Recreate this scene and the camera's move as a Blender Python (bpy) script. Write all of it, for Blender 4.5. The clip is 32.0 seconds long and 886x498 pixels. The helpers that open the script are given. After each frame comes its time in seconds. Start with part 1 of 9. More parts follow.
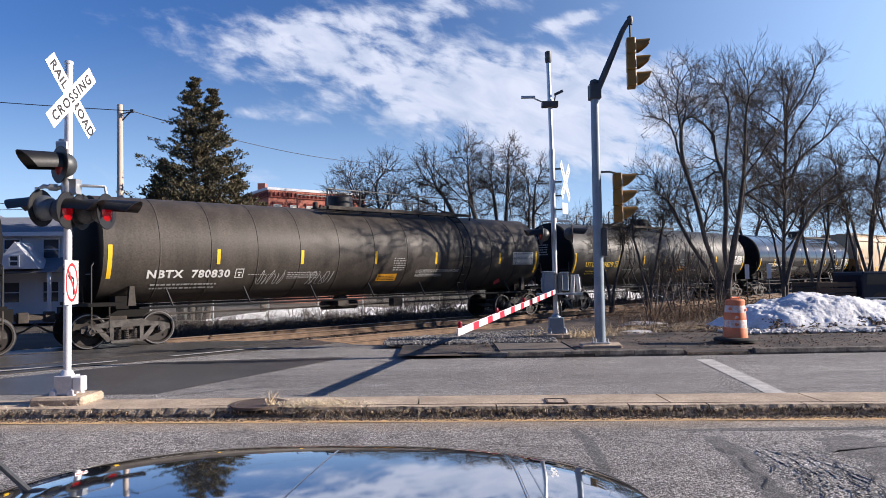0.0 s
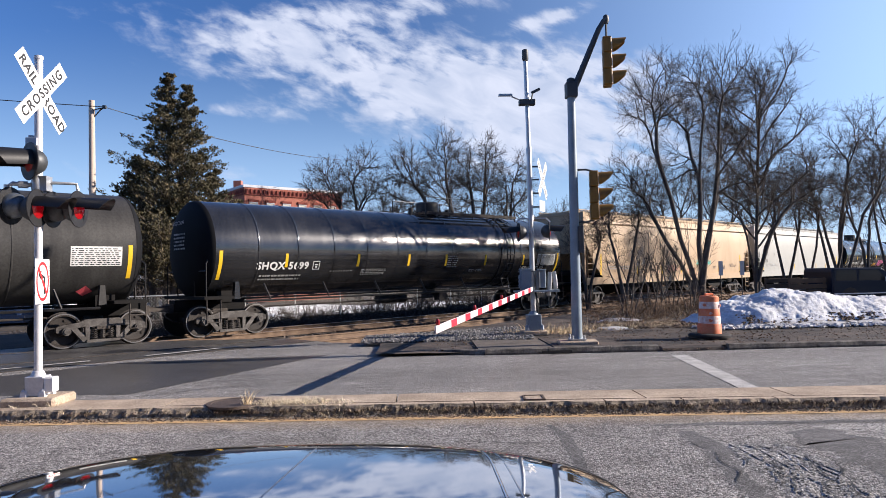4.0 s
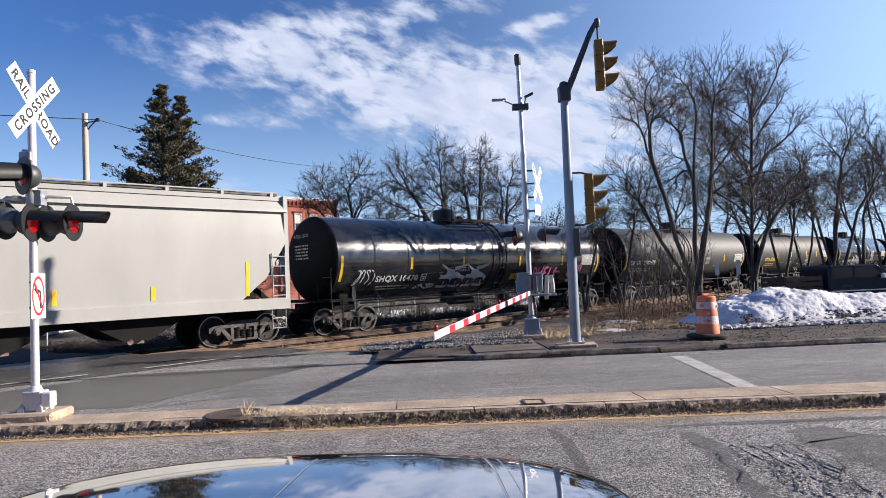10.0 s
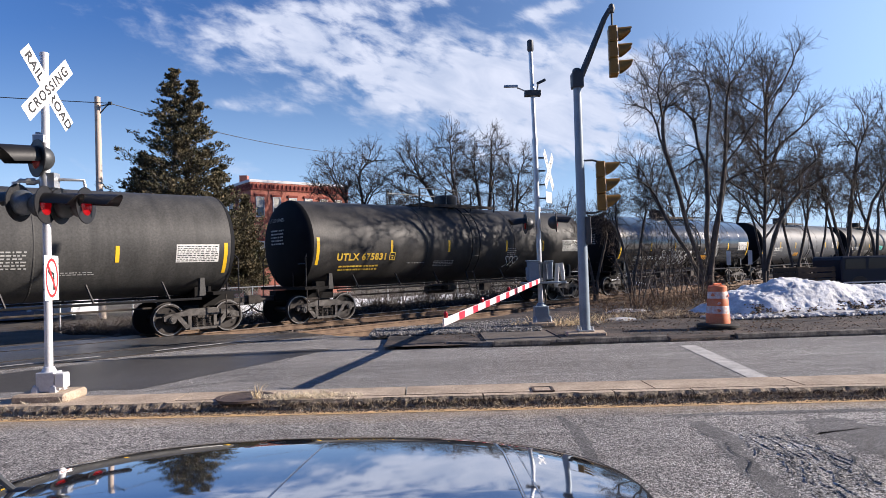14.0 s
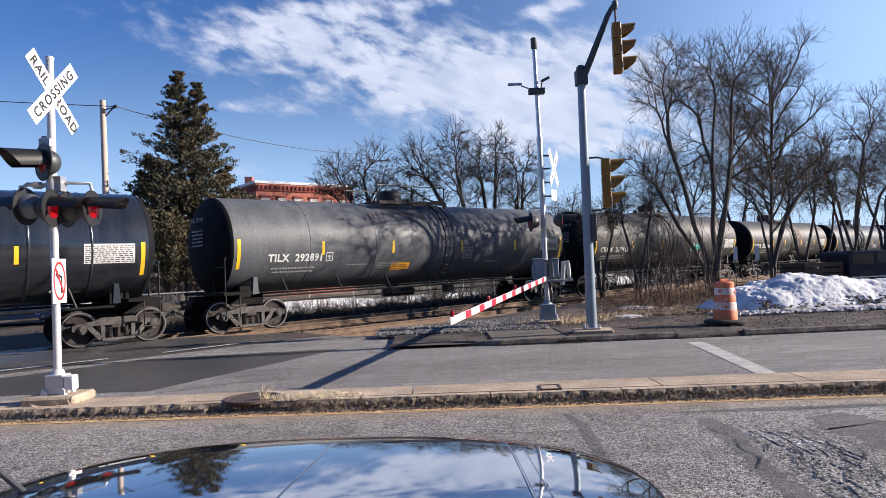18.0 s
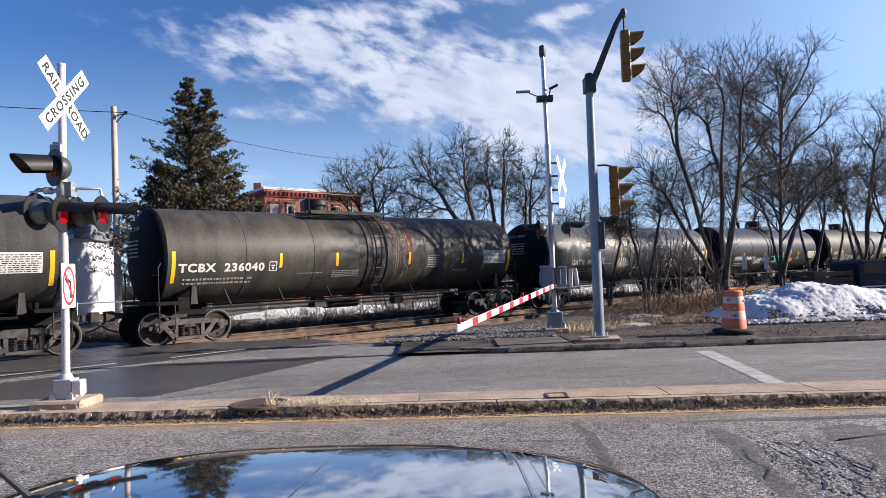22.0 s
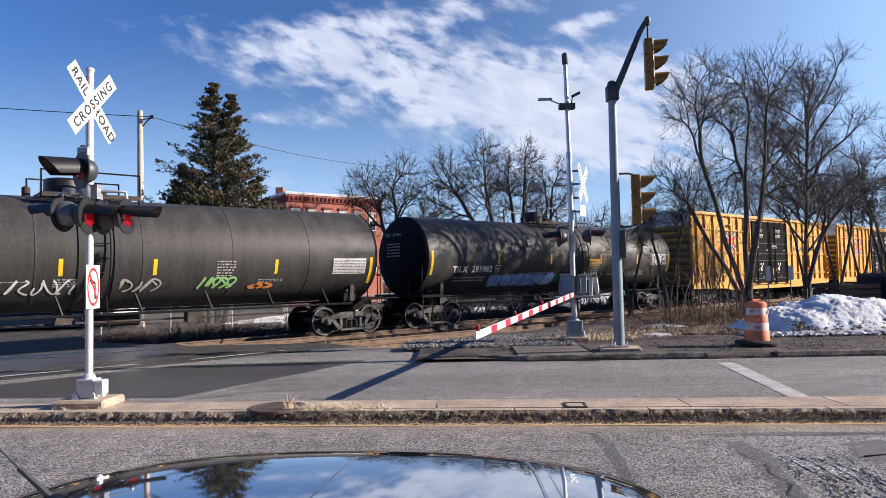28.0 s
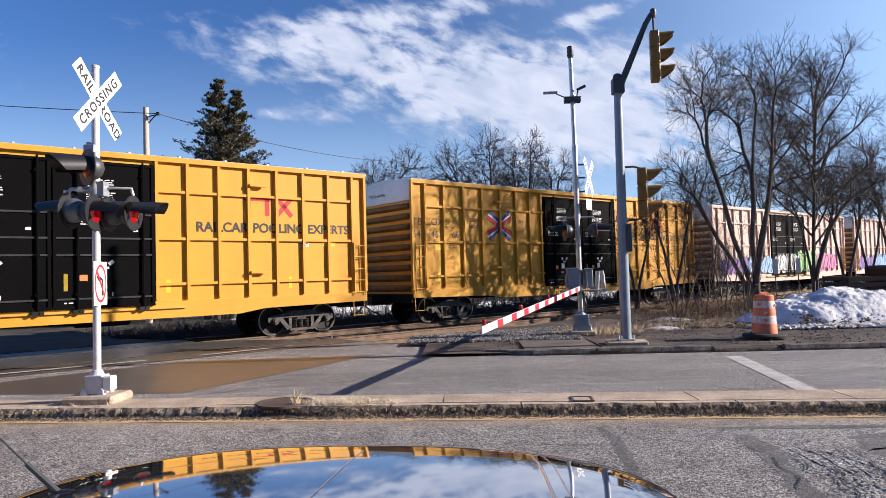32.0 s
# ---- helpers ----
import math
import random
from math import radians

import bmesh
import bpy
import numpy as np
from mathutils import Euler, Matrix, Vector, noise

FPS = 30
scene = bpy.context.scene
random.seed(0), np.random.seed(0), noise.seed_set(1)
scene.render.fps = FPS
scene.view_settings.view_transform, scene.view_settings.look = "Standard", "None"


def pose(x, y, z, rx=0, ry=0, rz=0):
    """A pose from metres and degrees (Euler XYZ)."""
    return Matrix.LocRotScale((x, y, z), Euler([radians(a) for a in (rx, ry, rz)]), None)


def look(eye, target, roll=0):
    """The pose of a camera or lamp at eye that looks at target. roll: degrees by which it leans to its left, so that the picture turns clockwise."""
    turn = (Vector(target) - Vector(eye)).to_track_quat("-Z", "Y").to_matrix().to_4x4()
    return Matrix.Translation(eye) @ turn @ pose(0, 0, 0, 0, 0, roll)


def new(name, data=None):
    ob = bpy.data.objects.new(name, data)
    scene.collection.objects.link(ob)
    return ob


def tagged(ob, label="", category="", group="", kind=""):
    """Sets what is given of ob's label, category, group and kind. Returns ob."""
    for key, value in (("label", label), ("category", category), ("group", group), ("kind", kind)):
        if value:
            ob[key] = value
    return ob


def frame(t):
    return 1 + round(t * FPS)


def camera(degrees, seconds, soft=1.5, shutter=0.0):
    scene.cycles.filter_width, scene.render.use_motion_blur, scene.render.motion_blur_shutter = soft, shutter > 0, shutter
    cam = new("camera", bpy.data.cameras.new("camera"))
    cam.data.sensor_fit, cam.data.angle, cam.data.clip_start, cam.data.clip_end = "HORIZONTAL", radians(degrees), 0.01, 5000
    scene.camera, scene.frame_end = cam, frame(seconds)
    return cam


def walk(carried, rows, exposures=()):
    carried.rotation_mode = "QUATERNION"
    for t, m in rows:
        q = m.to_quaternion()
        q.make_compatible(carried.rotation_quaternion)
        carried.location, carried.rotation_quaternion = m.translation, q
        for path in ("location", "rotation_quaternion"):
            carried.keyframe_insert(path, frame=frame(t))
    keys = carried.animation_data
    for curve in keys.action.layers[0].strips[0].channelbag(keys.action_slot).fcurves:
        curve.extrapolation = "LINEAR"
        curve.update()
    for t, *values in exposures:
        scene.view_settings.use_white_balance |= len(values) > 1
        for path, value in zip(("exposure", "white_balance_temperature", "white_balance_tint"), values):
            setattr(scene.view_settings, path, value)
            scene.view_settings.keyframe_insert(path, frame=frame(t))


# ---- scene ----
EXPOSURE = 0.85


def aim(x, y, z, pitch, yaw, roll):
    return pose(x, y, z, 0, 0, -yaw) @ pose(0, 0, 0, 90 + pitch) @ pose(0, 0, 0, 0, 0, roll)


cam = camera(66.2, 32.0, soft=0.6, shutter=0.0)
# seconds, place, tilt up, turn to the right, roll
VIEWS = [
    (0.0, -0.001, -0.007, 1.707, 2.35, -0.01, -1.11),
    (0.5, -0.001, -0.007, 1.707, 2.31, -0.07, -1.04),
    (1.0, -0.001, -0.007, 1.707, 2.29, -0.04, -0.98),
    (1.5, -0.001, -0.008, 1.706, 2.28, 0.10, -0.99),
    (2.0, -0.000, -0.008, 1.706, 2.22, 0.36, -1.03),
    (2.5, -0.000, -0.008, 1.706, 2.11, 0.73, -1.14),
    (3.0, -0.000, -0.009, 1.707, 2.05, 1.11, -1.21),
    (3.5, -0.000, -0.010, 1.707, 2.07, 1.53, -1.26),
    (5.5, -0.001, -0.012, 1.709, 2.32, 2.36, -1.41),
    (6.0, -0.002, -0.013, 1.709, 2.45, 2.47, -1.47),
    (6.5, -0.002, -0.013, 1.710, 2.63, 2.52, -1.56),
    (7.0, -0.003, -0.013, 1.710, 2.82, 2.53, -1.60),
    (7.5, -0.003, -0.012, 1.710, 2.92, 2.53, -1.67),
    (8.0, -0.003, -0.011, 1.710, 2.90, 2.50, -1.79),
    (8.5, -0.003, -0.010, 1.710, 2.79, 2.44, -1.96),
    (9.0, -0.003, -0.009, 1.710, 2.67, 2.35, -2.18),
    (9.5, -0.004, -0.008, 1.710, 2.61, 2.28, -2.38),
    (10.0, -0.004, -0.006, 1.710, 2.58, 2.18, -2.51),
    (10.5, -0.005, -0.005, 1.710, 2.52, 2.06, -2.55),
    (11.0, -0.006, -0.003, 1.709, 2.39, 1.94, -2.48),
    (11.5, -0.007, -0.002, 1.709, 2.26, 1.83, -2.33),
    (12.0, -0.008, -0.000, 1.708, 2.12, 1.78, -2.16),
    (12.5, -0.009, 0.001, 1.708, 1.97, 1.72, -1.97),
    (13.0, -0.010, 0.003, 1.707, 1.84, 1.65, -1.92),
    (13.5, -0.012, 0.004, 1.707, 1.69, 1.50, -1.88),
    (14.0, -0.013, 0.006, 1.706, 1.50, 1.31, -1.88),
    (14.5, -0.014, 0.007, 1.706, 1.37, 1.05, -1.95),
    (16.5, -0.017, 0.010, 1.705, 1.27, 0.49, -2.18),
    (17.0, -0.016, 0.010, 1.705, 1.30, 0.61, -2.29),
    (17.5, -0.016, 0.010, 1.705, 1.35, 0.78, -2.40),
    (18.0, -0.015, 0.009, 1.705, 1.44, 0.84, -2.49),
    (18.5, -0.015, 0.009, 1.705, 1.48, 0.82, -2.56),
    (19.0, -0.014, 0.008, 1.706, 1.52, 0.68, -2.48),
    (19.5, -0.013, 0.008, 1.706, 1.51, 0.47, -2.45),
    (20.0, -0.012, 0.007, 1.706, 1.53, 0.24, -2.34),
    (20.5, -0.011, 0.007, 1.706, 1.62, 0.08, -2.29),
    (21.0, -0.010, 0.007, 1.707, 1.74, 0.06, -2.21),
    (21.5, -0.008, 0.007, 1.707, 1.92, 0.12, -2.19),
    (22.0, -0.007, 0.007, 1.708, 2.04, 0.21, -2.17),
    (22.5, -0.007, 0.007, 1.708, 2.09, 0.33, -2.08),
    (23.0, -0.006, 0.007, 1.708, 2.09, 0.37, -2.05),
    (23.5, -0.006, 0.007, 1.709, 2.04, 0.32, -2.02),
    (24.0, -0.005, 0.008, 1.709, 2.04, 0.07, -2.00),
    (24.5, -0.005, 0.008, 1.710, 2.06, -0.31, -1.96),
    (25.0, -0.005, 0.008, 1.710, 2.14, -0.75, -1.89),
    (25.5, -0.006, 0.009, 1.710, 2.23, -1.13, -1.69),
    (27.5, -0.007, 0.013, 1.711, 2.69, -1.37, -1.31),
    (28.0, -0.007, 0.014, 1.711, 2.63, -1.44, -1.31),
    (28.5, -0.006, 0.015, 1.711, 2.47, -1.53, -1.35),
    (29.0, -0.006, 0.016, 1.711, 2.30, -1.63, -1.43),
    (29.5, -0.005, 0.017, 1.710, 2.13, -1.77, -1.49),
    (30.0, -0.005, 0.018, 1.710, 2.10, -1.85, -1.56),
    (30.5, -0.004, 0.019, 1.710, 2.13, -1.89, -1.64),
    (31.0, -0.003, 0.019, 1.710, 2.16, -1.89, -1.70),
    (31.5, -0.003, 0.020, 1.710, 2.20, -1.90, -1.65),
    (32.0, -0.002, 0.020, 1.710, 2.20, -1.96, -1.64),
]
walk(cam, [(v[0], aim(*v[1:])) for v in VIEWS], exposures=[(0.0, EXPOSURE, 6150, 15), (32.0, EXPOSURE, 6150, 15)])

# ---------------------------------------------------------------- light
SUN_AZ, SUN_EL = radians(-3.0), radians(22.4)
sun = new("sun", bpy.data.lights.new("sun", "SUN"))
sun.data.energy, sun.data.angle, sun.data.color = 5.0, radians(0.53), (1.0, 0.88, 0.72)
sun.matrix_world = look((math.cos(SUN_EL) * math.cos(SUN_AZ) * 60, -math.cos(SUN_EL) * math.sin(SUN_AZ) * 60, math.sin(SUN_EL) * 60), (0, 0, 0))


def build_world():
    w = bpy.data.worlds.new("winter_sky")
    scene.world = w
    w.use_nodes = True
    nt = w.node_tree
    nt.nodes.clear()
    N, L = nt.nodes.new, nt.links.new
    out, bg = N("ShaderNodeOutputWorld"), N("ShaderNodeBackground")
    sky = N("ShaderNodeTexSky")
    sky.sky_type, sky.sun_disc = "NISHITA", False
    sky.sun_elevation, sky.sun_rotation = SUN_EL, radians(-87)
    sky.air_density, sky.dust_density, sky.ozone_density = 1.0, 0.3, 4.0
    bg.inputs["Strength"].default_value = 0.0575
    tc, sep = N("ShaderNodeTexCoord"), N("ShaderNodeSeparateXYZ")
    L(tc.outputs["Generated"], sep.inputs[0])

    def m(op, a, b=None, clamp=False):
        k = N("ShaderNodeMath")
        k.operation, k.use_clamp = op, clamp
        for i, q in enumerate((a, b)):
            if q is None:
                continue
            if isinstance(q, (int, float)):
                k.inputs[i].default_value = q
            else:
                L(q, k.inputs[i])
        return k.outputs[0]

    # the cloud deck, as on a plane high overhead
    dz = m("MAXIMUM", sep.outputs["Z"], 0.02)
    u = m("DIVIDE", sep.outputs["X"], m("MAXIMUM", sep.outputs["Y"], 0.15))
    v = m("DIVIDE", sep.outputs["Z"], m("MAXIMUM", sep.outputs["Y"], 0.15))
    comb = N("ShaderNodeCombineXYZ")
    # streets of cloud lean down to the right
    L(m("ADD", m("MULTIPLY", u, 6.5), m("MULTIPLY", v, 2.0)), comb.inputs[0])
    L(m("ADD", m("MULTIPLY", v, 11.5), m("MULTIPLY", u, 2.4)), comb.inputs[1])
    big, tuft, shade = N("ShaderNodeTexNoise"), N("ShaderNodeTexNoise"), N("ShaderNodeTexNoise")
    for k, sc, de, ro, di in ((big, 1.1, 6.0, 0.55, 0.2), (tuft, 3.0, 9.0, 0.57, 0.25), (shade, 2.3, 5.0, 0.55, 0.6)):
        k.inputs["Scale"].default_value, k.inputs["Detail"].default_value, k.inputs["Roughness"].default_value = sc, de, ro
        k.inputs["Distortion"].default_value = di
        L(comb.outputs[0], k.inputs["Vector"])

    def bump(cu, cv, su, sv, tilt):
        a = m("SUBTRACT", u, cu)
        b = m("SUBTRACT", m("SUBTRACT", v, cv), m("MULTIPLY", a, tilt))
        r2 = m("ADD", m("POWER", m("ABSOLUTE", m("DIVIDE", a, su)), 2.0), m("POWER", m("ABSOLUTE", m("DIVIDE", b, sv)), 2.0))
        return m("EXPONENT", m("MULTIPLY", r2, -1.0))

    # one broad bank over the middle, small banks above it, thin veils low down
    dens = None
    for gain, spot in ((1.0, (0.07, 0.262, 0.31, 0.066, -0.20)), (0.70, (0.20, 0.280, 0.22, 0.075, 0.0)), (0.60, (-0.20, 0.365, 0.17, 0.045, 0.15)), (0.55, (0.03, 0.405, 0.16, 0.030, 0.25)), (0.75, (0.21, 0.382, 0.07, 0.014, 0.25)), (0.42, (-0.26, 0.247, 0.12, 0.012, -0.05)), (0.30, (-0.35, 0.15, 0.5, 0.035, 0.0)), (0.42, (0.22, 0.175, 0.20, 0.035, 0.0)), (0.22, (-0.45, 0.39, 0.2, 0.03, 0.0)), (0.35, (-0.9, 0.3, 0.25, 0.10, 0.1))):
        g = m("MULTIPLY", bump(*spot), gain)
        dens = g if dens is None else m("ADD", dens, g)
    wisp = m("ADD", m("MULTIPLY", m("SUBTRACT", big.outputs["Fac"], 0.5), 1.1), m("MULTIPLY", m("SUBTRACT", tuft.outputs["Fac"], 0.5), 2.2))
    dens = m("ADD", m("MULTIPLY", dens, 0.78), m("MULTIPLY", wisp, m("MINIMUM", m("ADD", m("MULTIPLY", dens, 0.95), 0.22), 1.0)))
    ramp = N("ShaderNodeMapRange")
    ramp.interpolation_type = "SMOOTHSTEP"
    L(dens, ramp.inputs["Value"])
    ramp.inputs["From Min"].default_value, ramp.inputs["From Max"].default_value = 0.18, 0.82
    ramp.inputs["To Max"].default_value = 0.90
    # thin haze towards the sun
    low = m("MULTIPLY", m("EXPONENT", m("MULTIPLY", m("POWER", m("ABSOLUTE", m("DIVIDE", v, 0.20)), 2.0), -1.0)), 0.55)
    haze = m("MAXIMUM", m("MULTIPLY", bump(1.0, 0.25, 0.66, 0.7, 0.0), 0.80), low)
    pale = N("ShaderNodeMix")
    pale.data_type = "RGBA"
    L(haze, pale.inputs["Factor"])
    deep = N("ShaderNodeMix")
    deep.data_type, deep.blend_type = "RGBA", "MULTIPLY"
    L(m("MULTIPLY", m("SUBTRACT", v, 0.10), 3.6, True), deep.inputs["Factor"])
    L(sky.outputs[0], deep.inputs["A"])
    deep.inputs["B"].default_value = (0.50, 0.73, 1.03, 1)
    L(deep.outputs["Result"], pale.inputs["A"])
    pale.inputs["B"].default_value = (6.7, 9.7, 13.9, 1)
    tint = N("ShaderNodeMix")
    tint.data_type = "RGBA"
    L(m("MULTIPLY", m("SUBTRACT", shade.outputs["Fac"], 0.3), 2.2, True), tint.inputs["Factor"])
    tint.inputs["A"].default_value, tint.inputs["B"].default_value = (5.8, 6.5, 7.8, 1), (8.7, 9.0, 9.7, 1)
    mix = N("ShaderNodeMix")
    mix.data_type = "RGBA"
    L(ramp.outputs[0], mix.inputs["Factor"])
    L(pale.outputs["Result"], mix.inputs["A"])
    L(tint.outputs["Result"], mix.inputs["B"])
    L(mix.outputs["Result"], bg.inputs["Color"])
    L(bg.outputs[0], out.inputs["Surface"])


build_world()

# ---------------------------------------------------------------- materials
def mat(name, col, rough=0.6, metal=0.0, col2=None, scale=2.0, var=0.5, bump=0.15, fine=40.0, coat=0.0, stretch=(1, 1, 1), spec=0.5, island=0.0, objvar=0.0, rvar=0.12):
    """A painted or mineral surface: two scales of change in colour and gloss, and a fine relief."""
    mt = bpy.data.materials.new(name)
    mt.use_nodes = True
    nt = mt.node_tree
    N, L = nt.nodes.new, nt.links.new
    b = nt.nodes["Principled BSDF"]
    b.inputs["Metallic"].default_value = metal
    b.inputs["Specular IOR Level"].default_value = spec
    b.inputs["Coat Weight"].default_value = coat
    b.inputs["Coat Roughness"].default_value = 0.04
    tc, mp = N("ShaderNodeTexCoord"), N("ShaderNodeMapping")
    mp.inputs["Scale"].default_value = stretch
    L(tc.outputs["Object"], mp.inputs["Vector"])
    n1, n2 = N("ShaderNodeTexNoise"), N("ShaderNodeTexNoise")
    n1.inputs["Scale"].default_value, n1.inputs["Detail"].default_value, n1.inputs["Roughness"].default_value = scale, 6, 0.6
    n2.inputs["Scale"].default_value, n2.inputs["Detail"].default_value, n2.inputs["Roughness"].default_value = fine, 4, 0.6
    L(mp.outputs[0], n1.inputs["Vector"])
    L(tc.outputs["Object"], n2.inputs["Vector"])
    c2 = col2 or tuple(min(1, c * (1 + var)) for c in col)
    mx = N("ShaderNodeMix")
    mx.data_type = "RGBA"
    mx.inputs["A"].default_value, mx.inputs["B"].default_value = (*col, 1), (*c2, 1)
    r1 = N("ShaderNodeMapRange")
    r1.inputs["From Min"].default_value, r1.inputs["From Max"].default_value = 0.35, 0.68
    L(n1.outputs["Fac"], r1.inputs["Value"])
    L(r1.outputs[0], mx.inputs["Factor"])
    hv = N("ShaderNodeHueSaturation")
    r2 = N("ShaderNodeMapRange")
    r2.inputs["To Min"].default_value, r2.inputs["To Max"].default_value = 1 - 0.45 * var, 1 + 0.45 * var
    r2.inputs["From Min"].default_value, r2.inputs["From Max"].default_value = 0.3, 0.7
    L(n2.outputs["Fac"], r2.inputs["Value"])
    val = r2.outputs[0]
    if island or objvar:
        src = N("ShaderNodeNewGeometry").outputs["Random Per Island"] if island else N("ShaderNodeObjectInfo").outputs["Random"]
        amt = island or objvar
        ri = N("ShaderNodeMapRange")
        ri.inputs["To Min"].default_value, ri.inputs["To Max"].default_value = 1 - amt, 1 + amt
        L(src, ri.inputs["Value"])
        mm = N("ShaderNodeMath")
        mm.operation = "MULTIPLY"
        L(val, mm.inputs[0])
        L(ri.outputs[0], mm.inputs[1])
        val = mm.outputs[0]
    L(mx.outputs["Result"], hv.inputs["Color"])
    L(val, hv.inputs["Value"])
    L(hv.outputs[0], b.inputs["Base Color"])
    rr = N("ShaderNodeMapRange")
    rr.inputs["To Min"].default_value, rr.inputs["To Max"].default_value = max(0.02, rough - rvar), min(1, rough + rvar)
    L(n1.outputs["Fac"], rr.inputs["Value"])
    L(rr.outputs[0], b.inputs["Roughness"])
    if bump:
        bp = N("ShaderNodeBump")
        bp.inputs["Strength"].default_value, bp.inputs["Distance"].default_value = bump, 0.02
        L(n2.outputs["Fac"], bp.inputs["Height"])
        L(bp.outputs[0], b.inputs["Normal"])
    return mt


def lit(name, col, strength):
    mt = bpy.data.materials.new(name)
    mt.use_nodes = True
    b = mt.node_tree.nodes["Principled BSDF"]
    b.inputs["Base Color"].default_value = (*[c * 0.5 for c in col], 1)
    b.inputs["Emission Color"].default_value = (*col, 1)
    b.inputs["Emission Strength"].default_value = strength
    b.inputs["Roughness"].default_value = 0.25
    return mt


def glassy(name, col, rough=0.06):
    mt = bpy.data.materials.new(name)
    mt.use_nodes = True
    b = mt.node_tree.nodes["Principled BSDF"]
    b.inputs["Base Color"].default_value = (*col, 1)
    b.inputs["Roughness"].default_value = rough
    b.inputs["Specular IOR Level"].default_value = 0.6
    return mt


def stony(name, dark, pale, stone=70.0, relief=0.5, stain=0.35, rough=0.85, stretch=(1, 1, 1), gap=0.55, dust=None):
    """Asphalt: stones of many greys in dark binder, with stains and wheel wear at a larger scale."""
    mt = bpy.data.materials.new(name)
    mt.use_nodes = True
    nt = mt.node_tree
    N, L = nt.nodes.new, nt.links.new
    b = nt.nodes["Principled BSDF"]
    b.inputs["Roughness"].default_value = rough
    b.inputs["Specular IOR Level"].default_value = 0.4
    tc, mp = N("ShaderNodeTexCoord"), N("ShaderNodeMapping")
    mp.inputs["Scale"].default_value = stretch
    L(tc.outputs["Object"], mp.inputs["Vector"])
    vo = N("ShaderNodeTexVoronoi")
    vo.inputs["Scale"].default_value = stone
    L(tc.outputs["Object"], vo.inputs["Vector"])
    sp = N("ShaderNodeSeparateColor")
    L(vo.outputs["Color"], sp.inputs[0])
    ramp = N("ShaderNodeValToRGB")
    e = ramp.color_ramp.elements
    e[0].position, e[0].color = 0.0, (*dark, 1)
    e[1].position, e[1].color = 1.0, (*[min(0.75, c * 2.4) for c in pale], 1)
    for at_, f_ in ((0.28, 0.42), (0.60, 0.95), (0.88, 1.30)):
        k = e.new(at_)
        k.color = (*[c * f_ for c in pale], 1)
    L(sp.outputs[0], ramp.inputs[0])
    # binder between the stones
    edge = N("ShaderNodeMapRange")
    edge.inputs["From Min"].default_value, edge.inputs["From Max"].default_value = 0.35, 0.75
    edge.inputs["To Min"].default_value, edge.inputs["To Max"].default_value = 1.0, gap
    L(vo.outputs["Distance"], edge.inputs["Value"])
    big, mid = N("ShaderNodeTexNoise"), N("ShaderNodeTexNoise")
    for n, sc, de in ((big, 0.32, 7), (mid, 3.2, 6)):
        n.inputs["Scale"].default_value, n.inputs["Detail"].default_value, n.inputs["Roughness"].default_value = sc, de, 0.62
        L(mp.outputs[0], n.inputs["Vector"])
    val = edge.outputs[0]
    for n, amt in ((big, stain), (mid, stain * 0.8)):
        r = N("ShaderNodeMapRange")
        r.inputs["From Min"].default_value, r.inputs["From Max"].default_value = 0.32, 0.68
        r.inputs["To Min"].default_value, r.inputs["To Max"].default_value = 1 - amt, 1 + amt
        L(n.outputs["Fac"], r.inputs["Value"])
        q = N("ShaderNodeMath")
        q.operation = "MULTIPLY"
        L(val, q.inputs[0])
        L(r.outputs[0], q.inputs[1])
        val = q.outputs[0]
    hv = N("ShaderNodeHueSaturation")
    L(ramp.outputs[0], hv.inputs["Color"])
    L(val, hv.inputs["Value"])
    colour = hv.outputs[0]
    if dust:
        # blown sand gathered in the gutter: (slope of the kerb line, its distance, width, colour)
        slope, away, width, sand = dust
        ax = N("ShaderNodeVectorMath")
        ax.operation = "DOT_PRODUCT"
        ax.inputs[1].default_value = (slope, 1, 0)
        L(tc.outputs["Object"], ax.inputs[0])
        wob = N("ShaderNodeMath")
        wob.operation = "MULTIPLY_ADD"
        wob.inputs[1].default_value = 0.7
        L(mid.outputs["Fac"], wob.inputs[0])
        L(ax.outputs["Value"], wob.inputs[2])
        near = N("ShaderNodeMapRange")
        near.inputs["From Min"].default_value, near.inputs["From Max"].default_value = away + 0.35 - width, away + 0.35
        near.inputs["To Max"].default_value = 0.8
        L(wob.outputs[0], near.inputs["Value"])
        md = N("ShaderNodeMix")
        md.data_type = "RGBA"
        md.inputs["B"].default_value = (*sand, 1)
        L(near.outputs[0], md.inputs["Factor"])
        L(colour, md.inputs["A"])
        colour = md.outputs["Result"]
    L(colour, b.inputs["Base Color"])
    h = N("ShaderNodeMath")
    h.operation = "MULTIPLY_ADD"
    L(sp.outputs[1], h.inputs[0])
    h.inputs[1].default_value = 0.8
    L(edge.outputs[0], h.inputs[2])
    bp = N("ShaderNodeBump")
    bp.inputs["Strength"].default_value, bp.inputs["Distance"].default_value = relief, 0.010
    L(h.outputs[0], bp.inputs["Height"])
    L(bp.outputs[0], b.inputs["Normal"])
    return mt


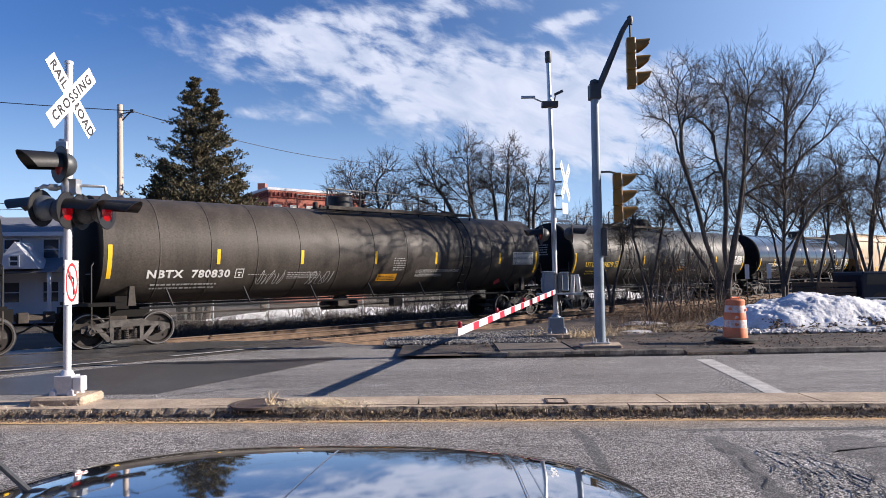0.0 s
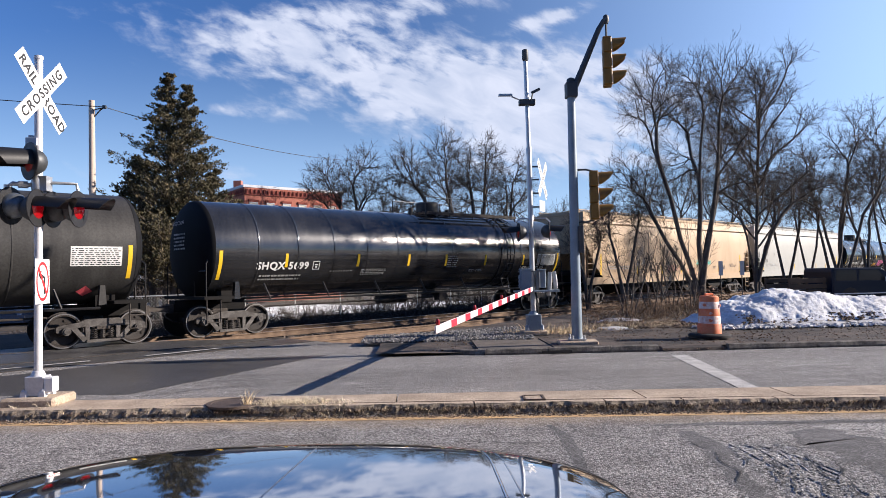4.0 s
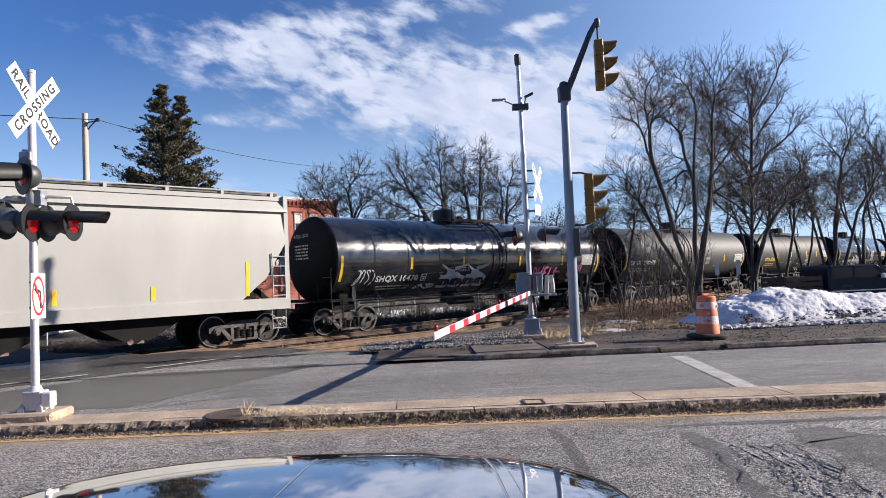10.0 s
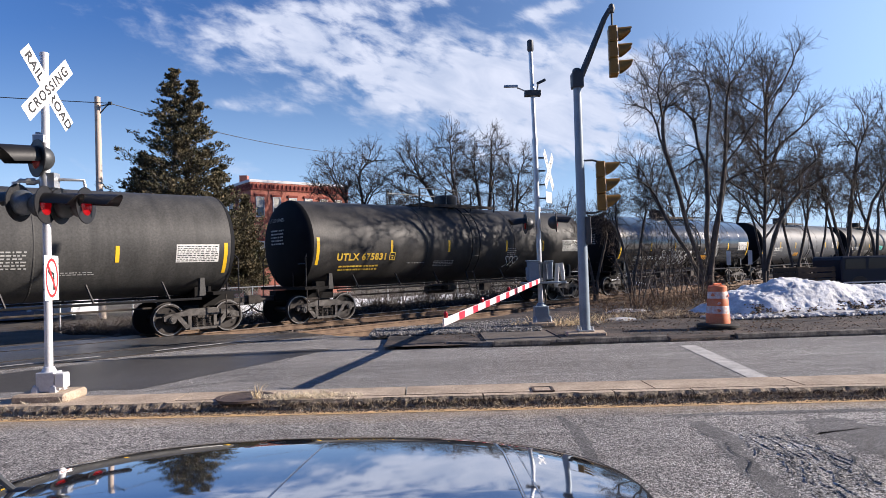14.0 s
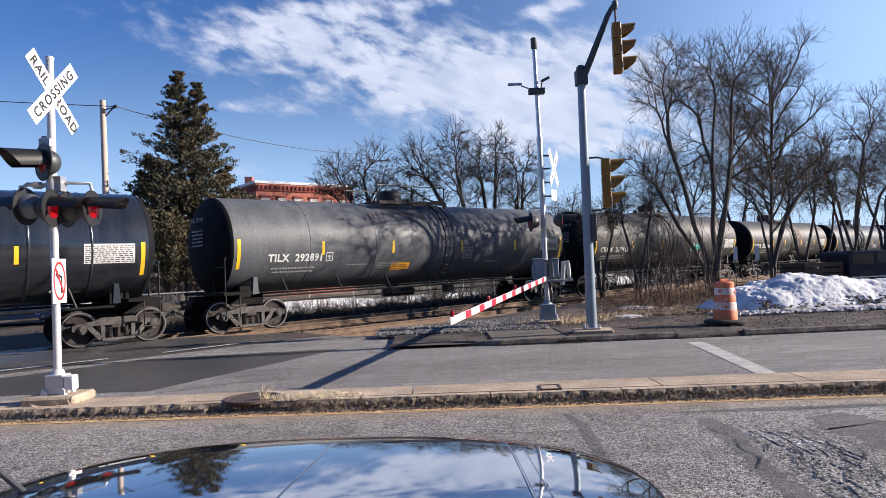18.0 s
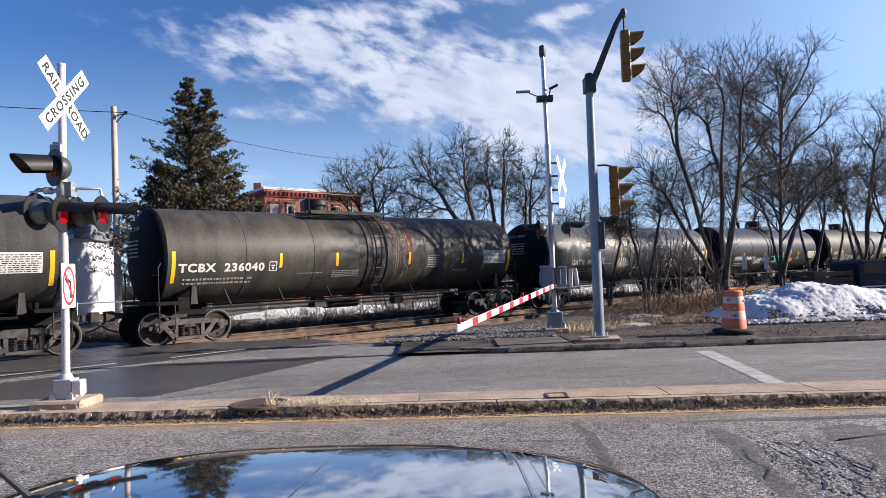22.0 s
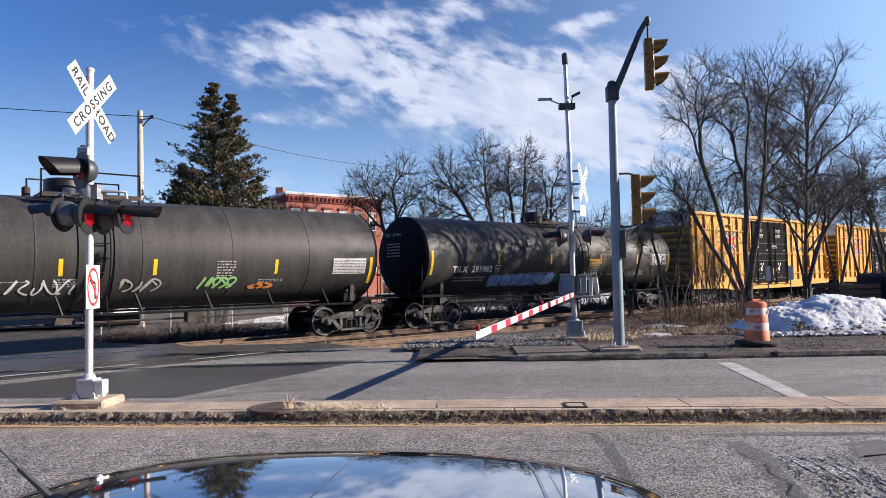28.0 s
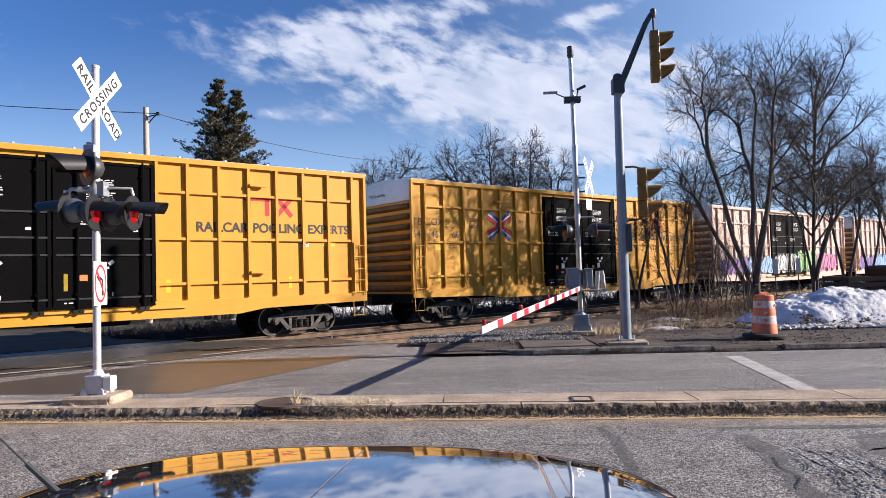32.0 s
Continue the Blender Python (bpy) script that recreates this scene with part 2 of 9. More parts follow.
M = dict(
    asphalt=stony("asphalt", (0.022, 0.021, 0.020), (0.48, 0.452, 0.428), stone=70, relief=1.0, stain=0.30, rough=0.62, gap=0.33, dust=(0.066, 8.36, 0.80, (0.46, 0.335, 0.20))),
    asphalt_far=stony("asphalt_worn", (0.105, 0.099, 0.093), (0.345, 0.326, 0.307), stone=85, relief=0.6, stain=0.26, rough=0.72, stretch=(0.35, 1.5, 1)),
    patch=stony("asphalt_patch", (0.035, 0.034, 0.034), (0.115, 0.111, 0.109), stone=85, relief=0.10, stain=0.22, rough=0.36),
    mended=stony("mended_asphalt", (0.08, 0.077, 0.076), (0.20, 0.194, 0.192), stone=120, relief=0.4, stain=0.25),
    pavedark=mat("dirty_paving", (0.085, 0.073, 0.063), 0.92, col2=(0.17, 0.145, 0.12), scale=1.4, var=0.45, bump=0.5, fine=35),
    tar=mat("tar", (0.018, 0.018, 0.018), 0.6, var=0.3, bump=0.3),
    broken=stony("broken_asphalt", (0.035, 0.033, 0.031), (0.44, 0.425, 0.405), stone=62, relief=1.0, stain=0.4),
    concrete=mat("concrete", (0.34, 0.265, 0.195), 0.9, col2=(0.53, 0.425, 0.32), scale=2.2, var=0.6, bump=0.5, fine=38),
    granite=mat("granite", (0.115, 0.092, 0.068), 0.92, col2=(0.40, 0.33, 0.245), scale=11, var=0.6, bump=0.8, fine=30, objvar=0.25),
    dirt=mat("dirt", (0.028, 0.024, 0.020), 0.95, col2=(0.085, 0.068, 0.052), scale=0.7, var=0.7, bump=0.9, fine=22),
    verge=mat("winter_verge", (0.022, 0.020, 0.019), 0.8, col2=(0.125, 0.096, 0.078), scale=1.1, var=0.8, bump=1.0, fine=20),
    straw=mat("dry_grass", (0.50, 0.40, 0.26), 0.9, var=0.4, island=0.45, bump=0),
    strawpale=mat("bleached_grass", (0.62, 0.54, 0.40), 0.9, var=0.3, island=0.4, bump=0),
    kerbdark=mat("dark_kerb", (0.045, 0.040, 0.036), 0.9, col2=(0.20, 0.18, 0.155), scale=5, var=0.6, bump=0.7, fine=30, objvar=0.2),
    litter=mat("dark_litter", (0.085, 0.058, 0.038), 0.95, var=0.5, island=0.75, bump=0),
    leafdry=mat("dry_leaf", (0.115, 0.072, 0.042), 0.9, var=0.4, island=0.5, bump=0),
    gravel=mat("gravel_stone", (0.16, 0.155, 0.15), 0.9, var=0.4, island=0.6, bump=0.2),
    cinder=mat("ballast_stone", (0.075, 0.062, 0.053), 0.95, var=0.4, island=0.7, bump=0),
    ballast=mat("ballast", (0.028, 0.025, 0.023), 0.95, col2=(0.095, 0.082, 0.070), scale=6, var=0.8, bump=1.0, fine=18),
    tie=mat("tie_wood", (0.040, 0.032, 0.027), 0.9, col2=(0.105, 0.082, 0.064), scale=3, var=0.5, bump=0.5, fine=30, stretch=(3, 0.6, 1)),
    rail=mat("rusty_rail", (0.12, 0.078, 0.052), 0.85, col2=(0.24, 0.165, 0.11), scale=2.5, var=0.35, bump=0.3),
    railbrown=mat("dull_rail_head", (0.13, 0.085, 0.06), 0.6, metal=0.3, var=0.3, bump=0.1),
    railhead=mat("rail_head", (0.42, 0.40, 0.38), 0.35, metal=0.9, var=0.2, bump=0.05),
    snow=mat("old_snow", (0.52, 0.53, 0.55), 0.75, col2=(0.86, 0.88, 0.91), scale=2.6, var=0.2, bump=1.0, fine=13),
    snowdirty=mat("dirty_snow", (0.30, 0.29, 0.28), 0.85, col2=(0.62, 0.63, 0.65), scale=1.8, var=0.4, bump=0.7, fine=10),
    galv=mat("galvanised_steel", (0.50, 0.51, 0.52), 0.42, metal=0.75, var=0.2, scale=4, bump=0.08),
    alupaint=mat("aluminium_paint", (0.62, 0.62, 0.64), 0.45, metal=0.25, var=0.15, scale=5, bump=0.06),
    housing=mat("lamp_housing_metal", (0.16, 0.18, 0.20), 0.32, metal=0.6, var=0.3, scale=6, bump=0.06),
    bluegrey=mat("blue_grey_paint", (0.20, 0.25, 0.30), 0.45, metal=0.2, var=0.25, scale=3, bump=0.06),
    darkgrey=mat("dark_grey_metal", (0.06, 0.065, 0.07), 0.5, metal=0.3, var=0.3, bump=0.1),
    headblack=mat("head_shade_black", (0.007, 0.0075, 0.009), 0.75, spec=0.12, col2=(0.014, 0.0145, 0.017), scale=1.5, var=0.4, bump=0.06),
    black=mat("black_paint", (0.009, 0.009, 0.010), 0.42, var=0.4, bump=0.06),
    discgrey=mat("disc_black", (0.011, 0.011, 0.013), 0.5, var=0.3, bump=0.05),
    white=mat("sign_white", (0.80, 0.80, 0.80), 0.5, var=0.06, bump=0.02),
    signred=mat("sign_red", (0.62, 0.03, 0.035), 0.45, var=0.1, bump=0.02),
    signblack=mat("sign_black", (0.02, 0.02, 0.02), 0.5, var=0.1, bump=0),
    armwhite=mat("gate_white", (0.82, 0.72, 0.72), 0.5, var=0.08, bump=0.02),
    armred=mat("gate_red", (0.52, 0.020, 0.045), 0.45, var=0.1, bump=0.02),
    tlyellow=mat("signal_yellow", (0.20, 0.105, 0.018), 0.5, var=0.25, scale=5, bump=0.06),
    red_on=lit("red_lamp_lit", (0.50, 0.004, 0.009), 0.10),
    red_off=glassy("red_lens", (0.30, 0.010, 0.014), 0.15),
    lensdark=glassy("dark_lens", (0.02, 0.02, 0.02), 0.1),
    chrome=mat("bright_metal", (0.75, 0.75, 0.76), 0.15, metal=1.0, var=0.05, bump=0),
    orange=mat("barrel_orange", (0.68, 0.15, 0.045), 0.6, col2=(0.70, 0.26, 0.13), var=0.25, scale=7, bump=0.1),
    barrelwhite=mat("barrel_white", (0.62, 0.36, 0.28), 0.5, col2=(0.80, 0.78, 0.79), var=0.2, scale=12, bump=0.1),
    rubber=mat("rubber", (0.018, 0.018, 0.018), 0.8, var=0.3, bump=0.3),
    roadwhite=mat("road_paint", (0.56, 0.545, 0.52), 0.85, col2=(0.34, 0.33, 0.315), scale=4, var=0.4, bump=0.5, fine=50),
    roadyellow=mat("road_paint_yellow", (0.66, 0.43, 0.19), 0.85, col2=(0.42, 0.29, 0.16), scale=5, var=0.5, bump=0.5, fine=50),
    iron=mat("cast_iron", (0.10, 0.075, 0.062), 0.7, metal=0.4, var=0.5, bump=0.4),
    bark=mat("bark", (0.062, 0.053, 0.046), 0.95, col2=(0.135, 0.115, 0.098), scale=4, var=0.5, bump=0.8, fine=25),
    twig=mat("twig", (0.056, 0.042, 0.034), 0.95, var=0.4, bump=0),
    twigfar=mat("far_twig", (0.046, 0.036, 0.031), 0.95, var=0.3, bump=0),
    needle=mat("cedar_foliage", (0.060, 0.062, 0.036), 0.9, spec=0.2, col2=(0.165, 0.130, 0.075), scale=1.3, var=0.6, bump=0, island=0.35),
    polewood=mat("pole_wood", (0.50, 0.41, 0.34), 0.9, var=0.3, scale=3, bump=0.3, stretch=(4, 4, 0.3)),
    cable=mat("cable", (0.02, 0.02, 0.022), 0.6, var=0.1, bump=0),
    brick=mat("red_brick", (0.33, 0.112, 0.080), 0.9, col2=(0.42, 0.155, 0.110), scale=2, var=0.35, bump=0.4, fine=14),
    wallbehind=mat("dark_wall_brick", (0.10, 0.075, 0.062), 0.9, col2=(0.15, 0.115, 0.095), scale=1.5, var=0.4, bump=0.4, fine=14),
    brickdark=mat("dark_brick", (0.17, 0.04, 0.03), 0.9, var=0.3, bump=0.3),
    siding=mat("white_siding", (0.56, 0.58, 0.62), 0.7, var=0.08, bump=0.05),
    roofgrey=mat("grey_shingle", (0.15, 0.16, 0.19), 0.9, var=0.3, scale=3, bump=0.4),
    pane=glassy("window_pane", (0.05, 0.06, 0.075), 0.05),
    blind=mat("window_blind", (0.55, 0.53, 0.47), 0.6, var=0.15, bump=0),
    mesh=mat("fence_wire", (0.30, 0.30, 0.30), 0.5, metal=0.6, var=0.2, bump=0),
    steeldark=mat("truck_steel", (0.032, 0.028, 0.026), 0.75, spec=0.25, metal=0.1, col2=(0.095, 0.082, 0.072), scale=3, var=0.6, bump=0.3),
    steelworn=mat("worn_truck_steel", (0.13, 0.12, 0.112), 0.5, metal=0.3, col2=(0.026, 0.022, 0.020), scale=4, var=0.5, bump=0.3),
    wheel=mat("wheel_steel", (0.020, 0.016, 0.014), 0.6, metal=0.25, var=0.5, scale=3, bump=0.2),
    tread=mat("wheel_tread", (0.30, 0.28, 0.26), 0.35, metal=0.9, var=0.2, bump=0.05),
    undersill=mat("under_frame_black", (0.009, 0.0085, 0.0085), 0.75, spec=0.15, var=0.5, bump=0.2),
    reflector=mat("yellow_reflector", (0.80, 0.50, 0.02), 0.4, var=0.12, bump=0),
    lettering=mat("white_lettering", (0.62, 0.62, 0.60), 0.6, var=0.25, scale=6, bump=0),
    letterthin=mat("faded_lettering", (0.34, 0.34, 0.33), 0.6, var=0.3, scale=6, bump=0),
    letteryellow=mat("yellow_lettering", (0.72, 0.48, 0.05), 0.6, var=0.2, bump=0),
    letterblack=mat("black_lettering", (0.03, 0.03, 0.03), 0.6, var=0.2, bump=0),
    placard=mat("orange_placard", (0.78, 0.36, 0.02), 0.5, var=0.15, bump=0),
    hazred=mat("red_placard", (0.55, 0.08, 0.10), 0.5, var=0.2, bump=0),
    g_silver=mat("silver_spray", (0.52, 0.54, 0.54), 0.5, var=0.3, scale=4, bump=0),
    g_pink=mat("pink_spray", (0.70, 0.16, 0.36), 0.6, var=0.2, bump=0),
    g_teal=mat("teal_spray", (0.06, 0.42, 0.36), 0.6, var=0.3, bump=0),
    g_blue=mat("blue_spray", (0.22, 0.40, 0.68), 0.6, var=0.4, scale=3, bump=0),
    g_purple=mat("purple_spray", (0.22, 0.12, 0.42), 0.6, var=0.3, bump=0),
    g_green=mat("green_spray", (0.25, 0.48, 0.18), 0.6, var=0.3, bump=0),
    g_dark=mat("dark_spray", (0.04, 0.03, 0.035), 0.6, var=0.3, bump=0),
    rust=mat("rust_stain", (0.16, 0.075, 0.035), 0.8, var=0.4, scale=4, bump=0),
    g_pale_red=mat("faded_red_spray", (0.60, 0.30, 0.20), 0.6, var=0.35, scale=5, bump=0),
    g_orange=mat("orange_spray", (0.62, 0.22, 0.06), 0.6, var=0.3, bump=0),
    boxyellow=mat("boxcar_yellow", (0.60, 0.282, 0.014), 0.62, col2=(0.66, 0.335, 0.024), scale=0.9, var=0.14, bump=0.06, stretch=(1, 1, 0.35)),
    boxdirty=mat("boxcar_dirty_yellow", (0.52, 0.28, 0.035), 0.65, col2=(0.66, 0.38, 0.05), scale=0.8, var=0.25, bump=0.1, stretch=(1, 1, 0.3)),
    doorrib=mat("scuffed_black", (0.03, 0.03, 0.032), 0.5, spec=0.25, var=0.6, scale=3, bump=0.1),
    reflectordull=mat("dirty_reflector", (0.30, 0.20, 0.01), 0.5, var=0.4, scale=6, bump=0.02),
    boxblack=mat("boxcar_black", (0.0025, 0.0025, 0.003), 0.7, spec=0.05, var=0.5, scale=1.5, bump=0.08),
    endgrime=mat("grimy_end", (0.15, 0.095, 0.035), 0.8, col2=(0.24, 0.155, 0.055), scale=1.2, var=0.4, bump=0.1, stretch=(1, 1, 0.3)),
    boxpink=mat("boxcar_faded_tan", (0.60, 0.44, 0.37), 0.7, col2=(0.68, 0.52, 0.45), scale=0.7, var=0.2, bump=0.1),
    outlet=mat("outlet_paint", (0.36, 0.25, 0.22), 0.6, col2=(0.12, 0.08, 0.07), scale=4, var=0.4, bump=0.1),
    boxgalv=mat("galvanised_roof", (0.50, 0.52, 0.55), 0.45, metal=0.4, var=0.2, scale=2, bump=0.08),
    logored=mat("logo_red", (0.46, 0.018, 0.022), 0.6, var=0.2, bump=0),
    logoblue=mat("logo_blue", (0.014, 0.045, 0.24), 0.6, var=0.2, bump=0),
    hoptan=mat("hopper_tan", (0.50, 0.365, 0.225), 0.6, col2=(0.42, 0.29, 0.17), scale=0.7, var=0.22, bump=0.08, stretch=(1, 1, 0.3)),
    hopgrey=mat("hopper_grey", (0.405, 0.41, 0.385), 0.6, col2=(0.345, 0.35, 0.33), scale=0.6, var=0.16, bump=0.08, stretch=(1, 1, 0.3)),
    carpaint=mat("hood_paint", (0.40, 0.42, 0.46), 0.035, metal=0.95, var=0.06, scale=2, bump=0, coat=1.0, spec=0.9, rvar=0.01),
    truckblue=mat("pickup_blue", (0.006, 0.012, 0.028), 0.35, var=0.1, bump=0, spec=0.25),
    trailer=mat("trailer_brown", (0.085, 0.058, 0.038), 0.8, var=0.4, bump=0.2),
)


def paint_tank(name, col, rough, streak):
    gloss = rough < 0.32
    return mat(name, col, rough * (0.72 if gloss else 1.0), col2=streak, scale=1.6, var=0.6, bump=0.02 if gloss else 0.05, fine=18, stretch=(1.6, 1.0, 0.16), rvar=0.06 if gloss else 0.10, spec=1.0 if gloss else 0.36, coat=0.5 if gloss else 0.0)

# ---------------------------------------------------------------- mesh helpers
def quad(bm, *ps):
    return bm.faces.new([bm.verts.new(p) for p in ps])


def box(bm, c, s, r=(0, 0, 0), taper=1.0):
    """A box of size s round c, turned by r degrees; taper: size of its top."""
    m = pose(*c, *r)
    h = [q / 2 for q in s]
    v = [bm.verts.new(m @ Vector((x * h[0] * (taper if z > 0 else 1), y * h[1] * (taper if z > 0 else 1), z * h[2]))) for z in (-1, 1) for x, y in ((-1, -1), (1, -1), (1, 1), (-1, 1))]
    for f in ((0, 3, 2, 1), (4, 5, 6, 7), (0, 1, 5, 4), (1, 2, 6, 5), (2, 3, 7, 6), (3, 0, 4, 7)):
        bm.faces.new([v[i] for i in f])


def ring(bm, c, ax, r, seg, spin=0.0):
    ax = Vector(ax).normalized()
    a = ax.orthogonal().normalized()
    b = ax.cross(a)
    c = Vector(c)
    return [bm.verts.new(c + (a * math.cos(spin + 2 * math.pi * i / seg) + b * math.sin(spin + 2 * math.pi * i / seg)) * r) for i in range(seg)]


def skin(bm, r0, r1):
    n = len(r0)
    for i in range(n):
        bm.faces.new((r0[i], r0[(i + 1) % n], r1[(i + 1) % n], r1[i]))


def rod(bm, a, b, r, r2=None, seg=8, cap=True):
    ax = Vector(b) - Vector(a)
    r0, r1 = ring(bm, a, ax, r, seg), ring(bm, b, ax, r if r2 is None else r2, seg)
    skin(bm, r0, r1)
    if cap:
        bm.faces.new(r0[::-1])
        bm.faces.new(r1)


def pipe(bm, pts, r, seg=6):
    pts = [Vector(p) for p in pts]
    rows, u = [], None
    for k, p in enumerate(pts):
        ax = Vector((0, 0, 0))
        if k:
            ax += (p - pts[k - 1]).normalized()
        if k < len(pts) - 1:
            ax += (pts[k + 1] - p).normalized()
        ax = ax.normalized() if ax.length > 1e-4 else (p - pts[k - 1]).normalized()
        u = ax.orthogonal() if u is None else u - ax * u.dot(ax)
        u = (u if u.length > 1e-5 else ax.orthogonal()).normalized()
        w = ax.cross(u)
        rows.append([bm.verts.new(p + (u * math.cos(2 * math.pi * i / seg) + w * math.sin(2 * math.pi * i / seg)) * r) for i in range(seg)])
    for a, b in zip(rows[:-1], rows[1:]):
        skin(bm, a, b)
    bm.faces.new(rows[0][::-1])
    bm.faces.new(rows[-1])


def lathe(bm, prof, axis="z", seg=24, at=(0, 0, 0)):
    """Turns a profile of (along, radius) round an axis."""
    at = Vector(at)
    rows = []
    for h, r in prof:
        row = []
        for i in range(seg):
            a = 2 * math.pi * i / seg
            x, y = r * math.cos(a), r * math.sin(a)
            row.append(bm.verts.new(at + (Vector((x, y, h)) if axis == "z" else Vector((h, x, y)) if axis == "x" else Vector((y, h, x)))))
        rows.append(row)
    for a, b in zip(rows[:-1], rows[1:]):
        skin(bm, a, b)
    bm.faces.new(rows[0][::-1])
    bm.faces.new(rows[-1])


def prism(bm, poly, z0, z1, plane="xy"):
    """A polygon drawn out between two levels: xy over z, xz over y."""
    def p(a, b, h):
        return (a, b, h) if plane == "xy" else (a, h, b) if plane == "xz" else (h, a, b)
    lo, hi = [bm.verts.new(p(*q, z0)) for q in poly], [bm.verts.new(p(*q, z1)) for q in poly]
    bm.faces.new(lo[::-1])
    bm.faces.new(hi)
    skin(bm, lo, hi)


def finish(bm, name, material, smooth=0.0, bevel=0.0):
    if bevel:
        bmesh.ops.bevel(bm, geom=[e for e in bm.edges], offset=bevel, segments=1, affect="EDGES", profile=0.5, clamp_overlap=True)
    bmesh.ops.recalc_face_normals(bm, faces=bm.faces)
    me = bpy.data.meshes.new(name)
    bm.to_mesh(me)
    bm.free()
    me.materials.append(material)
    if smooth:
        me.shade_smooth()
        me.set_sharp_from_angle(angle=radians(smooth))
    return me


def part(name, bm, material, parent, label="", at=None, smooth=0.0, bevel=0.0):
    me = bm if isinstance(bm, bpy.types.Mesh) else finish(bm, name, material, smooth, bevel)
    ob = new(name, me)
    ob.parent = parent
    if at is not None:
        ob.matrix_basis = at
    if label:
        ob["label"] = label
    return ob


def thing(name, label, category, at=None, group="", kind="", mesh=None):
    ob = new(name, mesh)
    if mesh is None:
        ob.empty_display_size = 0.2
    if at is not None:
        ob.matrix_basis = at
    return tagged(ob, label, category, group, kind)


def structure(name, bm, material, label="", smooth=0.0, bevel=0.0):
    ob = new(name, bm if isinstance(bm, bpy.types.Mesh) else finish(bm, name, material, smooth, bevel))
    return tagged(ob, label, "", "", "structure")


B = bmesh.new
MESHES = {}


def shared(key, make):
    if key not in MESHES:
        MESHES[key] = make()
    return MESHES[key]


def text_data(body, size, align="LEFT", spacing=1.0, weight=0.0):
    """Letters of the built-in font as flat 2D points and faces."""
    key = ("text", body, size, align, spacing, weight)
    if key not in MESHES:
        cu = bpy.data.curves.new("letters", "FONT")
        cu.body, cu.size, cu.align_x, cu.resolution_u, cu.space_character, cu.offset = body, size, align, 3, spacing, weight
        ob = bpy.data.objects.new("letters", cu)
        me = bpy.data.meshes.new_from_object(ob)
        MESHES[key] = ([(v.co.x, v.co.y) for v in me.vertices], [tuple(p.vertices) for p in me.polygons])
        bpy.data.objects.remove(ob)
        bpy.data.meshes.remove(me)
    return MESHES[key]


def sheet(name, verts, faces, material, parent, label="", wrap=None):
    """Thin paint or film laid on a surface by wrap(x, z)."""
    me = bpy.data.meshes.new(name)
    me.from_pydata([wrap(*v) for v in verts], [], faces)
    me.materials.append(material)
    ob = new(name, me)
    ob.parent = parent
    if label:
        ob["label"] = label
    if name in ("graffiti", "graffiti_outline", "data_panel", "small_print", "weight_print", "door_print", "placard_print", "notice_print", "head_number", "spill_stain"):
        tagged(ob, kind="stuff")
    return ob


def rects(rs, rows=1):
    vs, fs = [], []
    for x0, z0, x1, z1 in rs:
        k = len(vs)
        for i in range(rows + 1):
            z = z0 + (z1 - z0) * i / rows
            vs += [(x0, z), (x1, z)]
        fs += [(k + 2 * i, k + 2 * i + 1, k + 2 * i + 3, k + 2 * i + 2) for i in range(rows)]
    return vs, fs


def stroke(pts, w):
    """A ribbon along 2D points."""
    vs, fs = [], []
    for i, p in enumerate(pts):
        a, b = pts[max(0, i - 1)], pts[min(len(pts) - 1, i + 1)]
        dx, dy = b[0] - a[0], b[1] - a[1]
        k = w / 2 / max(1e-6, math.hypot(dx, dy))
        vs += [(p[0] - dy * k, p[1] + dx * k), (p[0] + dy * k, p[1] - dx * k)]
    fs = [(2 * i, 2 * i + 1, 2 * i + 3, 2 * i + 2) for i in range(len(pts) - 1)]
    return vs, fs


def merge(*parts):
    vs, fs = [], []
    for v, f in parts:
        k = len(vs)
        vs += v
        fs += [tuple(i + k for i in q) for q in f]
    return vs, fs


def moved(data, x, z, lean=0.0):
    return [(v[0] + x + lean * v[1], v[1] + z) for v in data[0]], data[1]

# ---------------------------------------------------------------- plan
# Rail top is level zero. The line runs away to the right of the road.
PHI = radians(47.9)
ALONG, OFF = Vector((math.sin(PHI), math.cos(PHI), 0)), Vector((-math.cos(PHI), math.sin(PHI), 0))
DIST = 20.267
RZ = 90 - 47.9


def track(u, lat, z=0.0):
    """A place u metres along the line and lat metres beyond its middle."""
    p = ALONG * u + OFF * (DIST + lat)
    return Vector((p.x, p.y, z))


def track_pose(u, lat=0.0, z=0.0):
    p = track(u, lat, z)
    return pose(p.x, p.y, p.z, 0, 0, RZ)


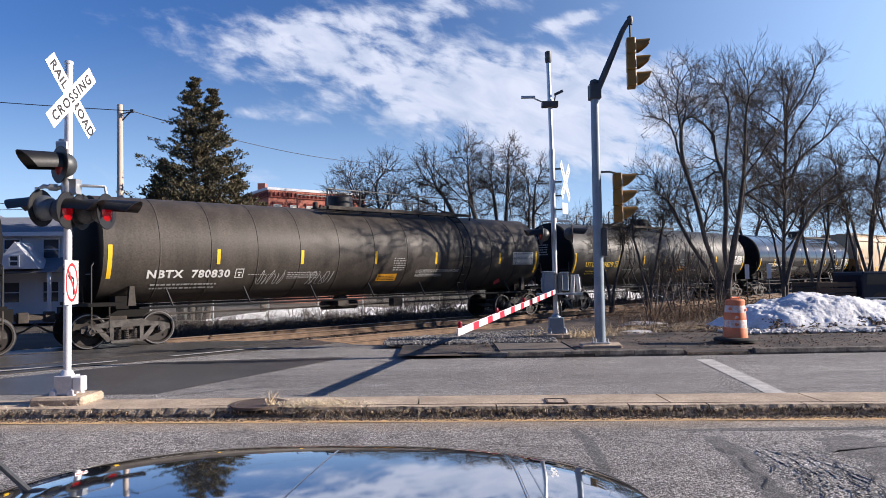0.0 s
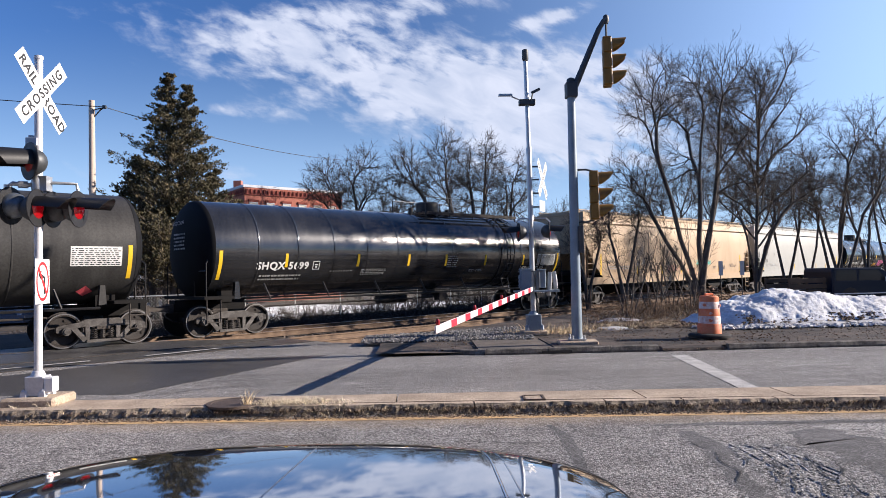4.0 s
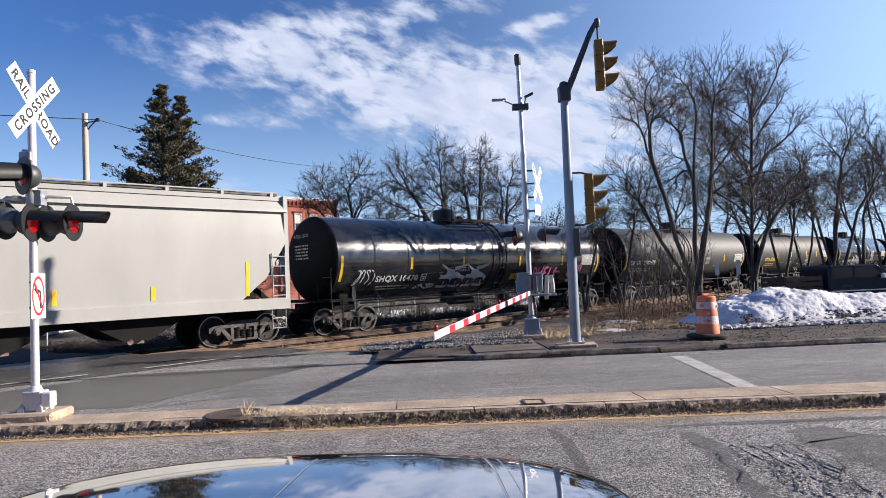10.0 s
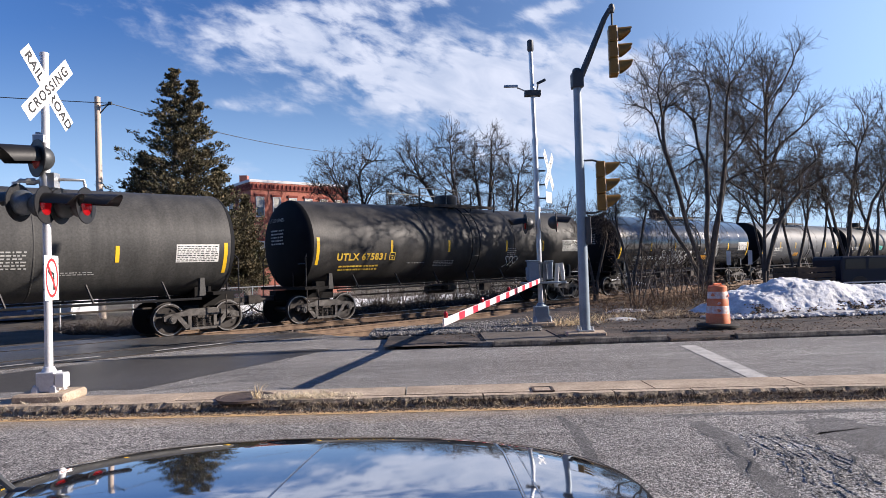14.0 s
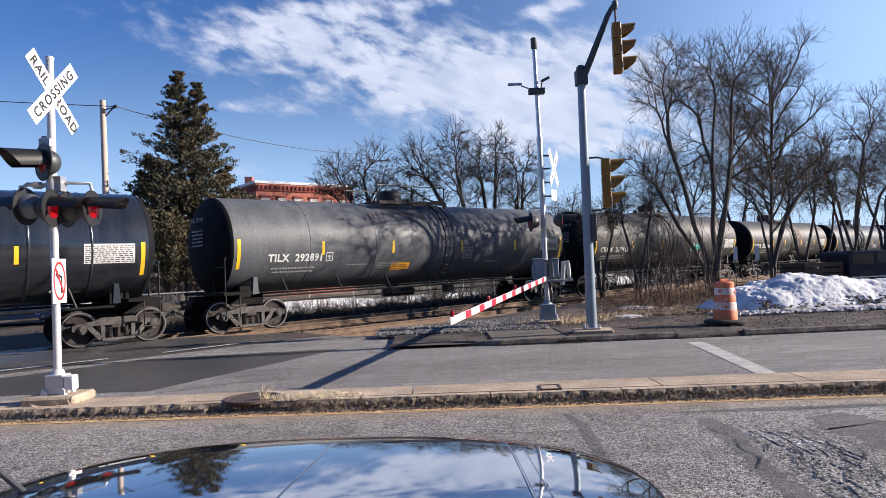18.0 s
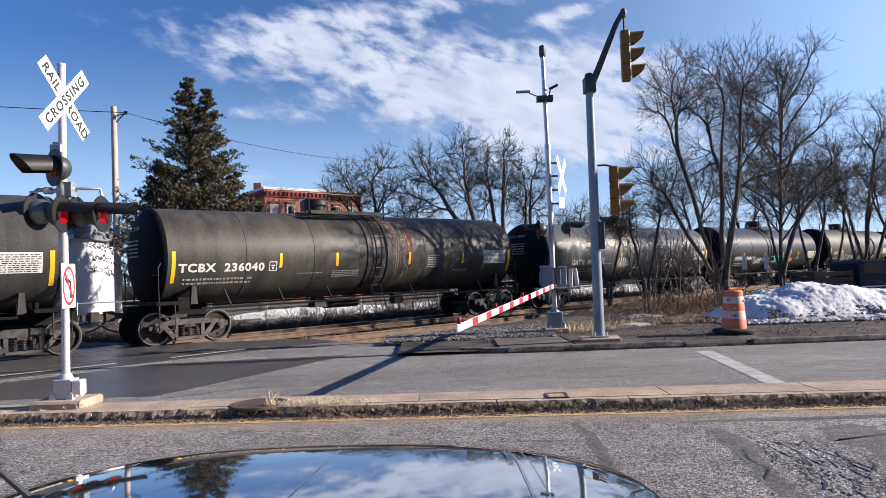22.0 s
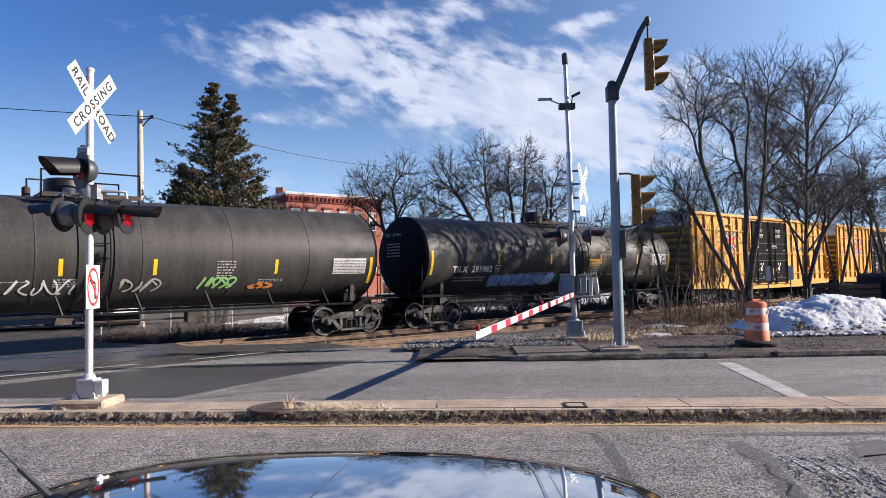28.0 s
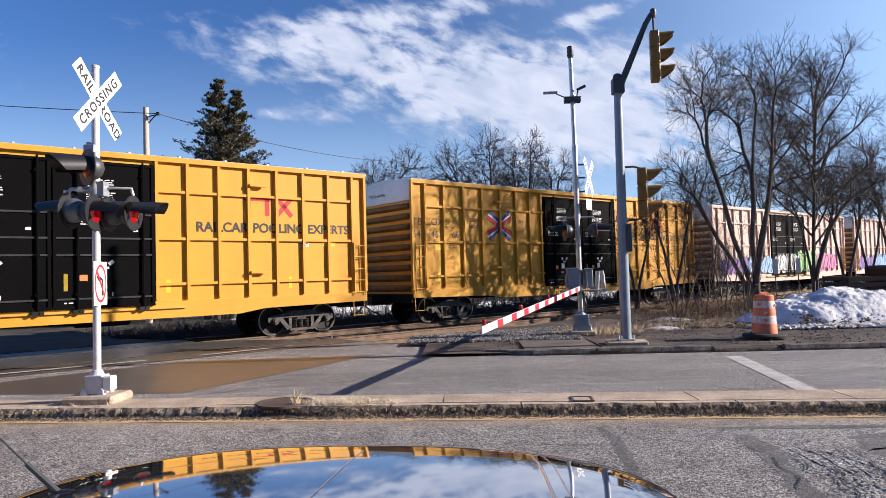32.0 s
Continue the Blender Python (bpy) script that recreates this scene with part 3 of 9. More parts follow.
def ground():
    bm = B()
    quad(bm, (-1500, -700, -0.42), (1500, -700, -0.42), (1500, 2600, -0.42), (-1500, 2600, -0.42))
    structure("ground", bm, M["dirt"], "brown winter ground of bare earth and dead grass")
    # roads: the near carriageway, and the far one with the crossing road
    bm = B()
    xs = [-70, -45, -30, -20, -14, -10, -7, -5, -3, -1, 1, 3, 5, 7, 10, 14, 20, 30, 45, 70]
    fs_ = [0, 0.3, 0.55, 0.75, 0.9, 1.0]
    grid = [[bm.verts.new((x, -14 + (8.34 - 0.066 * x + 14) * f, 0.0)) for x in xs] for f in fs_]
    for a, b in zip(grid[:-1], grid[1:]):
        for i in range(len(xs) - 1):
            bm.faces.new((a[i], a[i + 1], b[i + 1], b[i]))
    structure("road_near", bm, M["asphalt"], "coarse grey asphalt carriageway, cracked and worn")
    bm = B()
    a = track(10.2, -5.6)
    prism(bm, [(-10.8, 9.72), (-4.2, 9.36), (4.4, 8.89), (70, 5.27), (70, 14.0), (7.3, 14.0), (1.3, 14.15), (-0.35, 15.0), (-0.55, 16.6), (a.x, a.y), (-10.95, 9.86)], -0.4, 0.0)
    structure("road_far", bm, M["asphalt_far"], "smooth grey asphalt carriageway that leads onto the crossing")
    # the darker, smoother strip
    bm = B()
    quad(bm, (-9.6, 10.9, 0.004), (-4.45, 10.45, 0.004), (-2.07, 14.95, 0.004), (-6.2, 14.6, 0.004))
    structure("road_patch", bm, M["patch"], "dark smooth strip of asphalt")
    # asphalt between and beside the rails at the crossing
    for k, (l0, l1) in enumerate(((-5.6, -4.77), (-4.675, -3.325), (-3.235, -0.80), (-0.70, 0.70), (0.80, 2.6), (2.6, 9.0))):
        bm = B()
        # the panels end earlier beside the main line than beside the siding
        u0, u1 = ((10.2, 10.2), (10.2, 10.2), (10.2, 7.7), (7.2, 7.2), (6.8, 6.2), (6.0, 6.0))[k]
        q = [track(-60, l0), track(u0, l0), track(u1, l1), track(-60, l1)]
        prism(bm, [(p.x, p.y) for p in q], -0.4, -0.012)
        # the far panels take the dark dirt colour in place of the train's shade
        structure("crossing_panel_%d" % (k + 1), bm, M["asphalt_far"] if k == 0 else M["dirt"] if k > 3 else M["patch"], "worn asphalt crossing panel between the rails")
    # strip of dirt road, pavement and verge on the right
    bm = B()

    def hgt(x, y):
        return 0.075 + 0.03 * noise.noise((x * 0.6, y * 0.6, 0)) + 0.02 * noise.noise((x * 3, y * 3, 4)) + (0.12 * min(1, max(0, (y - 19) / 4)))
    nx, ny = 90, 60
    rows = []
    for j in range(ny + 1):
        row = []
        for i in range(nx + 1):
            u = -1.0 + 71.0 * (i / nx) ** 1.5
            x = u
            y0 = 14.28
            # far side follows the railway
            yt = (DIST - 6.0 + x * math.cos(PHI)) / math.sin(PHI)
            yt = min(max(yt, 17.0), 75)
            y = y0 + (yt - y0) * j / ny
            edge = 0.5 if j == ny else 0.0
            row.append(bm.verts.new((x, y, hgt(x, y) - edge)))
        rows.append(row)
    for j in range(ny):
        for i in range(nx):
            bm.faces.new((rows[j][i], rows[j][i + 1], rows[j + 1][i + 1], rows[j + 1][i]))
    structure("verge", bm, M["verge"], "dark trampled verge of dirt, cinders and dead leaves", smooth=60)


ground()


def median():
    top = thing("median", "low concrete median strip with a rough granite kerb", "median", kind="structure")
    # slabs with open joints
    cuts = [-9.4, -7.4, -3.3, -0.35, 2.75, 4.55, 8.3, 13.0, 18, 24, 32, 42, 55]

    def near(x):
        return 8.41 - 0.066 * x

    def far(x):
        return 9.14 - 0.055 * x
    for a, b in zip(cuts[:-1], cuts[1:]):
        bm = B()
        g = 0.012
        n = 6
        xs = [a + g + (b - a - 2 * g) * i / n for i in range(n + 1)]
        poly = [(x, near(x) + 0.16) for x in xs] + [(x, far(x) + random.uniform(-0.01, 0.01)) for x in reversed(xs)]
        prism(bm, poly, -0.1, 0.115 + random.uniform(-0.006, 0.006))
        part("slab", bm, M["concrete"], top)
    # rough kerb stones along the near side
    x = -9.4
    while x < 55:
        ln = random.uniform(0.9, 1.9)
        bm = B()
        n = max(4, int(ln / (0.045 if -9 < x < 9 else 0.4)))
        rows = []
        for i in range(n + 1):
            xx = x + 0.008 + (ln - 0.016) * i / n
            y = near(xx)
            j = lambda s: random.uniform(-s, s)
            g = lambda lv, amp: amp * (noise.noise((xx * 2.7, lv, 0)) + 0.8 * noise.noise((xx * 9, lv * 3, 4)) + 0.6 * noise.noise((xx * 27, lv * 5, 8)))
            rows.append([bm.verts.new(p) for p in ((xx, y + 0.155, -0.05), (xx, y - 0.035 + g(1, 0.035), -0.02), (xx, y - 0.015 + g(2, 0.04), 0.05 + j(0.008)), (xx, y + 0.008 + g(3, 0.032), 0.084 + g(4, 0.016)), (xx, y + 0.035 + g(3, 0.022), 0.111 + g(5, 0.007)), (xx, y + 0.155, 0.113))])
        for a, b in zip(rows[:-1], rows[1:]):
            for k in range(5):
                bm.faces.new((a[k], b[k], b[k + 1], a[k + 1])).material_index = 1 if k == 4 else 0
        bm.faces.new(rows[0])
        bm.faces.new(rows[-1][::-1])
        part("kerb_stone", bm, M["granite"], top).data.materials.append(M["concrete"])
        x += ln
    return near, far


NEAR, FAR = median()


def far_kerb():
    k = thing("far_kerb", "low weathered stone kerb along the far pavement", "kerb", kind="structure")
    pts = [(-0.42, 15.75), (-0.30, 14.95), (0.35, 14.45), (1.3, 14.14), (2.6, 14.08), (3.9, 14.05), (4.9, 14.02)]
    pts2 = [(6.35, 13.98), (8.2, 13.95), (10.4, 13.9), (13, 13.9), (16, 13.9), (19, 13.9), (24, 13.9), (30, 13.9), (40, 13.9), (60, 13.9)]
    for run in (pts, pts2):
        for (x0, y0), (x1, y1) in zip(run[:-1], run[1:]):
            dx, dy = x1 - x0, y1 - y0
            ln = math.hypot(dx, dy)
            bm = B()
            low_ = -0.085 if x1 < 0.5 else -0.015
            n = max(3, int(ln / (0.12 if x1 < 14 else 0.6)))
            ring_ = []
            for i in range(n + 1):
                xx = -ln / 2 + 0.006 + (ln - 0.012) * i / n
                w = [0.018 * (noise.noise((x0 + xx * 2.3, q * 3.1, 1)) + 0.8 * noise.noise((x0 + xx * 8.0, q * 3.1, 6))) for q in range(4)]
                ring_.append([bm.verts.new(p) for p in ((xx, 0.0 + w[0], low_ - 0.12), (xx, -0.01 + w[1], low_ + 0.05), (xx, 0.02 + w[2], low_ + 0.118 + w[3] * 0.8), (xx, 0.05 + w[2], low_ + 0.132 + w[3] * 0.5), (xx, 0.17, low_ + 0.13), (xx, 0.17, low_ - 0.12))])
            for a, b in zip(ring_[:-1], ring_[1:]):
                skin(bm, a, b)
            bm.faces.new(ring_[0])
            bm.faces.new(ring_[-1][::-1])
            # a darker stone colour than the near kerb
            part("kerb_stone", bm, M["kerbdark"], k, at=pose((x0 + x1) / 2, (y0 + y1) / 2, random.uniform(-0.01, 0.01), random.uniform(-1.5, 1.5), 0, math.degrees(math.atan2(dy, dx))))
    # the lowered stretch where trucks cut the corner
    low = thing("dropped_kerb", "crumbled low stretch of kerb under dirt", "kerb", kind="structure")
    for x0, x1 in ((4.9, 6.36),):
        bm = B()
        box(bm, (0, 0.14, -0.06), (x1 - x0, 0.30, 0.20), taper=0.95)
        part("kerb_stone", bm, M["verge"], low, at=pose((x0 + x1) / 2, 13.98, 0.02, 6, 0, 0), bevel=0.05)
    p = thing("pavement", "worn concrete pavement beside the crossing", "pavement", kind="structure")
    for x0, x1, top in ((-0.28, 1.15, 0.045), (1.17, 2.75, 0.105), (2.77, 4.3, 0.12)):
        bm = B()
        prism(bm, [(x0, 15.0 if x0 < 0 else 14.32), (x1, 14.32), (x1, 16.1), (x0, 16.3)], -0.1, top)
        part("slab", bm, M["verge"] if x0 > 2.7 else M["pavedark"], p)


far_kerb()


def markings():
    def flat(name, pts, material, label, z=0.006):
        bm = B()
        quad(bm, *[(x, y, z) for x, y in pts])
        return tagged(new(name, finish(bm, name, material)), label, "road marking", "", "structure")
    flat("stop_line", [(4.42, 9.30), (4.70, 9.27), (5.20, 13.3), (4.89, 13.34)], M["roadwhite"], "worn white stop line on the asphalt")
    for i, (a, b) in enumerate((((-9.6, 13.0), (-7.2, 15.0)), ((-6.30, 15.72), (-4.55, 17.45)))):
        dx, dy = b[0] - a[0], b[1] - a[1]
        k = 0.075 / math.hypot(dx, dy)
        flat("lane_line", [(a[0] - dy * k, a[1] + dx * k), (a[0] + dy * k, a[1] - dx * k), (b[0] + dy * k, b[1] - dx * k), (b[0] - dy * k, b[1] + dx * k)], M["roadwhite"], "thin worn white lane line", 0.008)
    flat("edge_line", [(-9.4, NEAR(-9.4) - 0.36), (40, NEAR(40) - 0.36), (40, NEAR(40) - 0.225), (-9.4, NEAR(-9.4) - 0.225)], M["roadyellow"], "faded yellow edge line beside the kerb")


markings()


def rails():
    # four rusty rails on ties: the main line and a siding on the near side
    prof = [(-0.07, -0.17), (0.07, -0.17), (0.07, -0.155), (0.012, -0.13), (0.012, -0.045), (0.036, -0.035), (0.036, -0.006), (0.028, 0.0), (-0.028, 0.0), (-0.036, -0.006), (-0.036, -0.035), (-0.012, -0.045), (-0.012, -0.13), (-0.07, -0.155)]
    for lat in (-0.753, 0.753, -3.28, -4.72):
        t = thing("rail", "rusty steel railway rail with a worn head", "rail", kind="structure", group="rails of the line")
        t.matrix_basis = track_pose(0, lat)
        bm = B()
        end = 7.3 if abs(lat) < 1 else 10.2
        prism(bm, prof, end, 130, plane="yz")
        part("rail_web", bm, M["rail"], t)
        bm = B()
        prism(bm, prof, -80, end - 0.01, plane="yz")
        part("rail_web", bm, M["steeldark"], t, "dull dark rail set in the crossing")
        bm = B()
        box(bm, ((130 + end) / 2, 0, 0.0015), (129.8 - end, 0.05, 0.003))
        part("rail_top", bm, M["railhead"] if abs(lat) < 1 else M["railbrown"], t)
    bed = B()
    pr = [(-7.2, -0.42), (-5.9, -0.22), (2.2, -0.22), (3.6, -0.42)]
    q0 = [track(10.25, l, z) for l, z in pr]
    q1 = [track(130, l, z) for l, z in pr]
    for i in range(3):
        quad(bed, q0[i], q1[i], q1[i + 1], q0[i + 1])
    for (l0, a0), (l1, a1) in zip(((-3.1, 10.25), (-0.8, 7.3), (2.2, 6.3)), ((-0.8, 7.3), (2.2, 6.3), (3.6, 6.0))):
        z0, z1 = -0.22, -0.22 if l1 < 3 else -0.42
        quad(bed, track(a0, l0, z0), track(10.25, l0, z0), track(10.25, l1, z1), track(a1, l1, z1))
    structure("ballast_bed", bed, M["ballast"], "brown stained ballast under the tracks")
    for lat, nm in ((0.0, "main"), (-4.0, "siding")):
        t = thing("track_ties", "weathered wooden railway ties", "ties", kind="structure", at=track_pose(0, lat))
        me = shared("tie", lambda: (lambda b: (box(b, (0, 0, -0.245), (0.23, 2.55, 0.15)), finish(b, "tie", M["tie"], bevel=0.012))[1])(B()))
        u = 7.5 if lat == 0 else 10.5
        while u < 60:
            part("tie", me, None, t, at=pose(u, random.uniform(-0.05, 0.05), random.uniform(-0.01, 0.005), 0, 0, random.uniform(-1.5, 1.5)))
            u += 0.52


rails()


def sky_blocking_walls():
    """Plain unseen brick walls behind and beside the camera, added to cut sky light."""
    for name, pts in (("wall_behind", [(-60, -24), (48, -24), (48, -23), (-60, -23)]), ("wall_west", [(-61, -24), (-60, -24), (-60, 26), (-61, 26)])):
        bm = B()
        prism(bm, pts, -0.5, 11.0)
        structure(name, bm, M["wallbehind"], "plain dark brick wall, unseen, added to cut low sky light")


sky_blocking_walls()

# ---------------------------------------------------------------- street furniture
def blade(bm, ln, w, th=0.004):
    box(bm, (0, 0, 0), (ln, th, w))


def crossbuck(parent, centre, turn, front, text=True):
    """Two crossed white boards with black words; local x across, -y the face."""
    rootm = pose(*centre, 0, 0, turn)
    for ang, words in ((-45, ("RAIL", "ROAD")), (45, ("CROSSING",))):
        bm = B()
        blade(bm, 1.22, 0.228)
        off = 0.0 if ang < 0 else -0.008
        bl = part("blade", bm, M["white"], parent, "white crossing board with black words", at=rootm @ pose(0, off, 0, 0, -ang, 0))
        if not text:
            continue
        for i, w in enumerate(words):
            data = text_data(w, 0.185, "CENTER", 1.25 if len(words) == 1 else 1.1, 0.0045)
            cx = 0.0 if len(words) == 1 else (-0.35 if i == 0 else 0.35)
            sheet("letters", *moved(data, cx, -0.065), M["signblack"], bl, "", lambda x, z: (x, -0.0045, z))


def flasher(parent, at, yaw, lit_=True, hood=0.40, skirt=6, back="darkgrey"):
    """A crossing lamp: black disc, red lens, long hood; faces local -y turned by yaw."""
    m = pose(*at, 0, 0, yaw)
    bm = B()
    lathe(bm, [(-0.012, 0.02), (-0.012, 0.25), (-0.004, 0.255), (0.006, 0.25), (0.006, 0.02)], axis="y", seg=28)
    disc = part("backing_disc", bm, M["discgrey"], parent, at=m, smooth=40)
    bm = B()
    lathe(bm, [(0.0, 0.17), (0.04, 0.175), (0.09, 0.168), (0.14, 0.145), (0.18, 0.105), (0.205, 0.055), (0.212, 0.006)], axis="y", seg=20)
    part("lamp_housing", bm, M[back], disc, smooth=50)
    bm = B()
    lathe(bm, [(-0.014, 0.14), (-0.03, 0.115), (-0.038, 0.06), (-0.040, 0.005)], axis="y", seg=20)
    part("lens", bm, M["red_on"] if lit_ else M["red_off"], disc, "lit red lens" if lit_ else "unlit red lens", smooth=60)
    bm = B()
    rows = []
    n = 16
    for i in range(n + 1):
        a = radians(skirt + (180 - 2 * skirt) * i / n)
        reach = hood * (0.72 + 0.28 * max(-0.9, math.sin(a)))
        rows.append([bm.verts.new((0.165 * math.cos(a), -0.012, 0.165 * math.sin(a))), bm.verts.new((0.165 * math.cos(a), -reach, 0.165 * math.sin(a) - 0.03)), bm.verts.new((0.158 * math.cos(a), -reach, 0.158 * math.sin(a) - 0.03)), bm.verts.new((0.158 * math.cos(a), -0.012, 0.158 * math.sin(a)))])
    for a, b in zip(rows[:-1], rows[1:]):
        for k in range(4):
            bm.faces.new((a[k], b[k], b[(k + 1) % 4], a[(k + 1) % 4]))
    bm.faces.new(rows[0])
    bm.faces.new(rows[-1][::-1])
    part("hood", bm, M["black"], disc, smooth=40)
    return disc


def signal_post():
    X, Y = -5.14, 9.28
    t = thing("crossing_signal", "white crossing signal post with crossed boards and red flashers", "crossing signal", at=pose(X, Y, 0.145))
    bm = B()
    prism(bm, [(-0.34, -0.30), (0.36, -0.30), (0.36, 0.30), (-0.34, 0.30)], -0.06, 0.07)
    part("concrete_foot", bm, M["concrete"], t, bevel=0.03)
    bm = B()
    box(bm, (0, 0, 0.20), (0.24, 0.22, 0.26))
    for sx in (-1, 1):
        for sy in (-1, 1):
            box(bm, (sx * 0.12, sy * 0.11, 0.10), (0.10, 0.08, 0.10), taper=0.7)
            rod(bm, (sx * 0.13, sy * 0.12, 0.1), (sx * 0.13, sy * 0.12, 0.17), 0.018, seg=6)
    lathe(bm, [(0.32, 0.10), (0.38, 0.075), (0.40, 0.065)], seg=14)
    part("base_casting", bm, M["alupaint"], t, bevel=0.012, smooth=35)
    bm = B()
    box(bm, (0.20, -0.05, 0.22), (0.13, 0.15, 0.20))
    part("junction_box", bm, M["white"], t, "white junction box on the base", bevel=0.015)
    bm = B()
    rod(bm, (0, 0, 0.3), (0.01, 0, 4.60), 0.052, seg=16)
    lathe(bm, [(4.60, 0.058), (4.64, 0.058), (4.655, 0.02)], seg=14, at=(0.01, 0, 0))
    part("post", bm, M["alupaint"], t, smooth=40)
    # brackets and clamps
    bm = B()
    pipe(bm, [(-0.34, -0.11, 2.74), (-0.36, -0.11, 2.84), (-0.28, -0.09, 2.90), (-0.12, -0.03, 2.88), (0.0, 0, 2.91)], 0.030, seg=8)
    rod(bm, (-0.22, -0.065, 2.89), (-0.12, -0.03, 2.885), 0.048, seg=8)
    rod(bm, (-0.34, -0.11, 2.80), (-0.34, -0.11, 2.88), 0.044, seg=8)
    pipe(bm, [(0.0, 0, 2.90), (0.18, 0.08, 2.92), (0.40, 0.22, 2.92), (0.42, 0.22, 2.82)], 0.022, seg=8)
    box(bm, (0.06, 0.02, 2.90), (0.16, 0.15, 0.20))
    lathe(bm, [(2.78, 0.075), (2.84, 0.08), (2.95, 0.08), (3.0, 0.06)], seg=12)
    part("crossarm", bm, M["galv"], t, smooth=40)
    bm = B()
    box(bm, (-0.05, 0.0, 3.46), (0.16, 0.16, 0.12))
    rod(bm, (-0.09, 0, 3.35), (-0.09, 0, 3.56), 0.04, seg=8)
    part("lamp_bracket", bm, M["galv"], t, bevel=0.01)
    flasher(t, (-0.02, -0.16, 3.18), -38, False, 0.53, -20, "darkgrey")
    flasher(t, (0.06, -0.12, 2.56), 88, True, 0.50)
    flasher(t, (0.42, 0.22, 2.57), 88, True, 0.50)
    flasher(t, (-0.30, -0.10, 2.60), -97, False, 0.50, 6, "housing")
    flasher(t, (0.10, 0.18, 2.57), -92, False, 0.50)
    crossbuck(t, (0.06, -0.02, 4.14), 82, True)
    # no left turn sign
    s = part("turn_sign", (lambda b: (box(b, (0, 0, 0), (0.46, 0.005, 0.60)), b)[1])(B()), M["white"], t, "white no left turn sign with a red ring", at=pose(0.062, -0.01, 1.585, 0, 0, 98))
    ringpts = [(0.185 * math.cos(2 * math.pi * i / 32), 0.245 * math.sin(2 * math.pi * i / 32)) for i in range(33)]
    sheet("red_ring", *stroke(ringpts, 0.04), M["signred"], s, "", lambda x, z: (x, -0.005, z))
    sheet("arrow", *merge(stroke([(0.06, -0.17), (0.06, 0.05), (-0.06, 0.08)], 0.05), ([(-0.14, 0.09), (-0.04, 0.15), (-0.05, 0.02)], [(0, 1, 2)])), M["signblack"], s, "", lambda x, z: (x, -0.005, z))
    sheet("slash", *stroke([(-0.13, 0.175), (0.13, -0.175)], 0.04), M["signred"], s, "", lambda x, z: (x, -0.0075, z))
    for z in (1.42, 1.76):
        bm = B()
        lathe(bm, [(z, 0.057), (z + 0.02, 0.057)], seg=12)
        part("strap", bm, M["darkgrey"], t)


signal_post()


def gate():
    t = thing("crossing_gate", "galvanised crossing gate mast with its striped arm lowered", "crossing gate", at=pose(2.88, 17.6, 0.1))
    bm = B()
    box(bm, (0, 0, 0.04), (0.62, 0.6, 0.12))
    part("concrete_foot", bm, M["concrete"], t, bevel=0.02)
    bm = B()
    box(bm, (0, 0, 0.30), (0.36, 0.34, 0.42))
    for sx in (-1, 1):
        box(bm, (sx * 0.19, -0.12, 0.16), (0.10, 0.16, 0.18), taper=0.7)
    lathe(bm, [(0.5, 0.13), (0.58, 0.10), (0.60, 0.08)], seg=14)
    part("base_casting", bm, M["bluegrey"], t, bevel=0.02, smooth=35)
    bm = B()
    rod(bm, (0, 0, 0.4), (-0.0, 0, 4.75), 0.066, seg=14)
    rod(bm, (0, 0, 4.75), (-0.03, 0, 7.15), 0.055, seg=14)
    for z in (2.95, 4.70, 6.02):
        lathe(bm, [(z, 0.08), (z + 0.16, 0.08)], seg=12)
    part("mast", bm, M["galv"], t, smooth=40)
    bm = B()
    lathe(bm, [(7.15, 0.06), (7.2, 0.085), (7.44, 0.085), (7.47, 0.04)], seg=14, at=(-0.03, 0, 0))
    part("detector", bm, M["darkgrey"], t, smooth=40)
    bm = B()
    box(bm, (-0.02, -0.02, 6.05), (0.42, 0.22, 0.14))
    part("bracket_box", bm, M["darkgrey"], t, bevel=0.01)
    bm = B()
    pipe(bm, [(-0.15, 0, 6.1), (-0.42, 0, 6.22)], 0.018)
    box(bm, (-0.58, 0, 6.26), (0.36, 0.10, 0.05))
    part("lamp_arm", bm, M["galv"], t)
    bm = B()
    pipe(bm, [(0.1, 0, 6.12), (0.14, 0, 6.30)], 0.02)
    box(bm, (0.22, 0, 6.36), (0.24, 0.08, 0.06), (0, -25, 0))
    part("camera_arm", bm, M["darkgrey"], t)
    for z in (4.36, 4.02, 3.66, 3.30):
        bm = B()
        box(bm, (0.12, 0, z), (0.24, 0.05, 0.04))
        part("step_bracket", bm, M["darkgrey"], t)
    crossbuck(t, (0.33, -0.02, 4.02), 66, True, text=True)
    bm = B()
    box(bm, (0, 0, 0), (0.40, 0.006, 0.28))
    part("track_plate", bm, M["white"], t, "small white plate under the boards", at=pose(0.31, -0.02, 3.32, 0, 0, 60))
    bm = B()
    pipe(bm, [(-0.38, -0.05, 2.90), (-0.30, 0, 3.0), (0.40, 0, 3.0), (0.50, -0.02, 2.90)], 0.024)
    part("crossarm", bm, M["galv"], t)
    flasher(t, (-0.34, -0.10, 2.64), -84, False, 0.45, 6, "darkgrey")
    flasher(t, (0.46, -0.06, 2.66), 82, False, 0.42)
    # drive mechanism, straps, counterweights
    bm = B()
    box(bm, (-0.17, 0.05, 1.40), (0.26, 0.36, 0.52))
    box(bm, (-0.17, 0.05, 1.68), (0.30, 0.40, 0.04))
    box(bm, (-0.315, 0.05, 1.36), (0.05, 0.24, 0.34))
    for z in (1.26, 1.36, 1.46):
        rod(bm, (-0.34, -0.05, z), (-0.34, 0.15, z), 0.022, seg=6)
    part("gate_machine", bm, M["bluegrey"], t, "blue-grey gate drive box", bevel=0.015)
    bm = B()
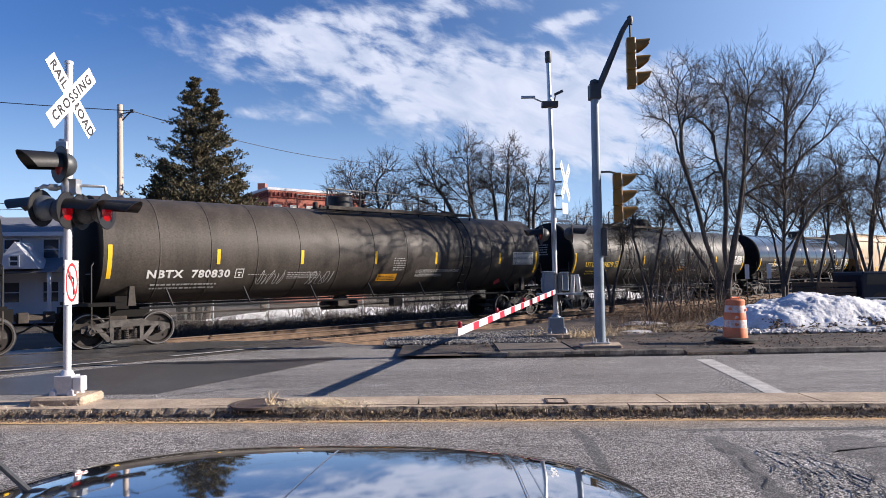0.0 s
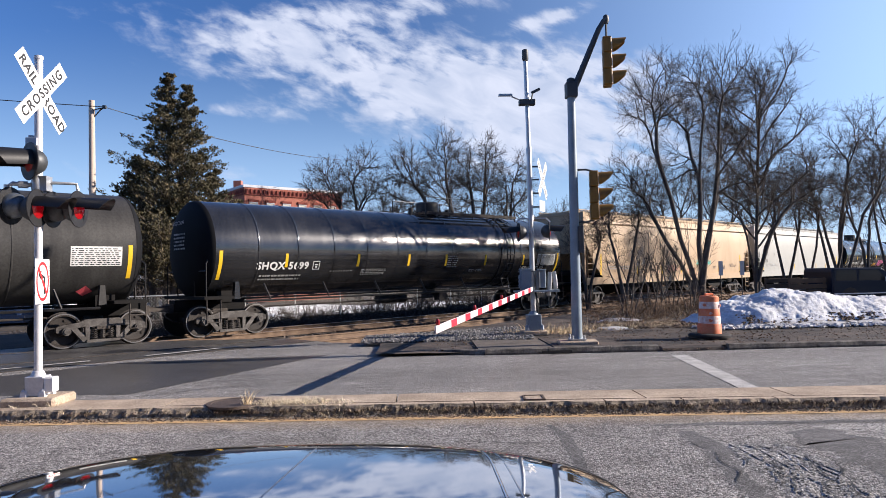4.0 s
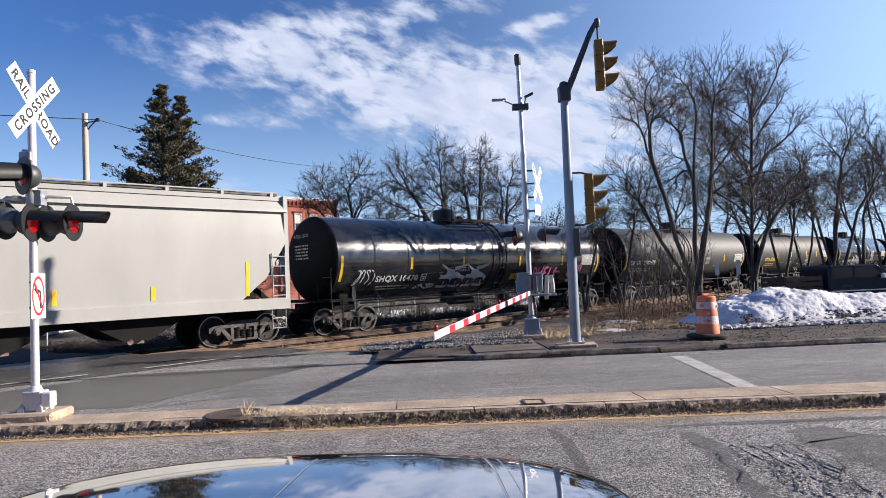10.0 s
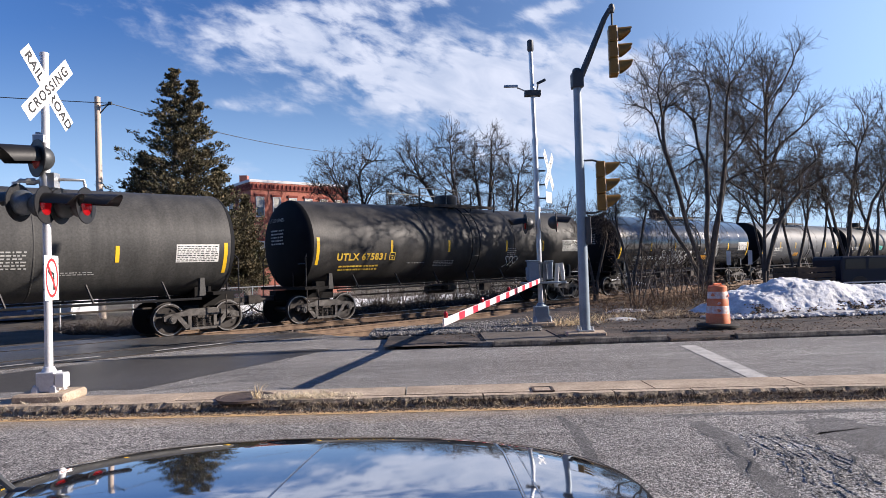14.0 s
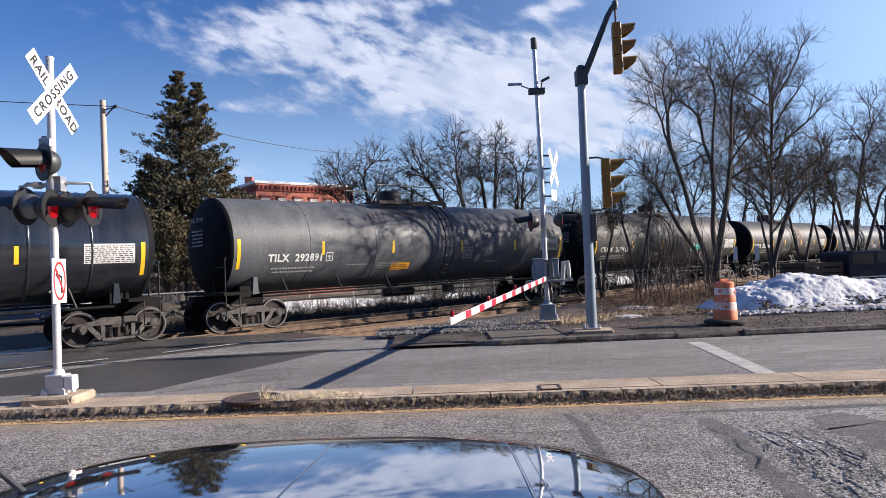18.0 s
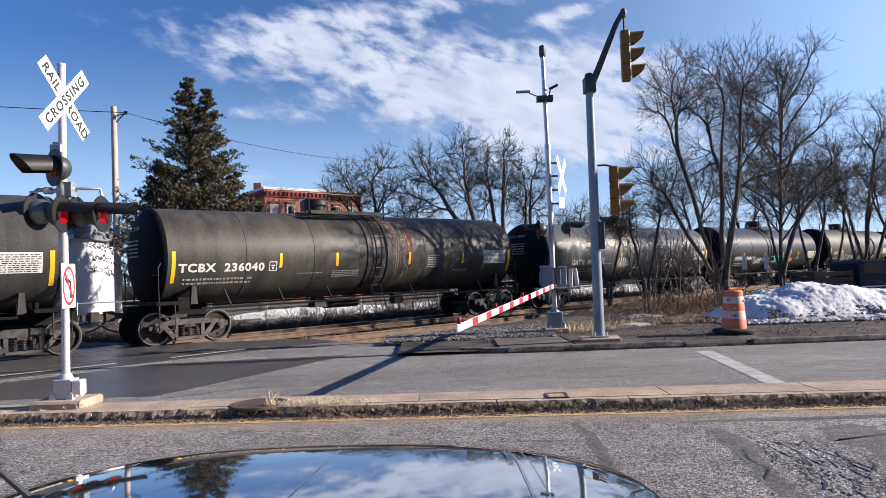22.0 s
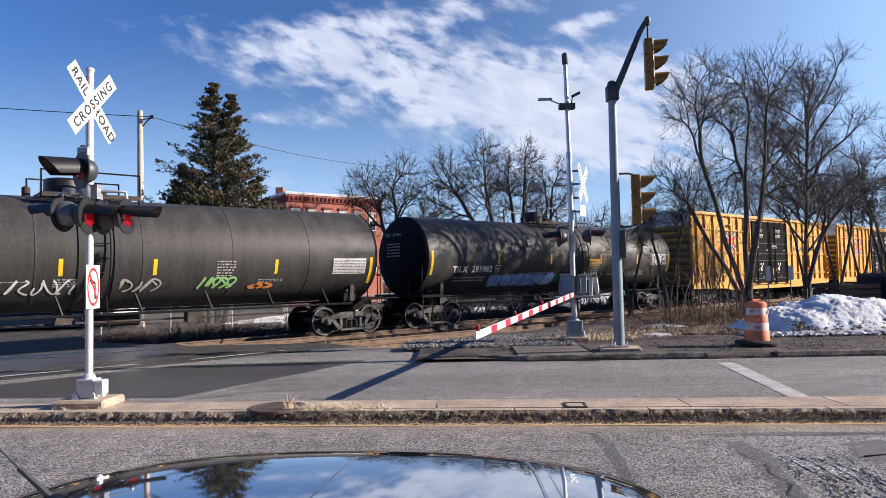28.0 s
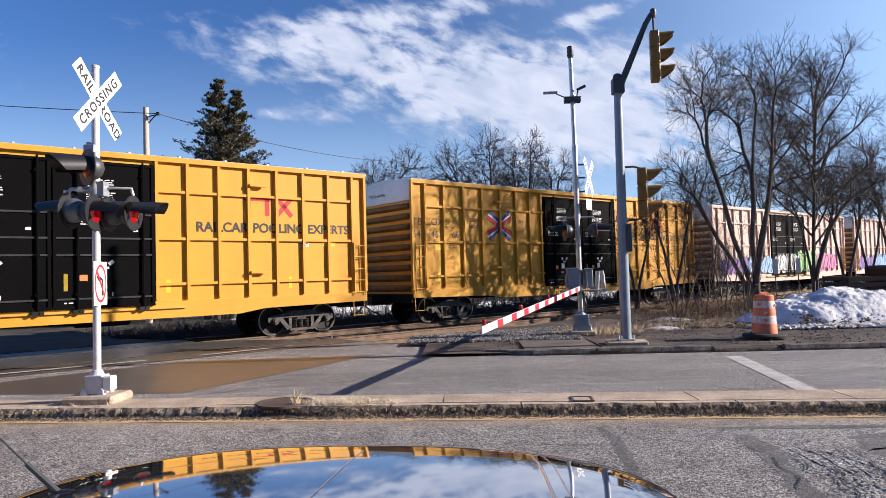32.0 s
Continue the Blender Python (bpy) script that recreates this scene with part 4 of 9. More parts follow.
    box(bm, (0.25, 0.05, 1.42), (0.16, 0.30, 0.46))
    box(bm, (0.25, 0.05, 1.66), (0.20, 0.33, 0.035))
    part("relay_case", bm, M["bluegrey"], t, bevel=0.015)
    bm = B()
    box(bm, (0.10, -0.11, 1.40), (0.07, 0.05, 0.50))
    box(bm, (0.10, -0.11, 1.62), (0.30, 0.04, 0.04))
    rod(bm, (0.155, -0.14, 1.20), (0.155, -0.14, 1.60), 0.018, seg=6)
    part("clamp_bar", bm, M["housing"], t)
    bm = B()
    box(bm, (0.0, -0.02, 1.11), (0.98, 0.36, 0.045))
    box(bm, (-0.30, -0.02, 1.06), (0.10, 0.30, 0.10))
    part("shelf_plate", bm, M["bluegrey"], t, bevel=0.008)
    bm = B()
    rod(bm, (-0.06, 0.10, 1.36), (0.18, 0.10, 1.36), 0.12, seg=14)
    part("drive_shaft", bm, M["darkgrey"], t, smooth=40)
    for x, y, z, w, h, tilt in ((0.45, 0.08, 1.29, 0.085, 0.62, 5), (0.64, 0.30, 1.38, 0.085, 0.46, -4)):
        bm = B()
        box(bm, (x, y, z), (w, 0.16, h), (0, tilt, 0))
        box(bm, (x + 0.05, y, z), (0.02, 0.10, h * 0.7), (0, tilt, 0))
        part("counterweight", bm, M["galv"], t, "pale counterweight plate", bevel=0.012)
    bm = B()
    box(bm, (0.50, 0.2, 1.10), (0.46, 0.06, 0.07))
    part("counterweight_arm", bm, M["bluegrey"], t, bevel=0.008)
    bm = B()
    pipe(bm, [(0.06, -0.06, 1.1), (0.12, -0.08, 0.8), (0.10, -0.06, 0.55)], 0.025)
    part("conduit", bm, M["black"], t)
    # arm
    a, b = Vector((-0.02, -0.10, 1.17)), Vector((0.19 - 2.88, 10.1 - 17.6, 0.88 - 0.1))
    ln = (b - a).length
    x = (b - a).normalized()
    y = Vector((0, 0, 1)).cross(x).normalized()
    z = x.cross(y)
    m = Matrix((x, y, z)).transposed().to_4x4()
    m.translation = a
    bm = B()
    box(bm, (ln / 2, 0, 0), (ln, 0.03, 0.115), taper=1.0)
    arm = part("arm", bm, M["armwhite"], t, "white gate arm with red stripes", at=m, bevel=0.006)
    n = 9
    for k in range(n):
        x0 = 0.35 + k * (ln - 0.6) / n
        for sy in (-1, 1):
            bm = B()
            hh = 0.0575
            quad(bm, (x0, sy * 0.0175, -hh), (x0 + 0.32, sy * 0.0175, -hh), (x0 + 0.32, sy * 0.0175, hh), (x0, sy * 0.0175, hh))
            part("stripe", bm, M["armred"], arm)
    for k in (0.45, 0.72, 0.985):
        bm = B()
        lathe(bm, [(0.058, 0.03), (0.12, 0.035), (0.15, 0.02)], seg=10, at=(ln * k, 0, 0))
        part("arm_lamp", bm, M["red_off"], arm, smooth=40)


gate()


def signal_head(parent, at, yaw, roll=0.0):
    m = pose(*at, 0, roll, yaw)
    body = B()
    for k in range(3):
        box(body, (0, 0, 0.36 - 0.36 * k), (0.34, 0.19, 0.345))
    h = part("signal_head", body, M["tlyellow"], parent, "yellow three-light signal head", at=m, bevel=0.018)
    for k in range(3):
        z = 0.36 - 0.36 * k
        bm = B()
        lathe(bm, [(-0.112, 0.145), (-0.12, 0.12), (-0.13, 0.05), (-0.132, 0.005)], axis="y", seg=18, at=(0, 0, z))
        part("lens", bm, M["lensdark"], h, smooth=60)
        bm = B()
        rows = []
        for i in range(15):
            a = radians(-40 + 260 * i / 14)
            reach = 0.13 + 0.27 * min(1.0, max(0.0, (math.sin(a) + 0.75) / 1.25)) ** 0.8
            rows.append([bm.verts.new((q * math.cos(a), -d, z + q * math.sin(a))) for q, d in ((0.158, 0.105), (0.158, reach), (0.15, reach), (0.15, 0.105))])
        for a, b in zip(rows[:-1], rows[1:]):
            for j in range(4):
                bm.faces.new((a[j], b[j], b[(j + 1) % 4], a[(j + 1) % 4]))
        bm.faces.new(rows[0])
        bm.faces.new(rows[-1][::-1])
        part("visor", bm, M["tlyellow"], h, smooth=40)
    return h


def traffic_light():
    t = thing("traffic_light", "grey steel traffic light pole with two yellow signal heads", "traffic light", at=pose(3.38, 14.85, 0.16))
    bm = B()
    prism(bm, [(-0.45, -0.28), (0.40, -0.30), (0.48, 0.25), (-0.40, 0.3)], -0.1, 0.03)
    part("concrete_foot", bm, M["concrete"], t, bevel=0.02)
    bm = B()
    box(bm, (0, 0, 0.055), (0.34, 0.34, 0.04))
    for sx in (-1, 1):
        for sy in (-1, 1):
            rod(bm, (sx * 0.13, sy * 0.13, 0.06), (sx * 0.13, sy * 0.13, 0.15), 0.025, seg=6)
    part("base_plate", bm, M["galv"], t, bevel=0.008)
    bm = B()
    rod(bm, (0, 0, 0.07), (0.03, 0, 5.62), 0.115, 0.088, seg=18)
    part("pole", bm, M["bluegrey"], t, smooth=40)
    bm = B()
    box(bm, (0.03, 0, 5.56), (0.25, 0.25, 0.34))
    lathe(bm, [(5.73, 0.10), (5.80, 0.10), (5.84, 0.05)], seg=12, at=(0.03, 0, 0))
    part("arm_collar", bm, M["darkgrey"], t, bevel=0.02)
    bm = B()
    pts = [(0.05, -0.02, 5.50), (0.24, -0.06, 5.93), (0.44, -0.12, 6.40), (0.64, -0.17, 6.86), (0.76, -0.2, 7.06)]
    rs = [0.075, 0.072, 0.066, 0.06, 0.055]
    for (a, b, r0, r1) in zip(pts[:-1], pts[1:], rs[:-1], rs[1:]):
        rod(bm, a, b, r0, r1, seg=12)
    part("arm", bm, M["darkgrey"], t, smooth=60)
    bm = B()
    lathe(bm, [(6.98, 0.05), (7.06, 0.075), (7.15, 0.06), (7.18, 0.02)], seg=12, at=(0.80, -0.2, 0))
    rod(bm, (0.80, -0.2, 6.66), (0.80, -0.2, 7.0), 0.025)
    part("hanger", bm, M["darkgrey"], t, smooth=40)
    signal_head(t, (0.80, -0.20, 6.12), 79, 0)
    signal_head(t, (0.46, -0.05, 3.20), 79, 0)
    for z in (3.78, 2.62):
        bm = B()
        pipe(bm, [(0.02, 0, z), (0.30, -0.03, z), (0.46, -0.05, z - (0.05 if z > 3 else -0.05))], 0.022)
        part("head_bracket", bm, M["darkgrey"], t)
    bm = B()
    box(bm, (0.13, -0.02, 2.24), (0.12, 0.22, 0.60))
    part("control_box", bm, M["darkgrey"], t, "narrow dark control box on the pole", bevel=0.01)


traffic_light()


def barrel():
    t = thing("traffic_barrel", "battered orange and white traffic barrel on a rubber ring", "traffic barrel", at=pose(6.69, 15.72, 0.10, 0, 1.5, 20))
    bm = B()
    lathe(bm, [(0.0, 0.47), (0.05, 0.48), (0.08, 0.44), (0.09, 0.30)], seg=28)
    part("rubber_base", bm, M["rubber"], t, smooth=30)
    prof = [(h, q * 0.93) for h, q in [(0.06, 0.292), (0.30, 0.283), (0.32, 0.272), (0.47, 0.268), (0.49, 0.258), (0.64, 0.254), (0.66, 0.245), (0.80, 0.242), (0.82, 0.232), (0.93, 0.228), (0.96, 0.20)]]
    bands = [(0, 2, "orange"), (2, 4, "barrelwhite"), (4, 6, "orange"), (6, 8, "barrelwhite"), (8, 11, "orange")]
    for a, b, mt_ in bands:
        bm = B()
        lathe(bm, [(h, r * random.uniform(0.985, 1.01)) for h, r in prof[a:b]] + ([(prof[b][0], prof[b][1])] if b < len(prof) else []), seg=28)
        part("band", bm, M[mt_], t, "orange band" if mt_ == "orange" else "scuffed white band", smooth=40)
    bm = B()
    pipe(bm, [(-0.12, 0, 0.95), (-0.10, 0, 1.0), (0.10, 0, 1.0), (0.12, 0, 0.95)], 0.025)
    part("handle", bm, M["orange"], t)
    # scuffs of peeled sheeting
    rng = random.Random(4)
    for k in range(9):
        a, z = rng.uniform(-2.8, -0.3), rng.choice((0.40, 0.56, 0.74, 0.42))
        vs = []
        for i in range(7):
            q = 2 * math.pi * i / 7
            aa, zz = a + 0.22 * rng.uniform(0.4, 1) * math.cos(q), z + 0.055 * rng.uniform(0.4, 1) * math.sin(q)
            vs.append((aa, zz))
        sheet("scuff", vs, [tuple(range(7))], M["orange" if z < 0.5 or z > 0.7 else "barrelwhite"], t, "", lambda x, z_: (0.270 * math.cos(x) * (1.0 - 0.09 * z_), 0.270 * math.sin(x) * (1.0 - 0.09 * z_), z_))


barrel()

# ---------------------------------------------------------------- trees
def grow(rng, base, direction, length, radius, level, out, plan, stem=0, crown=(9, 9, 0)):
    """Adds a limb and its laterals as segments (start, end, r0, r1, level, stem).
    plan: for each level (laterals, angle, relative length, lift, wobble, first fork)."""
    kids, angle, ratio, lift, wobble, low = plan[level]
    p, d = Vector(base), Vector(direction).normalized()
    segs = (11, 8, 5, 3, 2)[level]
    step = length / segs
    minr = plan[-1]
    spots = []
    for i in range(segs):
        f = i / segs
        d = (d + Vector((rng.gauss(0, wobble), rng.gauss(0, wobble), rng.gauss(0, wobble * 0.5) + lift))).normalized()
        q = p + d * step
        # twigs end at the rounded outline of the crown
        over = ((q.x - crown[2] * q.z / crown[1]) ** 2 + q.y ** 2) / crown[0] ** 2 + ((q.z - 0.56 * crown[1]) / (0.45 * crown[1])) ** 2
        if q.z > 0.5 * crown[1] and over > rng.uniform(0.9, 1.15) and i > 0:
            break
        r0, r1 = max(minr, radius * (1 - 0.88 * f)), max(minr, radius * (1 - 0.88 * (f + 1 / segs)))
        out.append((p.copy(), q.copy(), r0, r1, level, stem))
        spots.append((p.copy(), q.copy(), d.copy(), r0))
        p = q
    if level + 2 >= len(plan) or not spots:
        return
    segs = len(spots)
    roll = rng.uniform(0, 6.283)
    for k in range(kids):
        f = low + (0.97 - low) * (k + rng.random()) / kids
        a, b, fd, fr = spots[min(segs - 1, int(f * segs))]
        c = a.lerp(b, f * segs - int(f * segs))
        side = fd.orthogonal().normalized()
        roll += 2.4 + rng.uniform(-0.5, 0.5)
        side.rotate(Matrix.Rotation(roll, 3, fd))
        t = math.radians(angle * rng.uniform(0.65, 1.3))
        nd = fd * math.cos(t) + side * math.sin(t)
        if nd.z < -0.15:
            nd.z *= 0.3
        ln = length * ratio * (1.0 - 0.45 * f) * rng.uniform(0.65, 1.2)
        grow(rng, c, nd, ln, max(minr, fr * rng.uniform(0.42, 0.62)), level + 1, out, plan, stem, crown)


def limbs_mesh(name, segs, material, sides):
    vs, fs = [], []
    for a, b, r0, r1, *lv in segs:
        n = sides
        ax = (b - a)
        if ax.length < 1e-6:
            continue
        ax.normalize()
        u = ax.orthogonal().normalized()
        w = ax.cross(u)
        k = len(vs)
        for c, r in ((a, r0), (b + ax * r1 * 0.3, r1)):
            for i in range(n):
                t = 2 * math.pi * i / n
                vs.append(c + (u * math.cos(t) + w * math.sin(t)) * r)
        fs += [(k + i, k + (i + 1) % n, k + n + (i + 1) % n, k + n + i) for i in range(n)]
    me = bpy.data.meshes.new(name)
    me.from_pydata(vs, [], fs)
    me.materials.append(material)
    me.shade_smooth()
    return me


SHRUB = ((7, 36, 0.55, 0.02, 0.05, 0.14), (5, 38, 0.6, 0.04, 0.07, 0.15), (0, 38, 0.5, 0.05, 0.09, 0), 0.004)


def trunk_mesh(segs, sides=9, name="trunk"):
    """One continuous tapered tube along a stem."""
    vs, fs = [], []
    pts = [segs[0][0]] + [q[1] for q in segs]
    rs = [segs[0][2] * 1.15] + [q[3] for q in segs]
    u = None
    for k, (p, r) in enumerate(zip(pts, rs)):
        ax = (pts[min(k + 1, len(pts) - 1)] - pts[max(0, k - 1)]).normalized()
        u = (ax.orthogonal() if u is None else u - ax * u.dot(ax)).normalized()
        w = ax.cross(u)
        vs += [p + (u * math.cos(2 * math.pi * i / sides) + w * math.sin(2 * math.pi * i / sides)) * r for i in range(sides)]
    for k in range(len(pts) - 1):
        fs += [(k * sides + i, k * sides + (i + 1) % sides, (k + 1) * sides + (i + 1) % sides, (k + 1) * sides + i) for i in range(sides)]
    me = bpy.data.meshes.new(name)
    me.from_pydata(vs, [], fs)
    me.materials.append(M["bark"])
    me.shade_smooth()
    return me


def bare_tree(name, at, height, seed, stems, label, plan, r=0.16, splay=0.30, wide=0.36, group="bare trees beside the line"):
    rng = random.Random(seed)
    t = thing(name, label, "tree", at=pose(*at), group=group)
    segs = []
    for s in range(stems):
        a = 2 * math.pi * (s + rng.uniform(-0.3, 0.3)) / max(1, stems) + seed
        g = splay * rng.uniform(0.6, 1.25)
        o = r * 0.9
        grow(rng, (math.cos(a) * o, math.sin(a) * o, -0.25), Vector((math.cos(a) * g, math.sin(a) * g, 1)), height * rng.uniform(0.88, 1.05), r * rng.uniform(0.65, 1.0), 0, segs, plan, s, (height * wide, height, 0))
    for s in range(stems):
        part("trunk", trunk_mesh([q for q in segs if q[5] == s and q[4] == 0]), None, t)
    tagged(part("branchwork", limbs_mesh("branchwork", [s for s in segs if s[4] == 1], M["bark"], 6), None, t), kind="stuff")
    tagged(part("crown", limbs_mesh("crown", [s for s in segs if s[4] > 1], M["twig"], 3), None, t), kind="stuff")
    return t


def twig_ends(rng, n, centre, radii, hollow=0.45, seed=0, open_=0.12):
    """Places of n twig ends in an egg-shaped crown, thinned in patches."""
    out = []
    while len(out) < n:
        d = Vector((rng.gauss(0, 1), rng.gauss(0, 1), rng.gauss(0, 1))).normalized()
        f = hollow + (1.03 - hollow) * rng.random() ** 0.55
        p = Vector((d.x * radii[0], d.y * radii[1], d.z * radii[2])) * f
        if noise.noise((p.x * 0.9 + seed, p.y * 0.9, p.z * 0.9)) < -open_ and rng.random() < 0.75:
            continue
        if d.z < -0.2 and rng.random() < 0.5:
            continue
        out.append(Vector(centre) + p)
    return out


def ramify(rng, lines, line, d, tips, fine, taper, bend):
    """Carries a limb on towards its twig ends, forking as it goes.
    lines: open list of [points, radii, twig ends]; the stronger fork continues the line."""
    todo = [(line, d, tips)]
    while todo:
        line, d, tips = todo.pop()
        p = line[0][-1]
        n = len(tips)
        mid = sum(tips, Vector()) / n
        way = mid - p
        far_ = way.length
        if n == 1:
            q = p.lerp(mid, 0.5) + Vector((rng.gauss(0, 0.06), rng.gauss(0, 0.06), -0.05)) * far_
            line[0] += [q, mid]
            line[1] += [fine * 0.9, fine * 0.6]
            continue
        # runs on until its ends lie about it, then forks
        spread = math.sqrt(sum((k - mid).length_squared for k in tips) / n)
        step = max(far_ - 1.15 * spread, 0.22 * far_, 0.05) * rng.uniform(0.8, 1.15)
        d = (d * bend + way.normalized() * (1 - bend) + Vector((rng.gauss(0, 0.07), rng.gauss(0, 0.07), rng.gauss(0, 0.05)))).normalized()
        r = fine * n ** taper
        h = p + d * step * 0.5 + Vector((rng.gauss(0, 0.03), rng.gauss(0, 0.03), rng.gauss(0, 0.02))) * step
        q = p + d * step
        line[0] += [h, q]
        line[1] += [r, r * 0.96]
        # part the ends across their widest spread
        ax = Vector((rng.gauss(0, 1), rng.gauss(0, 1), rng.gauss(0, 1)))
        for _ in range(2 if n > 6 else 3):
            nx = Vector()
            for k in tips:
                e = k - mid
                nx += e * e.dot(ax)
            if nx.length < 1e-9:
                break
            ax = nx.normalized()
        # but rather aside than ahead
        ax = (ax - d * ax.dot(d) * 0.6).normalized()
        order = sorted(range(n), key=lambda k: tips[k].dot(ax))
        cut = max(1, min(n - 1, int(n * rng.choice((0.3, 0.38, 0.5, 0.62, 0.7)))))
        one, two = [tips[k] for k in order[:cut]], [tips[k] for k in order[cut:]]
        if len(one) > len(two):
            one, two = two, one
        side = [[q.copy()], [min(r, fine * len(one) ** taper * 1.1)], len(one)]
        lines.append(side)
        # forks open outwards and bend back up towards their ends
        push = ax * (-1 if (sum(one, Vector()) / len(one) - sum(two, Vector()) / len(two)).dot(ax) < 0 else 1)
        todo.append((side, (d + push * rng.uniform(0.3, 0.6)).normalized(), one))
        todo.append((line, (d - push * rng.uniform(0.05, 0.25)).normalized(), two))


def crown_tree(name, at, seed, stems, label, fine=0.006, taper=0.43, bend=0.5, bits=3, bitlen=0.45, group="bare trees beside the line", distant=False, hollow=0.3, dense=1.0):
    """stems: (points of the bare stem from the foot up, lobes of twig ends (how many, centre, radii))."""
    rng = random.Random(seed)
    t = thing(name, label, "tree", at=pose(*at), group=group)
    lines, trunks = [], []
    for pts, lobes in stems:
        tips = []
        for k, (n, centre, radii) in enumerate(lobes):
            tips += twig_ends(rng, int(n * dense), centre, radii, hollow, seed + k)
        pts = [Vector(p) for p in pts]
        r = fine * len(tips) ** taper
        line = [pts, [r * (1.25 - 0.2 * k / max(1, len(pts) - 1)) for k in range(len(pts))], len(tips)]
        trunks.append(line)
        lines.append(line)
        ramify(rng, lines, line, (pts[-1] - pts[-2]).normalized(), tips, fine, taper, bend)
    work, crown = [], []
    sides = 5 if distant else 8
    for line in lines:
        pts, rs, n = line
        segs = [(a, b, ra, rb, 0) for a, b, ra, rb in zip(pts[:-1], pts[1:], rs[:-1], rs[1:])]
        if line in trunks:
            part("trunk", trunk_mesh(segs, sides + 1), None, t)
        elif n >= 90:
            part("limb", trunk_mesh(segs, sides, "limb"), None, t)
        elif n >= 9:
            work += segs
        else:
            crown += segs
        # short side twigs on the thin ends
        if n < 60:
            for a, b, ra, rb, _ in segs:
                if ra > fine * 4:
                    continue
                ax = (b - a)
                if ax.length < 0.02:
                    continue
                for _k in range(bits):
                    if rng.random() < 0.35:
                        continue
                    c = a.lerp(b, rng.random())
                    o = ax.orthogonal().normalized()
                    o.rotate(Matrix.Rotation(rng.uniform(0, 6.283), 3, ax))
                    g = (ax.normalized() * 0.85 + o * rng.uniform(0.4, 0.8) + Vector((0, 0, 0.08))).normalized()
                    ln = bitlen * rng.uniform(0.35, 1.0)
                    m = c + g * ln * 0.5
                    e = m + (g + Vector((rng.gauss(0, 0.15), rng.gauss(0, 0.15), 0.15))).normalized() * ln * 0.5
                    crown += [(c, m, fine * 0.75, fine * 0.65, 0), (m, e, fine * 0.65, fine * 0.45, 0)]
    tagged(part("branchwork", limbs_mesh("branchwork", work, M["twigfar"] if distant else M["bark"], 4 if distant else 5), None, t), kind="stuff")
    tagged(part("crown", limbs_mesh("crown", crown, M["twigfar"] if distant else M["twig"], 3), None, t), kind="stuff")
    return t


# the broad maple: a short foot, parting into rising stems
crown_tree("maple_tree", (10.9, 26.2, 0.05), 11, (
    (((0.05, 0, -0.25), (0.07, 0, 1.0), (0.16, 0, 2.0), (0.34, 0.05, 2.8)), ((300, (1.6, 1.3, 7.2), (1.9, 2.5, 2.8)), (150, (2.3, -0.4, 5.0), (1.8, 1.7, 1.5)))),
    (((0.0, 0.05, -0.25), (0.02, 0.05, 1.0), (0.02, 0.0, 1.8), (-0.06, -0.05, 2.6)), ((300, (0.10, 0.9, 8.1), (1.9, 2.1, 2.5)), (130, (0.1, 1.8, 5.2), (1.6, 1.7, 1.5)))),
    (((0.02, -0.05, -0.25), (0.03, -0.08, 1.0), (0.10, -0.25, 1.9), (0.16, -0.6, 2.9)), ((200, (0.45, -2.1, 7.7), (1.9, 2.1, 2.4)), (60, (0.1, -2.3, 5.2), (1.7, 1.5, 1.3)))),
    (((-0.10, 0.0, -0.25), (-0.16, 0, 0.9), (-0.50, -0.05, 2.0), (-0.80, -0.10, 2.8)), ((330, (-1.7, -0.6, 8.0), (1.7, 2.4, 2.1)),)),
    (((-0.12, 0.1, -0.2), (-0.30, 0.12, 0.9), (-0.72, 0.2, 1.9)), ((280, (-2.2, 0.4, 5.0), (1.7, 2.2, 1.8)),)),
), "broad leafless tree whose stems part low above the verge", fine=0.0049, taper=0.455, bend=0.40, bits=2, bitlen=0.55, hollow=0.0, dense=1.38)
# the straight tree: one upright trunk with rising side limbs
rng = random.Random(23)
side_limbs = []
for k in range(24):
    z = 2.4 + 5.7 * (k / 24) ** 0.9
    a = 2.4 * k + rng.uniform(-0.4, 0.4)
    reach = (2.6 - 0.13 * max(0.0, z - 4)) * rng.uniform(0.8, 1.15)
    dx, dy = math.cos(a), math.sin(a)
    rise = reach * rng.uniform(0.75, 1.15)
    bx = 0.05 * z
    side_limbs.append((((bx, 0, z), (bx + dx * 0.22, dy * 0.22, z + 0.18)), ((40 if k < 16 else 26, (bx + dx * reach * 0.72, dy * reach * 0.72, z + rise * 0.85), (1.05, 1.05, 1.0)),)))
crown_tree("maple_tree", (14.05, 28.2, 0.1), 23, (
    (((0, 0, -0.3), (0.02, 0, 0.8), (0.10, 0.02, 2.5), (0.20, 0, 4.2), (0.30, 0.02, 6.0), (0.38, 0, 7.2), (0.43, 0, 8.1)), ((90, (0.60, 0, 9.5), (1.1, 1.1, 1.0)),)),
    (((0.10, 0, 1.0), (0.33, 0, 1.8), (0.75, 0.1, 2.9), (1.1, 0.2, 3.4)), ((120, (2.9, 0.3, 5.0), (1.6, 1.4, 1.5)), (16, (3.2, 0.2, 3.5), (1.2, 0.6, 0.3)))),
    *side_limbs,
), "tall leafless tree with a dark straight trunk", fine=0.0050, taper=0.49, bits=2, bitlen=0.55, hollow=0.0, dense=1.65)
